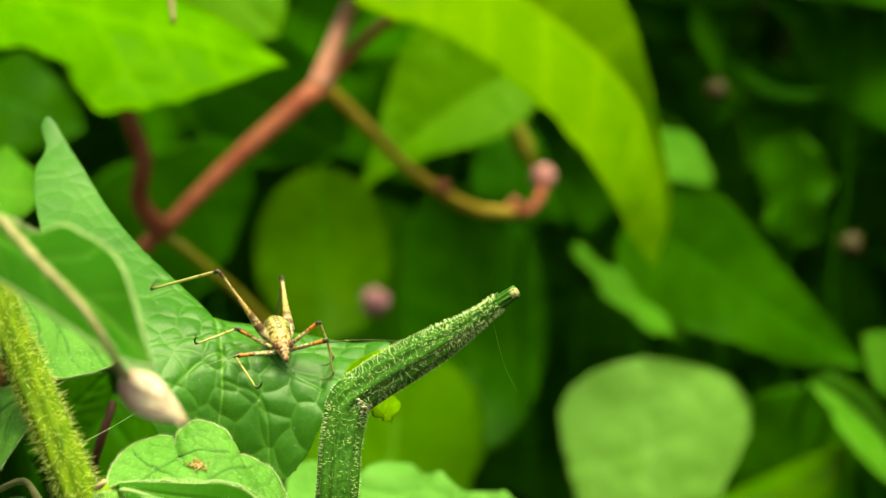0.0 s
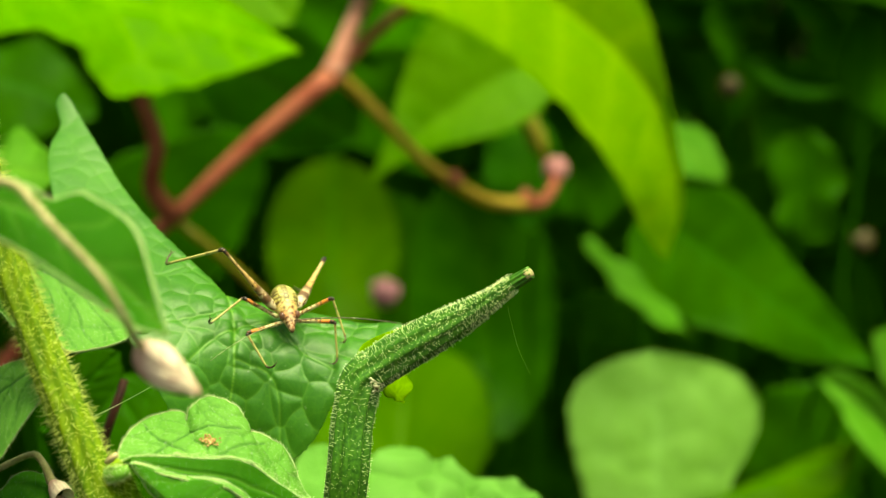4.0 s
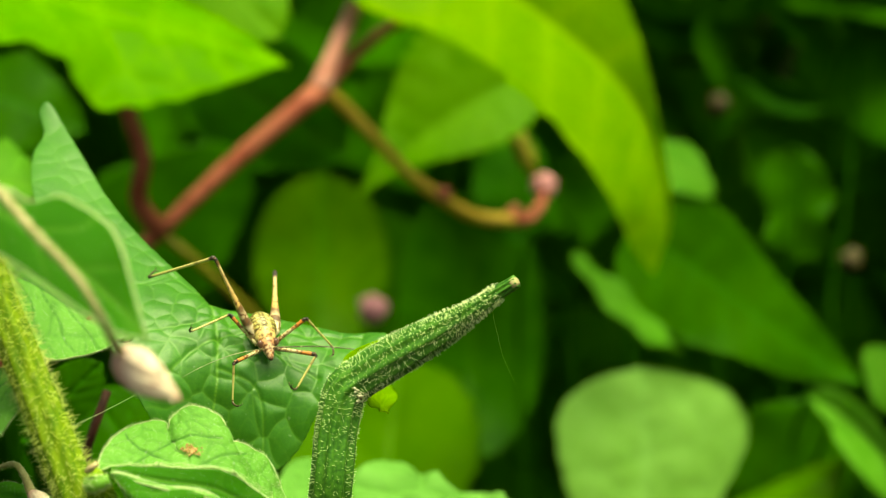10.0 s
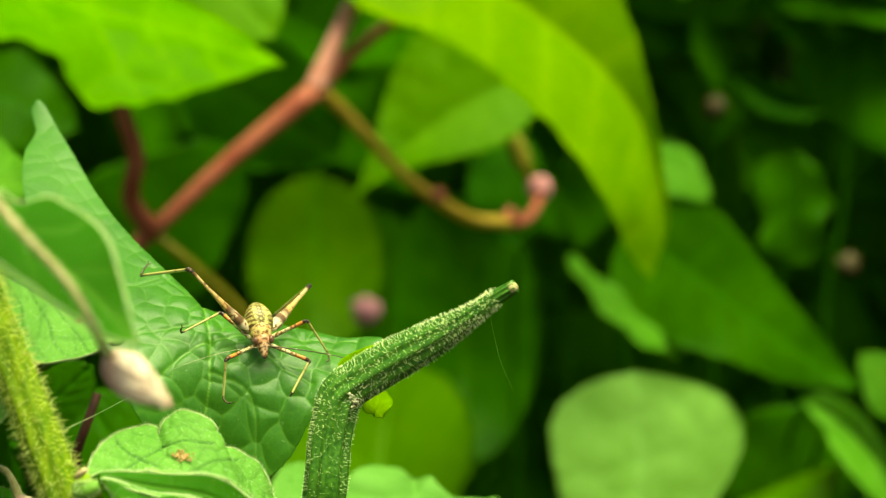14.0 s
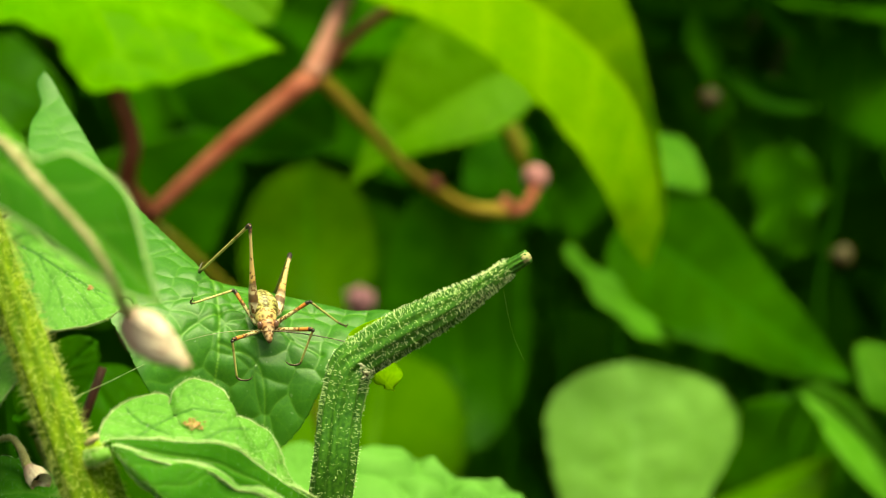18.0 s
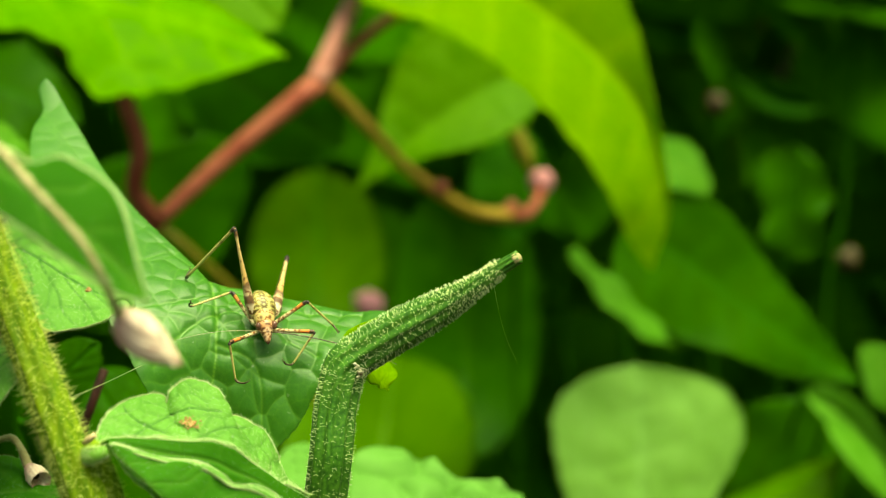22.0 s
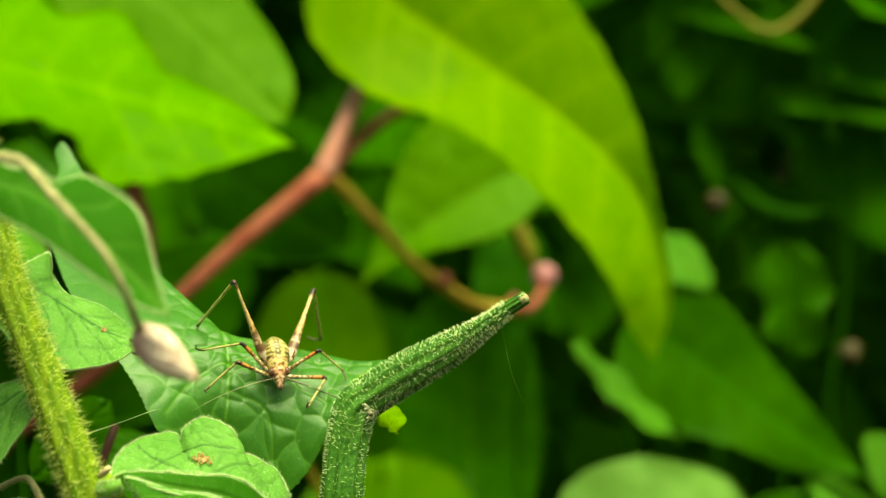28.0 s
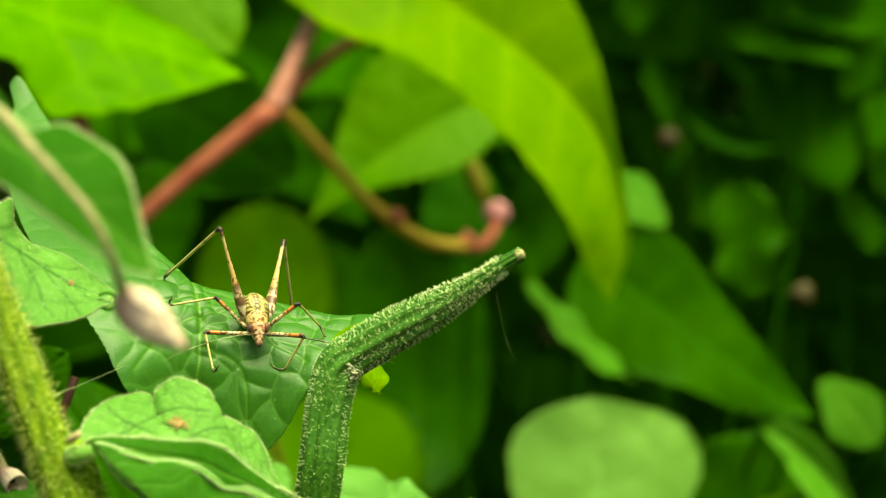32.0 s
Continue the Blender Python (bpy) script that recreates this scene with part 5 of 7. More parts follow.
def crumpled_leaf():
    p = thing("crumpled_leaf_plant", (0, 0, 0), "crumpled pale green leaf low beside the pod stem", "plant")
    me = sheet("leaf", [(-0.0243, 0.4050, 0.4685), (-0.0188, 0.4150, 0.4678), (-0.0117, 0.4200, 0.4662), (-0.0036, 0.4200, 0.4654), (0.0012, 0.4180, 0.4644), (0.0044, 0.4140, 0.4624), (0.0116, 0.4140, 0.4626), (0.0194, 0.4100, 0.4610), (0.0261, 0.4000, 0.4560), (0.0176, 0.3800, 0.4527), (-0.0023, 0.3750, 0.4519), (-0.0224, 0.3800, 0.4524)],
               [(-0.0124, 0.3970, 0.4625), (0.0015, 0.3970, 0.4600), (0.0112, 0.3950, 0.4580)], 0.0006, 0.0045, 0.0115, tint=0.1, seed=4)
    part("leaf", me, PUFFY, p)
    me = sheet("leaf_lobe", [(-0.0396, 0.4000, 0.4702), (-0.0374, 0.4050, 0.4725), (-0.0318, 0.4100, 0.4721), (-0.0288, 0.4050, 0.4683), (-0.0302, 0.3850, 0.4644), (-0.0376, 0.3850, 0.4670)], [], 0.0004, 0.001, 0.004, tint=0.1, seed=7)
    part("leaf_lobe", me, PUFFY, p, "small curled lobe")
    part("leaf_stalk", tube("leaf_stalk", [(-0.0024, 0.3950, 0.4519), (0.0, 0.43, 0.38), (0.01, 0.45, 0.0)], [0.0012, 0.0013, 0.002], 8, 20)[0], DARK, p)


crumpled_leaf()

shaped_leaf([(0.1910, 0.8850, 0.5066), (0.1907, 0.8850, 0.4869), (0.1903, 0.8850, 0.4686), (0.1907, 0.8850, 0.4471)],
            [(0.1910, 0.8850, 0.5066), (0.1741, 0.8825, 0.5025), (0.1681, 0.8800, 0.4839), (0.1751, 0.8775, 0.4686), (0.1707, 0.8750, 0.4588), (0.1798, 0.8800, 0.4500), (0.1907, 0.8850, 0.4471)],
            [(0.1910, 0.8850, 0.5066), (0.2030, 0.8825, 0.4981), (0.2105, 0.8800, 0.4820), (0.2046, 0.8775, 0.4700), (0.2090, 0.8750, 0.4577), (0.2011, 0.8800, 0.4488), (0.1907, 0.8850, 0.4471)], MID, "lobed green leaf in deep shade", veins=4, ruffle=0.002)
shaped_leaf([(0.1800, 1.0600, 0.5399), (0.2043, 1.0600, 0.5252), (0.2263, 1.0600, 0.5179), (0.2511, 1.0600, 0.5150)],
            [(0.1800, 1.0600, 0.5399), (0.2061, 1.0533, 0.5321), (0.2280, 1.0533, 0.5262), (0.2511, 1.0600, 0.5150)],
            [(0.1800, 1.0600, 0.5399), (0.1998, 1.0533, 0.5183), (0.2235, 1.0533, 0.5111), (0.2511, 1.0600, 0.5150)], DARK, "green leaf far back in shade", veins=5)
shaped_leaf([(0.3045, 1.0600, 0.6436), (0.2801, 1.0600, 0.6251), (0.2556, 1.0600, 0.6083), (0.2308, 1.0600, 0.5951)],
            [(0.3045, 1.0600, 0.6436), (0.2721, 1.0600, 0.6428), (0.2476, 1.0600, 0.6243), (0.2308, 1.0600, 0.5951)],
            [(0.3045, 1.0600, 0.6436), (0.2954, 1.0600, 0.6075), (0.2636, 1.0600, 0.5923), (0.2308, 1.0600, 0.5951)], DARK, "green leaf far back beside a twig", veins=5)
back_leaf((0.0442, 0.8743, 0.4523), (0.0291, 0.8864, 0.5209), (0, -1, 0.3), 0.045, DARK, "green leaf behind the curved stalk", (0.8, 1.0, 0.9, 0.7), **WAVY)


def spider_thread():
    p = thing("spider_thread", (0, 0, 0), "fine glistening spider thread between stem and leaf", "thread")
    part("strand", tube("strand", [(-0.0610, 0.2599, 0.5210), (-0.0571, 0.2717, 0.5209), (-0.0530, 0.2907, 0.5202)], [0.00004, 0.00003, 0.00004], 6, 12)[0], HAIR, p)
    p = thing("spider_thread", (0, 0, 0), "faint loose spider thread hanging beside the pod", "thread")
    part("strand", tube("strand", [(0.0078, 0.2775, 0.5429), (0.0088, 0.2800, 0.5373), (0.0108, 0.2825, 0.5295), (0.0132, 0.2850, 0.5240)], [0.000006, 0.000008, 0.000006], 6, 16)[0], HAIR, p)


spider_thread()


def far_buds():
    for c, r, mat, word in (((-0.0391, 0.9185, 0.4084), 0.0085, FARPINK, "pink"), ((0.1613, 0.9768, 0.5229), 0.007, FADED, "faded brown"), ((0.2121, 0.8479, 0.4529), 0.006, FADED, "faded brown")):
        p = thing("far_flower", c, word + " round flower bud on a thin stalk", "flower", "far flower buds")
        bm = bmesh.new()
        bmesh.ops.create_icosphere(bm, subdivisions=2, radius=r, matrix=Matrix.Translation(c))
        for v in bm.verts:
            v.co += (v.co - Vector(c)) * 0.2 * math.sin(v.co.x * 2500 + v.co.z * 1900)
        part("petals", bm, mat, p)
        part("flower_stalk", tube("flower_stalk", [c, (c[0] + 0.01, c[1] + 0.03, c[2] - 0.08), (c[0] + 0.03, c[1] + 0.05, 0.0)], [0.0009, 0.001, 0.0016], 8, 16)[0], DARK, p)


far_buds()


# ---- the hedge behind ----
def hedge():
    rng = np.random.default_rng(11)
    shapes = []
    for w, dr in ((0.7, 0.06), (0.9, 0.1), (0.5, 0.05), (0.8, -0.06)):
        mid, left, right = oval((0, 0, 0), (0, 1, 0), (0, 0, 1), w, droop=dr, shape=(0.75, 1.0, 0.8, 0.4))
        M, L, R = spline(mid, 8), spline(left, 8), spline(right, 8)
        shapes.append(np.stack([L, 0.5 * (L + M) + (0, 0, 0.03), M, 0.5 * (M + R) + (0, 0, 0.03), R], 1).reshape(-1, 3))
    quad = [(5 * i + j, 5 * i + j + 1, 5 * i + j + 6, 5 * i + j + 5) for i in range(7) for j in range(4)]
    verts, faces = [], []
    for k in range(6800):
        y = 1.08 + 0.9 * rng.uniform() ** 1.5
        c = np.array([rng.uniform(-0.62, 0.72) * (y + 0.3), y, rng.uniform(0.0, 1.15 + 0.25 * (y - 1.1))])
        # the last 300 leaves hang overhead, out of view, added to shade the back
        if k >= 6500:
            c = np.array([rng.uniform(-0.7, 0.8), rng.uniform(0.92, 1.2), rng.uniform(0.84, 1.2)])
        # the lower part stands back, under the overhang added for shade
        c[1] += 0.55 * min(1.0, max(0.0, (0.50 - c[2]) / 0.16))
        d = unit(rng.standard_normal(3) * 0.6 + np.array([0, -0.35, -0.8]))
        f = np.array([rng.normal() * 0.6, -0.8, 0.7 + 0.5 * rng.normal()])
        f = unit(f - (f @ d) * d)
        size = rng.uniform(0.05, 0.115)
        at = len(verts)
        verts.extend(c + size * (shapes[rng.integers(4)] @ np.stack([np.cross(d, f), d, f])))
        faces.extend(tuple(at + q for q in r) for r in quad)
    tagged(part("hedge_foliage", mesh_of("hedge_foliage", verts, faces, np.zeros(len(verts))), HEDGE), "dense dark green hedge foliage in shade", "hedge", kind="stuff")


hedge()


# An added dark backing; it blocks bright ground and sky between hedge leaves.
def bank():
    n, m = 60, 24
    rng = np.random.default_rng(8)
    v = [(-3 + 6 * i / (n - 1), 2.15 + 0.5 * j / (m - 1) + 0.03 * rng.standard_normal(), -0.02 + 1.7 * j / (m - 1)) for i in range(n) for j in range(m)]
    f = [(i * m + j, (i + 1) * m + j, (i + 1) * m + j + 1, i * m + j + 1) for i in range(n - 1) for j in range(m - 1)]
    tagged(part("backdrop", mesh_of("backdrop", v, f), SOIL), "dark backing added behind the hedge", "bank", kind="structure")


bank()


# ---- the cricket nymph ----
def lathe(name, rings, sides=16, waves=None):
    """A body along y from rings of (y, half width, half height, rise), in millimetres; waves(u, a) marks it dark, by length and by angle from the top."""
    v, mark = [], []
    for y, w, h, z in rings:
        for j in range(sides):
            a = 2 * math.pi * j / sides
            v.append((w * math.cos(a) * 0.001, y * 0.001, (z + h * math.sin(a)) * 0.001))
            if waves:
                mark.append(min(1.0, waves((y - rings[0][0]) / (rings[-1][0] - rings[0][0]), (math.pi / 2 - a + math.pi) % (2 * math.pi) - math.pi)))
    n = len(rings)
    f = [(i * sides + j, (i + 1) * sides + j, (i + 1) * sides + (j + 1) % sides, i * sides + (j + 1) % sides) for i in range(n - 1) for j in range(sides)]
    f += [tuple(range(sides)), tuple(reversed(range((n - 1) * sides, n * sides)))]
    return mesh_of(name, v, f, mark if waves else None)


def merged(name, pieces):
    """Several meshes as one."""
    v, f = [], []
    for me in pieces:
        k = len(v)
        v += [tuple(q.co) for q in me.vertices]
        f += [tuple(k + q for q in g.vertices) for g in me.polygons]
    return mesh_of(name, v, f)


BELLY = along_material("cricket_abdomen", [(0.0, (0.46, 0.48, 0.14)), (0.5, (0.62, 0.60, 0.22)), (1.0, (0.64, 0.56, 0.24))], spots=(0.42, 2400.0, (0.26, 0.20, 0.035)), lines=(0.085, 0.055, 0.01))
SHIELD = along_material("cricket_thorax", [(0.0, (0.66, 0.56, 0.2)), (1.0, (0.66, 0.46, 0.2))], spots=(0.38, 1900.0, (0.30, 0.14, 0.03)), lines=(0.075, 0.03, 0.01))
FACE = along_material("cricket_face", [(0.0, (0.60, 0.36, 0.16)), (0.4, (0.50, 0.27, 0.13)), (0.55, (0.72, 0.52, 0.32)), (1.0, (0.50, 0.30, 0.18))], spots=(0.40, 1800.0, (0.3, 0.13, 0.05)), lines=(0.07, 0.025, 0.012))
EYE = plain_material("cricket_eye", (0.10, 0.045, 0.03), (0.26, 0.13, 0.08), 900.0, rough=0.15, spec=0.6)
HIND = along_material("hind_femur", [(0.0, (0.55, 0.48, 0.30)), (0.14, (0.6, 0.52, 0.34)), (0.18, (0.10, 0.06, 0.03)), (0.25, (0.16, 0.09, 0.05)), (0.27, (0.6, 0.48, 0.28)), (0.36, (0.14, 0.08, 0.04)), (0.41, (0.58, 0.36, 0.12)), (0.88, (0.6, 0.44, 0.2)), (0.93, (0.03, 0.02, 0.02))], spots=(0.40, 1500.0, (0.16, 0.08, 0.03)))
FORE = along_material("fore_femur", [(0.0, (0.6, 0.56, 0.32)), (0.55, (0.66, 0.55, 0.28)), (0.66, (0.74, 0.28, 0.06)), (0.88, (0.70, 0.22, 0.05)), (0.91, (0.02, 0.015, 0.01))], spots=(0.43, 1700.0, (0.2, 0.09, 0.03)))
SHANK = along_material("tibia", [(0.0, (0.03, 0.02, 0.015)), (0.05, (0.05, 0.03, 0.02)), (0.08, (0.55, 0.47, 0.16)), (0.22, (0.5, 0.44, 0.15)), (0.25, (0.25, 0.2, 0.06)), (0.29, (0.52, 0.48, 0.16)), (0.85, (0.45, 0.42, 0.13)), (0.92, (0.06, 0.05, 0.02))])
FEELER_R = along_material("antenna", [(0.0, (0.10, 0.07, 0.03)), (0.2, (0.05, 0.05, 0.02)), (0.21, (0.4, 0.4, 0.2)), (0.23, (0.05, 0.05, 0.02)), (0.45, (0.06, 0.05, 0.02)), (0.46, (0.4, 0.4, 0.2)), (0.48, (0.06, 0.05, 0.03)), (1.0, (0.10, 0.09, 0.04))])
# The pale stretches are glints of light, coloured along the left antenna.
FEELER_L = along_material("antenna_glints", [(0.0, (0.10, 0.07, 0.03)), (0.3, (0.4, 0.42, 0.2)), (0.55, (0.2, 0.24, 0.1)), (0.7, (0.4, 0.44, 0.2)), (1.0, (0.25, 0.3, 0.12))])


def cricket_nymph():
    p = thing("cricket_nymph", (0, 0, 0), "mottled yellow and brown bush cricket nymph with long thin legs", "insect")
    out = {"body": p}
    rng = np.random.default_rng(21)
    for k in range(7):
        marks = [(side * a + rng.normal() * 0.08, rng.uniform(0.25, 0.7), rng.uniform(0.16, 0.3)) for a in (0.7, 1.1, 1.6) for side in (1, -1)]
        rings = []
        for u in np.linspace(-0.04, 1.0, 9):
            t = (k + u) / 7
            r = math.sin(math.pi * min(1, max(0.02, 0.06 + 0.72 * t))) ** 0.62
            r *= 1.02 - 0.05 * u ** 2
            rings.append((-5.8 + 5.9 * t, 2.6 * r, 2.45 * r, 0.25 * r))

        def spots(u, a, marks=marks):
            ring = math.hypot(a * 2.3, (u - 0.5) * 0.95)
            m = 1.1 * math.exp(-((ring - 0.40) / 0.17) ** 2) + 0.5 * math.exp(-((u - 0.04) / 0.05) ** 2) * (abs(a) < 1.9)
            return 1.2 * m + 1.3 * sum(math.exp(-((a - p) / q) ** 2 - ((u - w) / (1.1 * q)) ** 2) for p, w, q in marks)

        part("abdomen_segment", lathe("abdomen_segment", rings, 56, spots), BELLY, p)
    plates = [("hind_plate", [(-1.5, 2.0, 1.98, 0.3), (-1.3, 2.18, 2.14, 0.3), (-0.9, 2.12, 2.1, 0.3), (-0.4, 1.95, 1.95, 0.28)]),
              ("middle_plate", [(-0.55, 1.9, 1.9, 0.3), (-0.4, 2.06, 2.06, 0.3), (-0.1, 2.0, 2.0, 0.27), (0.25, 1.86, 1.86, 0.25)]),
              ("neck_shield", [(0.1, 1.78, 1.78, 0.25), (0.25, 1.98, 1.98, 0.25), (0.7, 1.88, 1.86, 0.2), (1.2, 1.74, 1.7, 0.1), (1.6, 1.62, 1.55, 0.0), (1.8, 1.4, 1.35, 0.0)])]
    for name, rough in plates:
        fine = [tuple(np.array(a) * (1 - f) + np.array(b) * f) for a, b in zip(rough, rough[1:]) for f in (0, 0.25, 0.5, 0.75)] + [rough[-1]]

        def bands(u, a, wide=name == "neck_shield"):
            m = 0.9 * math.exp(-((u - 0.1) / 0.09) ** 2) * (0.5 + 0.5 * math.cos(7 * a))
            for side in (1, -1):
                m += math.exp(-((a - side * 0.5) / 0.16) ** 2 - ((u - 0.55) / 0.2) ** 2) + 1.2 * math.exp(-((a - side * 1.45) / 0.2) ** 2 - ((u - 0.6) / 0.22) ** 2)
            return m + (0.8 * math.exp(-((u - 0.88) / 0.07) ** 2) * (0.5 + 0.5 * math.cos(9 * a + 1)) if wide else 0)

        part(name, lathe(name, fine, 48, bands), SHIELD, p, "tan and brown body plate")
    rough = [(1.2, 1.1, 1.2, 0.1), (1.6, 1.42, 1.48, 0.1), (2.2, 1.46, 1.5, 0.0), (3.0, 1.16, 1.32, -0.2), (3.8, 0.84, 1.02, -0.5), (4.6, 0.56, 0.68, -0.75), (5.1, 0.28, 0.33, -0.85)]
    fine = [tuple(np.array(a) * (1 - f) + np.array(b) * f) for a, b in zip(rough, rough[1:]) for f in (0, 0.2, 0.4, 0.6, 0.8)] + [rough[-1]]

    def bars(u, a):
        m = 0
        for at, n, turn in ((0.30, 5, 0.6), (0.46, 4, 3.1), (0.62, 5, 0.3), (0.78, 3, 3.1)):
            m += math.exp(-((u - at) / 0.05) ** 2) * min(1.0, max(0.0, 0.65 + 0.9 * math.cos(n * a + turn)))
        return m + 0.9 * math.exp(-((u - 0.98) / 0.05) ** 2)

    head = part("head", lathe("head", fine, 48, bars), FACE, p, "brown-barred tapering head")
    for sx in (1, -1):
        bm = bmesh.new()
        bmesh.ops.create_uvsphere(bm, u_segments=12, v_segments=8, radius=0.00074, matrix=Matrix.Translation((sx * 0.00146, 0.0022, 0.0006)) @ Matrix.Diagonal((0.8, 1, 1.15, 1)))
        part("eye", bm, EYE, head, "dark bulging eye")
    for key, lf, lt, w, mat in (("hind", 17.0, 16.8, 1.15, HIND), ("mid", 7.6, 7.8, 0.42, FORE), ("front", 8.0, 7.0, 0.45, FORE)):
        for side in "lr":
            if key == "hind":
                prof = [(0.0, 0.45), (0.05, 0.9), (0.15, 1.15), (0.28, 1.0), (0.45, 0.66), (0.65, 0.42), (0.85, 0.34), (0.93, 0.42), (0.98, 0.46), (1.0, 0.3)]
            else:
                prof = [(0.0, 0.3), (0.1, 0.46), (0.4, 0.42), (0.7, 0.4), (0.86, 0.44), (0.96, 0.46), (1.0, 0.25)]
            fem = part(key + "_femur", lathe("femur", [(t * lf, r * 0.8, r, 0.0) for t, r in prof], 12), mat, p)
            toe = 2.7 if key == "hind" else 2.4
            thin = 0.31 if key == "hind" else 0.23
            prof = [(0.0, 0.3), (0.03, 0.36), (0.08, 0.24), (0.5, 0.22), (0.95, 0.2), (1.0, 0.24)]
            rings = [(t * lt, r * thin / 0.24, r * thin / 0.24, 0.0) for t, r in prof]
            # the foot bends forward from the shank's end and ends in two claws
            way = np.array([(0, lt - 0.1, 0), (0, lt + 0.35, 0.1 * toe), (0, lt + 0.6, 0.4 * toe), (0, lt + 0.6, 0.75 * toe), (0, lt + 0.4, toe)]) * 0.001
            limb = [lathe("shank", rings, 10), tube("foot", way, [0.0002, 0.00022, 0.00017, 0.0002, 0.00012], 8, 16)[0]]
            limb += [tube("claw", [way[-1], way[-1] + (sx * 0.0003, -0.0001, 0.0003), way[-1] + (sx * 0.0004, -0.0005, 0.00045)], [0.0001, 0.00008, 0.00003], 6, 6)[0] for sx in (1, -1)]
            tib = part("tibia", merged("tibia", limb), SHANK, fem, "thin olive shank with a dark clawed foot")
            out[key + side + "_femur"], out[key + side + "_tibia"] = fem, tib
    for side, mat, size, wide in (("l", FEELER_L, 17.0, 0.065), ("r", FEELER_R, 24.0, 0.13)):
        rings = [(t * size, wide * (1 - 0.7 * t) + 0.014, wide * (1 - 0.7 * t) + 0.014, 1.6 * math.sin(math.pi * t) ** 0.8) for t in np.linspace(0, 1, 22)]
        out["antenna" + side] = part("antenna", lathe("antenna", rings, 6), mat, p, "hair-thin banded antenna")
    return out


cricket = cricket_nymph()


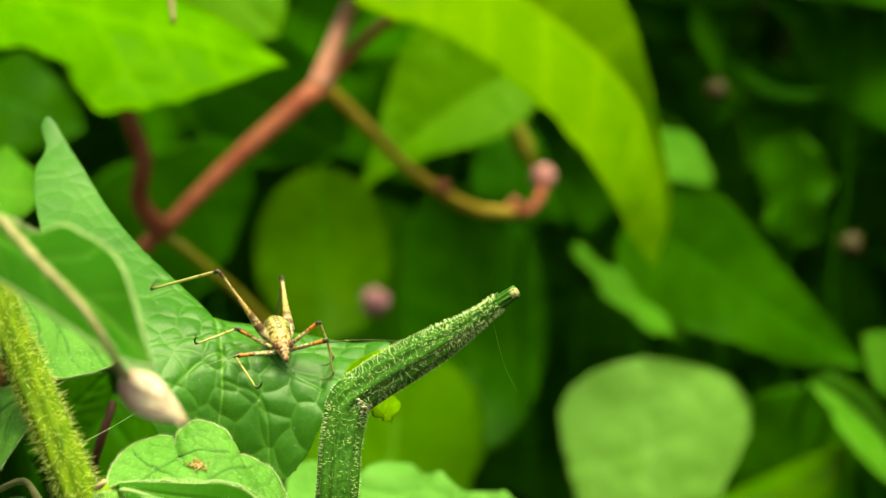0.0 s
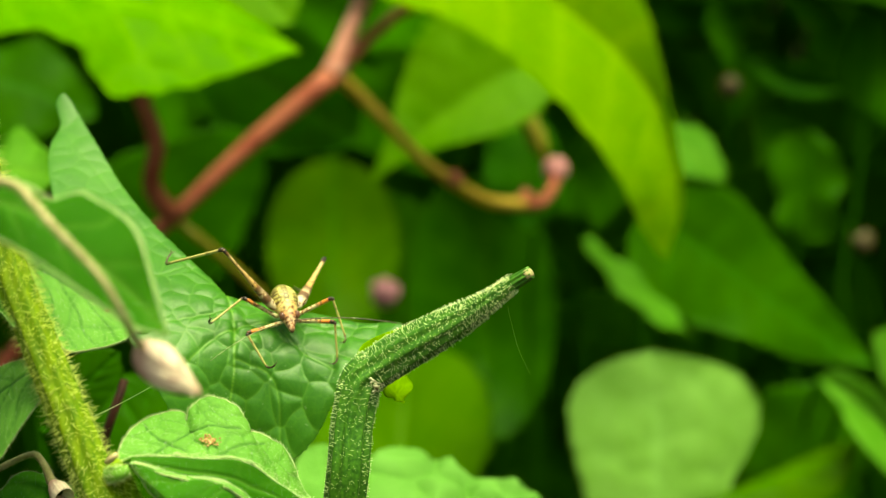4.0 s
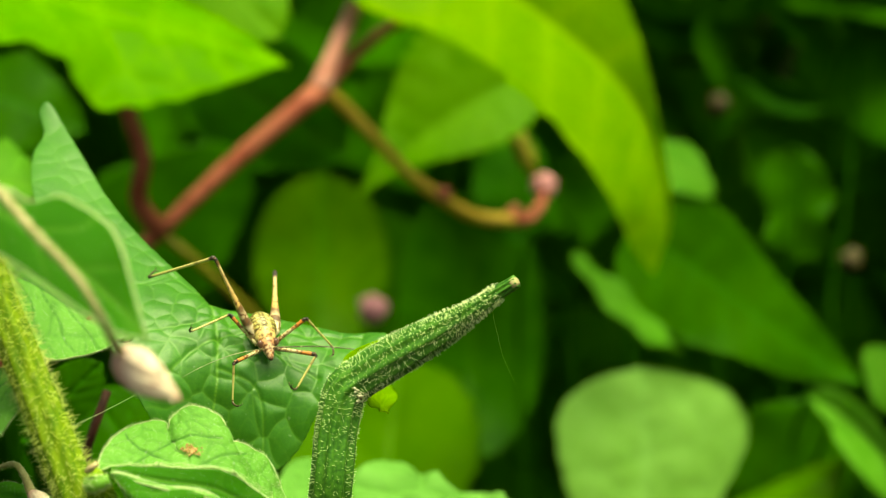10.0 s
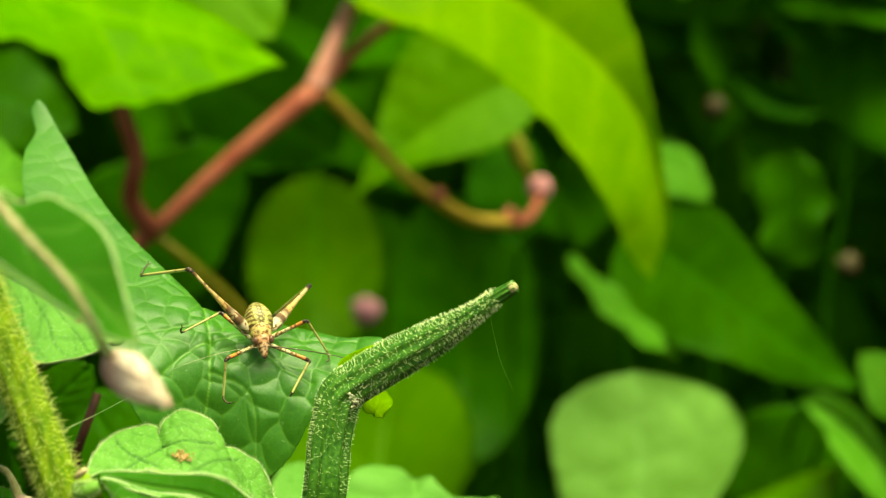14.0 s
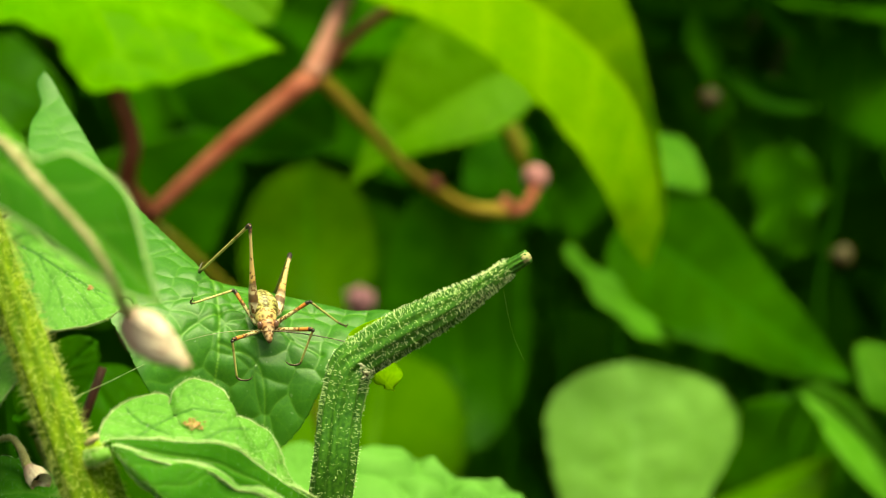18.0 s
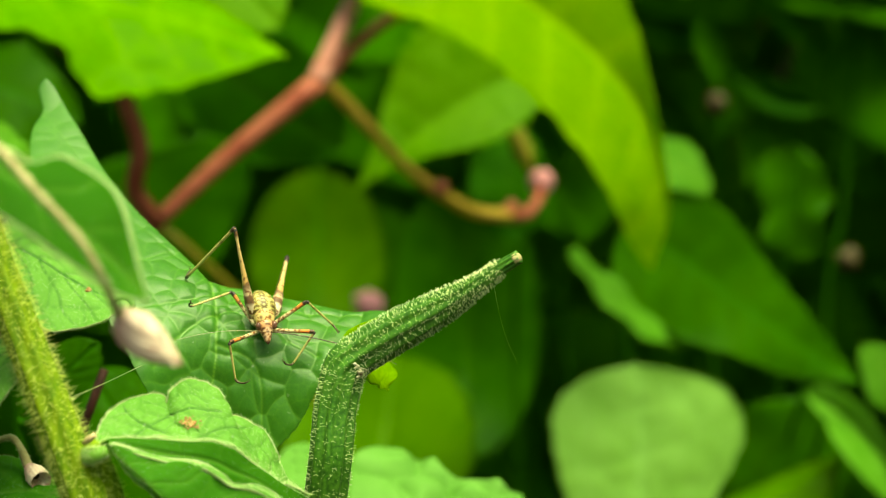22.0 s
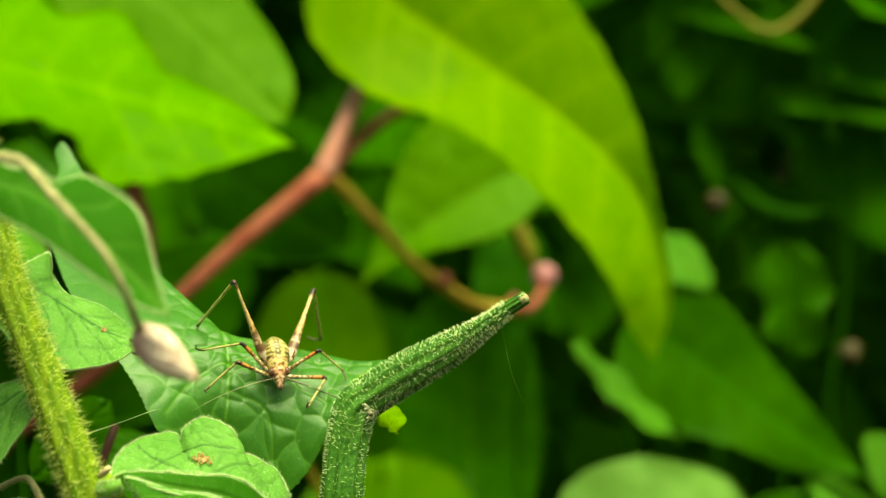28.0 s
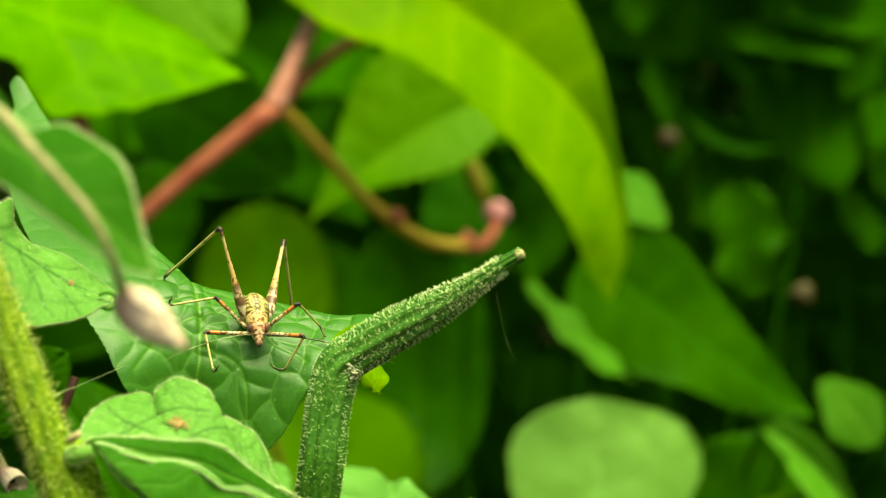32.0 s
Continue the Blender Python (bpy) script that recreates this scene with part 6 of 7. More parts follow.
def motions():
    walk(cricket["body"], [
        (0, pose(-0.03060, 0.30271, 0.52934, -29.3, 4.7, -160.2)),
        (1.5, pose(-0.03056, 0.30286, 0.52951, -29.2, 3.9, -161.1)),
        (3, pose(-0.03171, 0.30417, 0.53162, -27.5, 3.7, -161.2)),
        (5.5, pose(-0.03179, 0.30118, 0.52906, -38.4, 3.4, -161.6)),
        (7, pose(-0.03238, 0.30112, 0.52849, -33.4, 3.7, -161.2)),
        (8, pose(-0.03235, 0.30136, 0.52839, -30.4, 3.5, -161.5)),
        (9, pose(-0.03259, 0.30101, 0.52814, -31.3, 4.8, -160.0)),
        (11, pose(-0.03252, 0.30081, 0.52804, -32.8, 4.0, -161.0)),
        (12, pose(-0.03255, 0.30139, 0.52947, -36.9, 1.9, -163.2)),
        (13, pose(-0.03279, 0.30220, 0.53071, -36.9, 2.7, -162.3)),
        (14.5, pose(-0.03194, 0.30000, 0.52889, -47.6, 3.0, -162.1)),
        (16.5, pose(-0.03263, 0.29924, 0.52707, -40.7, 1.3, -163.9)),
        (17, pose(-0.03254, 0.29933, 0.52719, -40.9, 1.3, -163.8)),
        (17.5, pose(-0.03238, 0.29950, 0.52736, -40.9, 0.4, -164.8)),
        (18, pose(-0.03283, 0.29961, 0.52733, -38.4, 2.2, -162.9)),
        (18.5, pose(-0.03260, 0.29965, 0.52752, -40.0, 1.9, -163.2)),
        (20, pose(-0.03247, 0.29956, 0.52740, -40.4, 2.8, -162.2)),
        (24.5, pose(-0.03265, 0.29963, 0.52765, -40.8, 3.0, -162.0)),
        (26.5, pose(-0.03264, 0.30010, 0.52931, -47.3, 4.2, -160.7)),
        (27, pose(-0.03241, 0.29902, 0.52870, -53.8, 4.9, -159.9)),
        (27.5, pose(-0.03226, 0.29907, 0.52810, -50.0, 2.0, -163.1)),
        (28, pose(-0.03209, 0.29947, 0.52754, -43.2, 1.4, -163.7)),
        (29, pose(-0.03110, 0.29967, 0.52694, -40.4, 1.4, -163.7)),
        (30, pose(-0.03127, 0.30003, 0.52707, -37.4, 0.6, -164.6)),
        (31, pose(-0.03174, 0.29983, 0.52704, -37.7, 2.0, -163.1)),
        (32, pose(-0.03144, 0.29995, 0.52716, -38.2, 0.1, -165.1)),
    ])
    walk(cricket["hindl_femur"], [
        (0, pose(0.00200, -0.00040, -0.00020, 112.1, 31.5, 0.0)),
        (1.5, pose(0.00200, -0.00040, -0.00020, 109.9, 32.9, 0.0)),
        (3, pose(0.00200, -0.00040, -0.00020, 99.2, 34.5, 0.0)),
        (5.5, pose(0.00200, -0.00040, -0.00020, 110.3, 38.2, 0.0)),
        (7, pose(0.00200, -0.00040, -0.00020, 115.1, 26.5, 0.0)),
        (8, pose(0.00200, -0.00040, -0.00020, 115.0, 24.9, 0.0)),
        (9, pose(0.00200, -0.00040, -0.00020, 116.8, 23.6, 0.0)),
        (11, pose(0.00200, -0.00040, -0.00020, 119.7, 24.3, 0.0)),
        (12, pose(0.00200, -0.00040, -0.00020, 113.1, 32.9, 0.0)),
        (13, pose(0.00200, -0.00040, -0.00020, 105.4, 37.9, 0.0)),
        (14.5, pose(0.00200, -0.00040, -0.00020, 117.5, 44.9, -0.0)),
        (16.5, pose(0.00200, -0.00040, -0.00020, 112.7, 10.0, -0.0)),
        (17, pose(0.00200, -0.00040, -0.00020, 115.8, 10.5, -0.0)),
        (17.5, pose(0.00200, -0.00040, -0.00020, 114.6, 4.7, -0.0)),
        (18, pose(0.00200, -0.00040, -0.00020, 126.1, 1.9, 0.0)),
        (18.5, pose(0.00200, -0.00040, -0.00020, 130.8, 11.0, 0.0)),
        (20, pose(0.00200, -0.00040, -0.00020, 130.0, 11.2, 0.0)),
        (24.5, pose(0.00200, -0.00040, -0.00020, 131.6, 11.2, -0.0)),
        (26.5, pose(0.00200, -0.00040, -0.00020, 119.4, 36.3, 0.0)),
        (27, pose(0.00200, -0.00040, -0.00020, 132.1, 36.5, 0.0)),
        (27.5, pose(0.00200, -0.00040, -0.00020, 129.5, 32.3, -0.0)),
        (28, pose(0.00200, -0.00040, -0.00020, 124.8, 25.6, 0.0)),
        (29, pose(0.00200, -0.00040, -0.00020, 122.6, 20.2, -0.0)),
        (30, pose(0.00200, -0.00040, -0.00020, 122.8, 19.7, 0.0)),
        (31, pose(0.00200, -0.00040, -0.00020, 126.6, 14.5, 0.0)),
        (32, pose(0.00200, -0.00040, -0.00020, 125.1, 19.9, 0.0)),
    ])
    walk(cricket["hindl_tibia"], [
        (0, pose(0.00000, 0.01700, 0.00000, 32.1, -0.1, -86.4)),
        (1.5, pose(0.00000, 0.01700, 0.00000, 31.9, -0.1, -87.1)),
        (3, pose(0.00000, 0.01700, 0.00000, 34.5, -0.1, -99.7)),
        (5.5, pose(0.00000, 0.01700, 0.00000, 39.5, -0.1, -94.7)),
        (7, pose(0.00000, 0.01700, 0.00000, 37.1, -0.1, -96.3)),
        (8, pose(0.00000, 0.01700, 0.00000, 34.2, -0.1, -95.0)),
        (9, pose(0.00000, 0.01700, 0.00000, 37.6, -0.1, -94.0)),
        (11, pose(0.00000, 0.01700, 0.00000, 33.8, -0.1, -93.3)),
        (12, pose(0.00000, 0.01700, 0.00000, 32.5, -0.1, -97.6)),
        (13, pose(0.00000, 0.01700, 0.00000, 35.0, -0.1, -102.3)),
        (14.5, pose(0.00000, 0.01700, 0.00000, 34.2, -0.1, -91.5)),
        (16.5, pose(0.00000, 0.01700, 0.00000, 57.0, -0.0, -130.6)),
        (17, pose(0.00000, 0.01700, 0.00000, 41.5, -0.0, -141.9)),
        (17.5, pose(0.00000, 0.01700, 0.00000, 53.6, -0.0, -130.1)),
        (18, pose(0.00000, 0.01700, 0.00000, 38.8, -0.0, -142.6)),
        (18.5, pose(0.00000, 0.01700, 0.00000, 33.7, -0.0, -132.2)),
        (20, pose(0.00000, 0.01700, 0.00000, 35.3, -0.0, -131.7)),
        (24.5, pose(0.00000, 0.01700, 0.00000, 34.7, -0.0, -131.8)),
        (26.5, pose(0.00000, 0.01700, 0.00000, 30.4, -0.0, -131.8)),
        (27, pose(0.00000, 0.01700, 0.00000, 29.7, -0.0, -127.2)),
        (27.5, pose(0.00000, 0.01700, 0.00000, 29.0, -0.0, -126.3)),
        (28, pose(0.00000, 0.01700, 0.00000, 32.4, -0.0, -126.7)),
        (29, pose(0.00000, 0.01700, 0.00000, 34.1, -0.0, -126.5)),
        (30, pose(0.00000, 0.01700, 0.00000, 30.4, -0.0, -124.2)),
        (31, pose(0.00000, 0.01700, 0.00000, 33.1, -0.0, -126.9)),
        (32, pose(0.00000, 0.01700, 0.00000, 29.2, -0.0, -122.4)),
    ])
    walk(cricket["hindr_femur"], [
        (0, pose(-0.00200, -0.00040, -0.00020, 169.7, -79.1, 0.0)),
        (1.5, pose(-0.00200, -0.00040, -0.00020, 171.2, -79.6, 0.0)),
        (3, pose(-0.00200, -0.00040, -0.00020, 151.2, -86.3, 0.0)),
        (5.5, pose(-0.00200, -0.00040, -0.00020, -32.0, -69.7, -180.0)),
        (7, pose(-0.00200, -0.00040, -0.00020, -16.3, -89.7, 180.0)),
        (8, pose(-0.00200, -0.00040, -0.00020, 167.3, -71.0, -0.0)),
        (9, pose(-0.00200, -0.00040, -0.00020, 164.7, -81.9, -0.0)),
        (11, pose(-0.00200, -0.00040, -0.00020, 166.5, -87.6, -0.0)),
        (12, pose(-0.00200, -0.00040, -0.00020, -27.8, -83.8, -180.0)),
        (13, pose(-0.00200, -0.00040, -0.00020, -39.9, -76.2, 180.0)),
        (14.5, pose(-0.00200, -0.00040, -0.00020, -42.8, -58.6, 180.0)),
        (16.5, pose(-0.00200, -0.00040, -0.00020, -18.5, -67.6, -180.0)),
        (17, pose(-0.00200, -0.00040, -0.00020, -18.2, -63.8, 180.0)),
        (17.5, pose(-0.00200, -0.00040, -0.00020, -16.9, -64.9, 180.0)),
        (18, pose(-0.00200, -0.00040, -0.00020, -20.5, -74.6, 180.0)),
        (18.5, pose(-0.00200, -0.00040, -0.00020, -19.9, -72.0, 180.0)),
        (20, pose(-0.00200, -0.00040, -0.00020, -21.4, -68.1, 180.0)),
        (24.5, pose(-0.00200, -0.00040, -0.00020, -22.9, -65.1, -180.0)),
        (26.5, pose(-0.00200, -0.00040, -0.00020, -48.0, -65.1, 180.0)),
        (27, pose(-0.00200, -0.00040, -0.00020, -46.6, -58.5, 180.0)),
        (27.5, pose(-0.00200, -0.00040, -0.00020, -33.7, -71.7, 180.0)),
        (28, pose(-0.00200, -0.00040, -0.00020, 153.6, -66.9, 0.0)),
        (29, pose(-0.00200, -0.00040, -0.00020, 158.4, -64.5, 0.0)),
        (30, pose(-0.00200, -0.00040, -0.00020, 156.8, -49.2, -0.0)),
        (31, pose(-0.00200, -0.00040, -0.00020, 155.0, -57.3, 0.0)),
        (32, pose(-0.00200, -0.00040, -0.00020, 159.1, -51.2, 0.0)),
    ])
    walk(cricket["hindr_tibia"], [
        (0, pose(0.00000, 0.01700, 0.00000, 10.2, 0.1, 75.4)),
        (1.5, pose(0.00000, 0.01700, 0.00000, 9.5, 0.1, 71.0)),
        (3, pose(0.00000, 0.01700, 0.00000, 13.1, 0.1, 65.1)),
        (5.5, pose(0.00000, 0.01700, 0.00000, 0.5, 0.1, 72.4)),
        (7, pose(0.00000, 0.01700, 0.00000, 2.3, 0.1, 77.0)),
        (8, pose(0.00000, 0.01700, 0.00000, 16.8, 0.1, 76.8)),
        (9, pose(0.00000, 0.01700, 0.00000, 6.8, 0.1, 74.1)),
        (11, pose(0.00000, 0.01700, 0.00000, 1.3, 0.1, 73.4)),
        (12, pose(0.00000, 0.01700, 0.00000, 6.8, 0.1, 81.3)),
        (13, pose(0.00000, 0.01700, 0.00000, 10.2, 0.1, 76.8)),
        (14.5, pose(0.00000, 0.01700, 0.00000, -6.3, 0.1, 72.3)),
        (16.5, pose(0.00000, 0.01700, 0.00000, -16.4, 0.1, 72.1)),
        (17, pose(0.00000, 0.01700, 0.00000, -20.3, 0.1, 69.9)),
        (17.5, pose(0.00000, 0.01700, 0.00000, -19.6, 0.1, 70.0)),
        (18, pose(0.00000, 0.01700, 0.00000, -7.8, 0.1, 71.5)),
        (18.5, pose(0.00000, 0.01700, 0.00000, -10.2, 0.1, 70.9)),
        (20, pose(0.00000, 0.01700, 0.00000, -16.0, 0.1, 70.9)),
        (24.5, pose(0.00000, 0.01700, 0.00000, -16.9, 0.1, 72.0)),
        (26.5, pose(0.00000, 0.01700, 0.00000, 1.8, 0.1, 77.3)),
        (27, pose(0.00000, 0.01700, 0.00000, -10.5, 0.1, 69.6)),
        (27.5, pose(0.00000, 0.01700, 0.00000, -6.1, 0.1, 80.9)),
        (28, pose(0.00000, 0.01700, 0.00000, 9.8, 0.1, 92.5)),
        (29, pose(0.00000, 0.01700, 0.00000, 8.4, 0.1, 102.4)),
        (30, pose(0.00000, 0.01700, 0.00000, 19.5, 0.1, 112.7)),
        (31, pose(0.00000, 0.01700, 0.00000, 13.0, 0.1, 108.2)),
        (32, pose(0.00000, 0.01700, 0.00000, 20.1, 0.1, 109.2)),
    ])
    walk(cricket["midl_femur"], [
        (0, pose(0.00170, 0.00090, -0.00090, 21.6, -0.0, -121.7)),
        (1.5, pose(0.00170, 0.00090, -0.00090, 20.8, -0.0, -119.0)),
        (3, pose(0.00170, 0.00090, -0.00090, 21.5, -0.0, -115.1)),
        (5.5, pose(0.00170, 0.00090, -0.00090, 15.5, -0.0, -136.7)),
        (7, pose(0.00170, 0.00090, -0.00090, 23.1, 0.0, -140.0)),
        (8, pose(0.00170, 0.00090, -0.00090, 26.7, 0.0, -136.9)),
        (9, pose(0.00170, 0.00090, -0.00090, 25.5, -0.0, -144.8)),
        (11, pose(0.00170, 0.00090, -0.00090, 24.2, -0.0, -145.5)),
        (12, pose(0.00170, 0.00090, -0.00090, 19.9, -0.0, -135.0)),
        (13, pose(0.00170, 0.00090, -0.00090, 17.9, -0.0, -127.1)),
        (14.5, pose(0.00170, 0.00090, -0.00090, 4.2, -0.0, -144.5)),
        (16.5, pose(0.00170, 0.00090, -0.00090, 40.9, -0.0, -137.7)),
        (17, pose(0.00170, 0.00090, -0.00090, 15.3, 0.0, -152.9)),
        (17.5, pose(0.00170, 0.00090, -0.00090, 14.4, -0.0, -149.9)),
        (18, pose(0.00170, 0.00090, -0.00090, 20.5, 0.0, -152.5)),
        (18.5, pose(0.00170, 0.00090, -0.00090, 15.5, -0.0, -152.1)),
        (20, pose(0.00170, 0.00090, -0.00090, 18.1, 0.0, -152.4)),
        (24.5, pose(0.00170, 0.00090, -0.00090, 17.6, 0.0, -152.4)),
        (26.5, pose(0.00170, 0.00090, -0.00090, 4.4, 0.0, -148.8)),
        (27, pose(0.00170, 0.00090, -0.00090, 31.4, -0.0, -131.4)),
        (27.5, pose(0.00170, 0.00090, -0.00090, 36.1, -0.0, -126.4)),
        (28, pose(0.00170, 0.00090, -0.00090, 39.7, -0.0, -121.9)),
        (29, pose(0.00170, 0.00090, -0.00090, 14.5, 0.0, -143.8)),
        (30, pose(0.00170, 0.00090, -0.00090, 19.9, -0.0, -134.1)),
        (31, pose(0.00170, 0.00090, -0.00090, 18.0, 0.0, -144.0)),
        (32, pose(0.00170, 0.00090, -0.00090, 18.1, 0.0, -135.4)),
    ])
    walk(cricket["midl_tibia"], [
        (0, pose(0.00000, 0.00760, 0.00000, -22.0, 0.0, 45.6)),
        (1.5, pose(0.00000, 0.00760, 0.00000, -21.9, 0.0, 43.5)),
        (3, pose(0.00000, 0.00760, 0.00000, -27.3, 0.0, 59.0)),
        (5.5, pose(0.00000, 0.00760, 0.00000, -13.0, 0.1, 68.8)),
        (7, pose(0.00000, 0.00760, 0.00000, -16.8, 0.1, 70.2)),
        (8, pose(0.00000, 0.00760, 0.00000, -20.5, 0.1, 67.8)),
        (9, pose(0.00000, 0.00760, 0.00000, -15.7, 0.1, 72.9)),
        (11, pose(0.00000, 0.00760, 0.00000, -14.7, 0.1, 75.3)),
        (12, pose(0.00000, 0.00760, 0.00000, -17.4, 0.1, 75.3)),
        (13, pose(0.00000, 0.00760, 0.00000, -19.4, 0.1, 72.3)),
        (14.5, pose(0.00000, 0.00760, 0.00000, -4.4, 0.1, 73.7)),
        (16.5, pose(0.00000, 0.00760, 0.00000, -49.3, 0.1, 74.4)),
        (17, pose(0.00000, 0.00760, 0.00000, -7.8, 0.1, 79.9)),
        (17.5, pose(0.00000, 0.00760, 0.00000, -7.4, 0.1, 79.3)),
        (18, pose(0.00000, 0.00760, 0.00000, -11.7, 0.1, 78.4)),
        (18.5, pose(0.00000, 0.00760, 0.00000, -7.6, 0.1, 79.9)),
        (20, pose(0.00000, 0.00760, 0.00000, -11.5, 0.1, 78.0)),
        (24.5, pose(0.00000, 0.00760, 0.00000, -11.4, 0.1, 78.8)),
        (26.5, pose(0.00000, 0.00760, 0.00000, -4.6, 0.1, 79.9)),
        (27, pose(0.00000, 0.00760, 0.00000, -59.0, 0.1, 64.4)),
        (27.5, pose(0.00000, 0.00760, 0.00000, -62.4, 0.0, 60.1)),
        (28, pose(0.00000, 0.00760, 0.00000, -64.9, 0.0, 37.5)),
        (29, pose(0.00000, 0.00760, 0.00000, -9.2, 0.1, 61.9)),
        (30, pose(0.00000, 0.00760, 0.00000, -17.2, 0.0, 53.0)),
        (31, pose(0.00000, 0.00760, 0.00000, -11.3, 0.1, 65.3)),
        (32, pose(0.00000, 0.00760, 0.00000, -14.7, 0.0, 56.1)),
    ])
    walk(cricket["midr_femur"], [
        (0, pose(-0.00170, 0.00090, -0.00090, 45.3, -0.0, 82.6)),
        (1.5, pose(-0.00170, 0.00090, -0.00090, 46.8, -0.0, 82.7)),
        (3, pose(-0.00170, 0.00090, -0.00090, 23.5, -0.0, 85.4)),
        (5.5, pose(-0.00170, 0.00090, -0.00090, 41.5, -0.0, 92.5)),
        (7, pose(-0.00170, 0.00090, -0.00090, 41.9, -0.0, 89.0)),
        (8, pose(-0.00170, 0.00090, -0.00090, 43.2, -0.0, 90.5)),
        (9, pose(-0.00170, 0.00090, -0.00090, 41.6, 0.0, 90.9)),
        (11, pose(-0.00170, 0.00090, -0.00090, 39.9, -0.0, 95.8)),
        (12, pose(-0.00170, 0.00090, -0.00090, 31.4, -0.0, 100.1)),
        (13, pose(-0.00170, 0.00090, -0.00090, 25.3, -0.0, 91.0)),
        (14.5, pose(-0.00170, 0.00090, -0.00090, 35.8, -0.0, 96.3)),
        (16.5, pose(-0.00170, 0.00090, -0.00090, 39.0, -0.0, 103.2)),
        (17, pose(-0.00170, 0.00090, -0.00090, 39.0, 0.0, 104.0)),
        (17.5, pose(-0.00170, 0.00090, -0.00090, 38.9, 0.0, 105.5)),
        (18, pose(-0.00170, 0.00090, -0.00090, 37.7, -0.0, 98.2)),
        (18.5, pose(-0.00170, 0.00090, -0.00090, 38.2, 0.0, 101.0)),
        (20, pose(-0.00170, 0.00090, -0.00090, 37.0, -0.0, 100.6)),
        (24.5, pose(-0.00170, 0.00090, -0.00090, 38.4, -0.0, 97.6)),
        (26.5, pose(-0.00170, 0.00090, -0.00090, 36.3, -0.0, 88.8)),
        (27, pose(-0.00170, 0.00090, -0.00090, 36.7, -0.0, 91.6)),
        (27.5, pose(-0.00170, 0.00090, -0.00090, 37.8, 0.0, 96.7)),
        (28, pose(-0.00170, 0.00090, -0.00090, 41.3, -0.0, 96.5)),
        (29, pose(-0.00170, 0.00090, -0.00090, 46.8, -0.0, 96.6)),
        (30, pose(-0.00170, 0.00090, -0.00090, 47.3, -0.0, 97.0)),
        (31, pose(-0.00170, 0.00090, -0.00090, 46.1, -0.0, 94.1)),
        (32, pose(-0.00170, 0.00090, -0.00090, 48.0, 0.0, 97.0)),
    ])
    walk(cricket["midr_tibia"], [
        (0, pose(0.00000, 0.00760, 0.00000, -59.3, -0.0, -140.1)),
        (1.5, pose(0.00000, 0.00760, 0.00000, -55.3, -0.0, -144.7)),
        (3, pose(0.00000, 0.00760, 0.00000, -48.9, -0.1, -100.4)),
        (5.5, pose(0.00000, 0.00760, 0.00000, -66.6, -0.1, -115.3)),
        (7, pose(0.00000, 0.00760, 0.00000, -74.5, -0.1, -110.2)),
        (8, pose(0.00000, 0.00760, 0.00000, -73.5, -0.1, -113.4)),
        (9, pose(0.00000, 0.00760, 0.00000, -72.4, -0.1, -103.3)),
        (11, pose(0.00000, 0.00760, 0.00000, -67.5, -0.1, -96.8)),
        (12, pose(0.00000, 0.00760, 0.00000, -54.5, -0.1, -89.3)),
        (13, pose(0.00000, 0.00760, 0.00000, -51.6, -0.1, -82.6)),
        (14.5, pose(0.00000, 0.00760, 0.00000, -65.4, -0.1, -93.7)),
        (16.5, pose(0.00000, 0.00760, 0.00000, -72.7, -0.1, -79.4)),
        (17, pose(0.00000, 0.00760, 0.00000, -71.3, -0.1, -82.8)),
        (17.5, pose(0.00000, 0.00760, 0.00000, -71.3, -0.1, -81.9)),
        (18, pose(0.00000, 0.00760, 0.00000, -74.7, -0.0, -57.2)),
        (18.5, pose(0.00000, 0.00760, 0.00000, -71.7, -0.1, -77.6)),
        (20, pose(0.00000, 0.00760, 0.00000, -68.6, -0.1, -78.3)),
        (24.5, pose(0.00000, 0.00760, 0.00000, -73.0, -0.1, -80.9)),
        (26.5, pose(0.00000, 0.00760, 0.00000, -71.5, -0.1, -88.6)),
        (27, pose(0.00000, 0.00760, 0.00000, -73.0, -0.1, -91.6)),
        (27.5, pose(0.00000, 0.00760, 0.00000, -78.9, 0.0, -90.0)),
        (28, pose(0.00000, 0.00760, 0.00000, -82.9, -1.1, -90.0)),
        (29, pose(0.00000, 0.00760, 0.00000, -87.1, -7.9, -90.0)),
        (30, pose(0.00000, 0.00760, 0.00000, -85.9, -7.5, -90.0)),
        (31, pose(0.00000, 0.00760, 0.00000, -86.9, -5.6, -90.0)),
        (32, pose(0.00000, 0.00760, 0.00000, -86.1, -9.8, -90.0)),
    ])
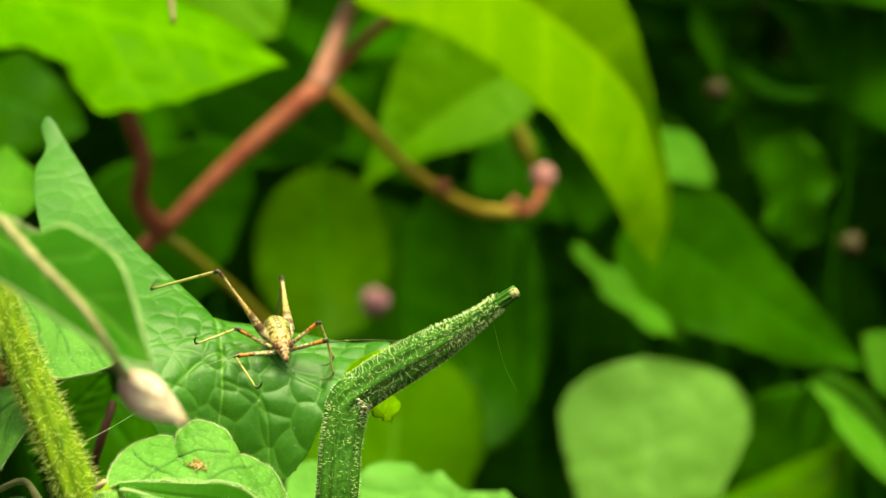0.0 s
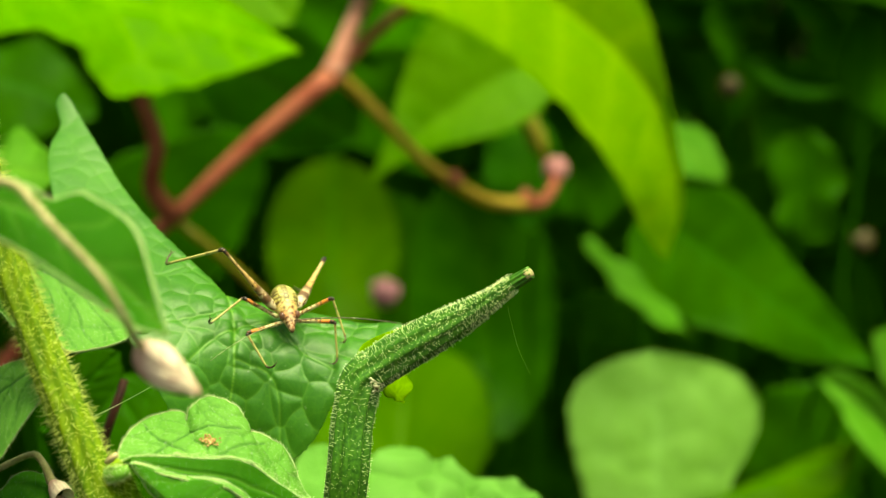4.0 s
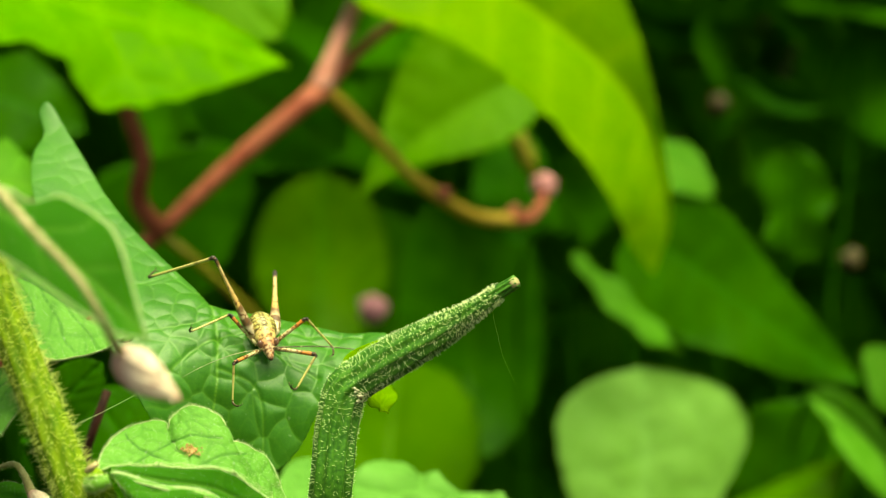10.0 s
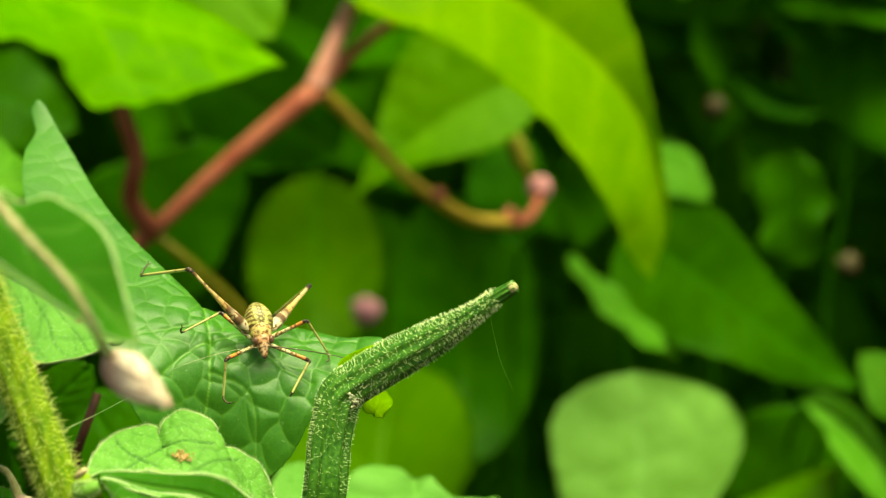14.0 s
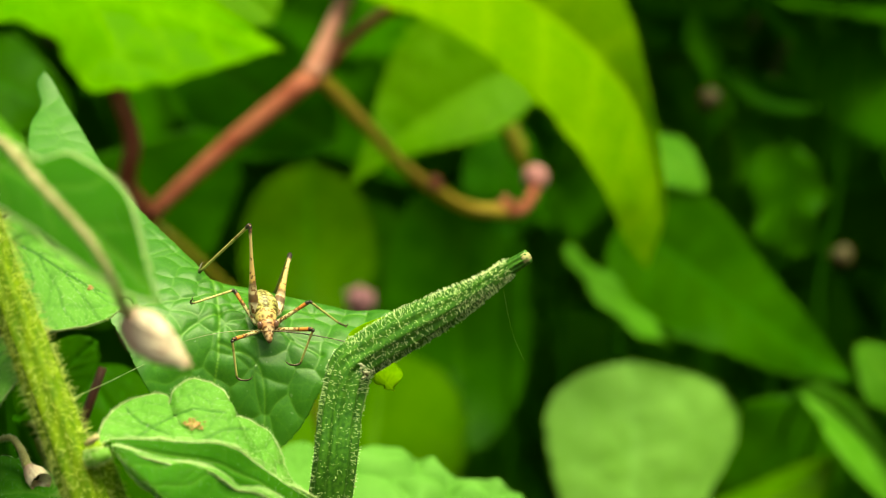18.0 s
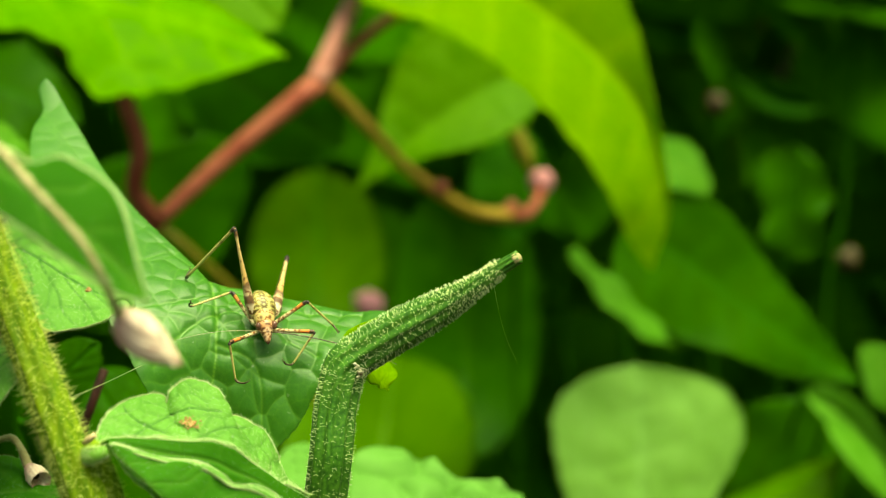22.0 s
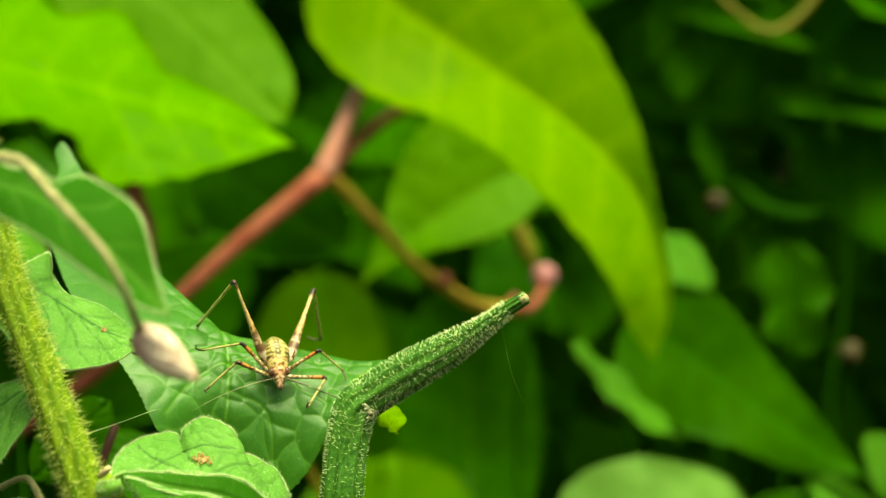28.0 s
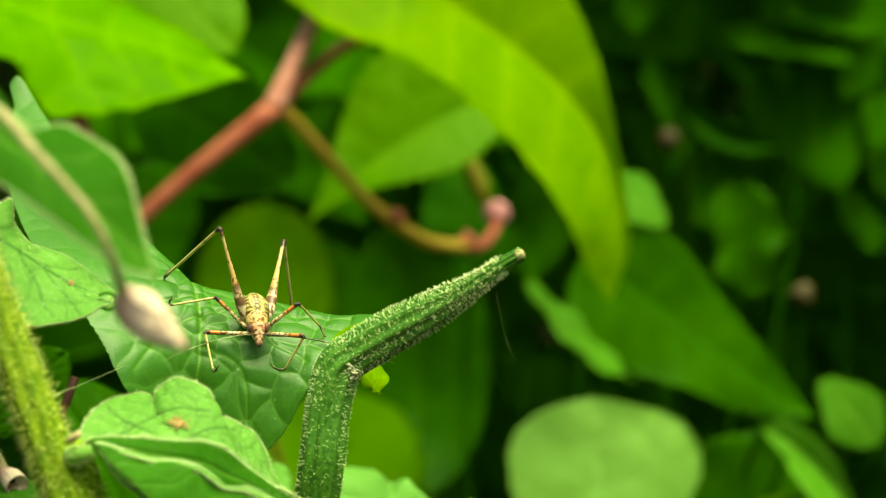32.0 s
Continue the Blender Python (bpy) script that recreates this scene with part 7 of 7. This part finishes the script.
    walk(cricket["frontl_femur"], [
        (0, pose(0.00120, 0.00220, -0.00100, 4.4, -0.0, -92.0)),
        (1.5, pose(0.00120, 0.00220, -0.00100, 3.6, 0.0, -89.8)),
        (3, pose(0.00120, 0.00220, -0.00100, 10.8, 0.0, -59.3)),
        (5.5, pose(0.00120, 0.00220, -0.00100, 0.1, 0.0, -89.1)),
        (7, pose(0.00120, 0.00220, -0.00100, 1.8, -0.0, -88.3)),
        (8, pose(0.00120, 0.00220, -0.00100, 1.8, -0.0, -86.7)),
        (9, pose(0.00120, 0.00220, -0.00100, 14.3, -0.0, -58.8)),
        (11, pose(0.00120, 0.00220, -0.00100, 17.1, 0.0, -52.2)),
        (12, pose(0.00120, 0.00220, -0.00100, 13.1, -0.0, -43.6)),
        (13, pose(0.00120, 0.00220, -0.00100, 15.5, -0.0, -42.8)),
        (14.5, pose(0.00120, 0.00220, -0.00100, 21.8, -0.0, -63.4)),
        (16.5, pose(0.00120, 0.00220, -0.00100, 22.2, 0.0, -58.7)),
        (17, pose(0.00120, 0.00220, -0.00100, 21.8, -0.0, -59.2)),
        (17.5, pose(0.00120, 0.00220, -0.00100, 21.1, 0.0, -55.7)),
        (18, pose(0.00120, 0.00220, -0.00100, 23.7, 0.0, -55.7)),
        (18.5, pose(0.00120, 0.00220, -0.00100, 17.8, -0.0, -58.5)),
        (20, pose(0.00120, 0.00220, -0.00100, 19.8, -0.0, -58.3)),
        (24.5, pose(0.00120, 0.00220, -0.00100, 21.4, -0.0, -58.2)),
        (26.5, pose(0.00120, 0.00220, -0.00100, 22.9, -0.0, -53.3)),
        (27, pose(0.00120, 0.00220, -0.00100, 23.8, 0.0, -63.9)),
        (27.5, pose(0.00120, 0.00220, -0.00100, 24.0, -0.0, -74.9)),
        (28, pose(0.00120, 0.00220, -0.00100, 31.2, 0.0, -96.6)),
        (29, pose(0.00120, 0.00220, -0.00100, 2.5, 0.0, -96.0)),
        (30, pose(0.00120, 0.00220, -0.00100, 3.6, -0.0, -93.5)),
        (31, pose(0.00120, 0.00220, -0.00100, 30.6, -0.0, -68.3)),
        (32, pose(0.00120, 0.00220, -0.00100, 2.8, 0.0, -91.7)),
    ])
    walk(cricket["frontl_tibia"], [
        (0, pose(0.00000, 0.00800, 0.00000, -25.6, 0.1, 118.3)),
        (1.5, pose(0.00000, 0.00800, 0.00000, -25.6, 0.1, 118.4)),
        (3, pose(0.00000, 0.00800, 0.00000, -51.9, 0.1, 99.8)),
        (5.5, pose(0.00000, 0.00800, 0.00000, -16.5, 0.0, 129.6)),
        (7, pose(0.00000, 0.00800, 0.00000, -17.9, 0.0, 137.3)),
        (8, pose(0.00000, 0.00800, 0.00000, -27.1, 0.1, 103.6)),
        (9, pose(0.00000, 0.00800, 0.00000, -63.3, 0.0, 49.1)),
        (11, pose(0.00000, 0.00800, 0.00000, -64.6, 0.1, 84.2)),
        (12, pose(0.00000, 0.00800, 0.00000, -58.6, 0.1, 62.2)),
        (13, pose(0.00000, 0.00800, 0.00000, -62.1, 0.1, 71.5)),
        (14.5, pose(0.00000, 0.00800, 0.00000, -53.5, 0.1, 73.4)),
        (16.5, pose(0.00000, 0.00800, 0.00000, -51.9, 0.1, 104.0)),
        (17, pose(0.00000, 0.00800, 0.00000, -51.1, 0.1, 103.3)),
        (17.5, pose(0.00000, 0.00800, 0.00000, -53.0, 0.1, 98.0)),
        (18, pose(0.00000, 0.00800, 0.00000, -58.8, 0.1, 106.9)),
        (18.5, pose(0.00000, 0.00800, 0.00000, -50.4, 0.1, 91.4)),
        (20, pose(0.00000, 0.00800, 0.00000, -52.7, 0.1, 95.2)),
        (24.5, pose(0.00000, 0.00800, 0.00000, -54.2, 0.1, 98.0)),
        (26.5, pose(0.00000, 0.00800, 0.00000, -58.2, 0.1, 77.6)),
        (27, pose(0.00000, 0.00800, 0.00000, -53.3, 0.1, 67.8)),
        (27.5, pose(0.00000, 0.00800, 0.00000, -54.3, 0.1, 66.0)),
        (28, pose(0.00000, 0.00800, 0.00000, -64.9, 0.0, 57.1)),
        (29, pose(0.00000, 0.00800, 0.00000, -17.0, 0.1, 77.2)),
        (30, pose(0.00000, 0.00800, 0.00000, -20.7, 0.1, 102.0)),
        (31, pose(0.00000, 0.00800, 0.00000, -62.9, 0.1, 118.0)),
        (32, pose(0.00000, 0.00800, 0.00000, -20.0, 0.1, 101.0)),
    ])
    walk(cricket["frontr_femur"], [
        (0, pose(-0.00120, 0.00220, -0.00100, 28.6, -0.0, 66.1)),
        (1.5, pose(-0.00120, 0.00220, -0.00100, 30.6, -0.0, 65.0)),
        (3, pose(-0.00120, 0.00220, -0.00100, 17.7, -0.0, 58.1)),
        (5.5, pose(-0.00120, 0.00220, -0.00100, 21.8, 0.0, 55.9)),
        (7, pose(-0.00120, 0.00220, -0.00100, 17.5, 0.0, 45.8)),
        (8, pose(-0.00120, 0.00220, -0.00100, 17.1, 0.0, 46.7)),
        (9, pose(-0.00120, 0.00220, -0.00100, -8.5, -0.0, 70.6)),
        (11, pose(-0.00120, 0.00220, -0.00100, 17.3, 0.0, 49.2)),
        (12, pose(-0.00120, 0.00220, -0.00100, 17.2, -0.0, 43.7)),
        (13, pose(-0.00120, 0.00220, -0.00100, 10.2, 0.0, 37.5)),
        (14.5, pose(-0.00120, 0.00220, -0.00100, -8.9, -0.0, 69.5)),
        (16.5, pose(-0.00120, 0.00220, -0.00100, 29.7, 0.0, 59.8)),
        (17, pose(-0.00120, 0.00220, -0.00100, 29.7, -0.0, 59.4)),
        (17.5, pose(-0.00120, 0.00220, -0.00100, 30.1, -0.0, 58.6)),
        (18, pose(-0.00120, 0.00220, -0.00100, 27.8, 0.0, 60.6)),
        (18.5, pose(-0.00120, 0.00220, -0.00100, 28.8, -0.0, 59.6)),
        (20, pose(-0.00120, 0.00220, -0.00100, 28.8, -0.0, 57.5)),
        (24.5, pose(-0.00120, 0.00220, -0.00100, -5.9, -0.0, 82.7)),
        (26.5, pose(-0.00120, 0.00220, -0.00100, -8.3, -0.0, 69.1)),
        (27, pose(-0.00120, 0.00220, -0.00100, -7.5, -0.0, 74.3)),
        (27.5, pose(-0.00120, 0.00220, -0.00100, -7.6, -0.0, 86.1)),
        (28, pose(-0.00120, 0.00220, -0.00100, -5.5, -0.0, 89.5)),
        (29, pose(-0.00120, 0.00220, -0.00100, -4.7, 0.0, 87.1)),
        (30, pose(-0.00120, 0.00220, -0.00100, 26.3, -0.0, 61.8)),
        (31, pose(-0.00120, 0.00220, -0.00100, -5.2, -0.0, 82.7)),
        (32, pose(-0.00120, 0.00220, -0.00100, 26.6, 0.0, 58.2)),
    ])
    walk(cricket["frontr_tibia"], [
        (0, pose(0.00000, 0.00800, 0.00000, -70.5, -0.0, -135.1)),
        (1.5, pose(0.00000, 0.00800, 0.00000, -70.0, -0.0, -148.9)),
        (3, pose(0.00000, 0.00800, 0.00000, -74.9, -0.1, -79.1)),
        (5.5, pose(0.00000, 0.00800, 0.00000, -53.9, -0.1, -116.3)),
        (7, pose(0.00000, 0.00800, 0.00000, -53.3, -0.1, -119.0)),
        (8, pose(0.00000, 0.00800, 0.00000, -54.3, -0.0, -123.6)),
        (9, pose(0.00000, 0.00800, 0.00000, -23.6, -0.1, -110.6)),
        (11, pose(0.00000, 0.00800, 0.00000, -51.1, -0.0, -121.1)),
        (12, pose(0.00000, 0.00800, 0.00000, -58.2, -0.1, -102.6)),
        (13, pose(0.00000, 0.00800, 0.00000, -54.3, -0.1, -76.8)),
        (14.5, pose(0.00000, 0.00800, 0.00000, -10.4, -0.1, -108.0)),
        (16.5, pose(0.00000, 0.00800, 0.00000, -50.0, -0.0, -138.7)),
        (17, pose(0.00000, 0.00800, 0.00000, -49.6, -0.0, -139.0)),
        (17.5, pose(0.00000, 0.00800, 0.00000, -49.9, -0.0, -140.4)),
        (18, pose(0.00000, 0.00800, 0.00000, -48.8, -0.0, -137.3)),
        (18.5, pose(0.00000, 0.00800, 0.00000, -46.7, -0.0, -139.5)),
        (20, pose(0.00000, 0.00800, 0.00000, -48.4, -0.0, -137.9)),
        (24.5, pose(0.00000, 0.00800, 0.00000, -16.1, -0.0, -120.3)),
        (26.5, pose(0.00000, 0.00800, 0.00000, -10.7, -0.1, -104.9)),
        (27, pose(0.00000, 0.00800, 0.00000, -6.4, -0.1, -111.2)),
        (27.5, pose(0.00000, 0.00800, 0.00000, -9.9, -0.0, -120.5)),
        (28, pose(0.00000, 0.00800, 0.00000, -14.3, -0.0, -125.5)),
        (29, pose(0.00000, 0.00800, 0.00000, -15.8, -0.0, -129.2)),
        (30, pose(0.00000, 0.00800, 0.00000, -42.2, -0.0, -141.2)),
        (31, pose(0.00000, 0.00800, 0.00000, -18.2, -0.0, -123.3)),
        (32, pose(0.00000, 0.00800, 0.00000, -44.4, -0.0, -140.1)),
    ])
    walk(cricket["antennal"], [
        (0, pose(0.00055, 0.00360, 0.00050, 0.1, -0.0, -84.7)),
        (1.5, pose(0.00055, 0.00360, 0.00050, -0.4, 0.0, -83.2)),
        (3, pose(0.00055, 0.00360, 0.00050, -5.7, 0.0, -73.3)),
        (5.5, pose(0.00055, 0.00360, 0.00050, -5.7, -0.0, -67.2)),
        (8, pose(0.00055, 0.00360, 0.00050, -4.1, -0.0, -76.0)),
        (11, pose(0.00055, 0.00360, 0.00050, -1.1, 0.0, -82.6)),
        (12, pose(0.00055, 0.00360, 0.00050, 2.4, -0.0, -90.6)),
        (13, pose(0.00055, 0.00360, 0.00050, -1.0, -0.0, -81.7)),
        (14.5, pose(0.00055, 0.00360, 0.00050, -0.9, 0.0, -80.2)),
        (16.5, pose(0.00055, 0.00360, 0.00050, 1.0, 0.0, -87.3)),
        (18.5, pose(0.00055, 0.00360, 0.00050, -0.1, 0.0, -83.6)),
        (20, pose(0.00055, 0.00360, 0.00050, 0.1, -0.0, -85.4)),
        (24.5, pose(0.00055, 0.00360, 0.00050, 1.3, -0.0, -90.6)),
        (26.5, pose(0.00055, 0.00360, 0.00050, -2.7, 0.0, -71.1)),
        (27.5, pose(0.00055, 0.00360, 0.00050, -1.7, -0.0, -67.1)),
        (28, pose(0.00055, 0.00360, 0.00050, -2.9, -0.0, -70.4)),
        (29, pose(0.00055, 0.00360, 0.00050, -4.1, -0.0, -68.3)),
        (30, pose(0.00055, 0.00360, 0.00050, -3.2, -0.0, -72.9)),
        (31, pose(0.00055, 0.00360, 0.00050, -2.9, -0.0, -75.0)),
        (32, pose(0.00055, 0.00360, 0.00050, -2.8, -0.0, -73.2)),
    ])
    walk(cricket["antennar"], [
        (0, pose(-0.00055, 0.00360, 0.00050, -3.2, 0.0, 84.5)),
        (3, pose(-0.00055, 0.00360, 0.00050, -4.0, -0.0, 83.9)),
        (5.5, pose(-0.00055, 0.00360, 0.00050, -6.4, 0.0, 74.6)),
        (7, pose(-0.00055, 0.00360, 0.00050, -6.3, -0.0, 77.5)),
        (9, pose(-0.00055, 0.00360, 0.00050, -5.9, 0.0, 78.1)),
        (12, pose(-0.00055, 0.00360, 0.00050, -6.8, -0.0, 76.0)),
        (14.5, pose(-0.00055, 0.00360, 0.00050, -5.1, -0.0, 72.9)),
        (16.5, pose(-0.00055, 0.00360, 0.00050, -6.9, 0.0, 74.1)),
        (18.5, pose(-0.00055, 0.00360, 0.00050, -6.9, -0.0, 73.6)),
        (20, pose(-0.00055, 0.00360, 0.00050, -7.3, -0.0, 70.8)),
        (24.5, pose(-0.00055, 0.00360, 0.00050, -7.0, -0.0, 71.1)),
        (26.5, pose(-0.00055, 0.00360, 0.00050, -6.2, -0.0, 62.0)),
        (28, pose(-0.00055, 0.00360, 0.00050, -8.7, 0.0, 61.4)),
        (29, pose(-0.00055, 0.00360, 0.00050, -8.5, 0.0, 67.8)),
        (30, pose(-0.00055, 0.00360, 0.00050, -8.8, 0.0, 70.5)),
        (31, pose(-0.00055, 0.00360, 0.00050, -8.8, -0.0, 68.6)),
        (32, pose(-0.00055, 0.00360, 0.00050, -6.6, -0.0, 78.0)),
    ])


motions()
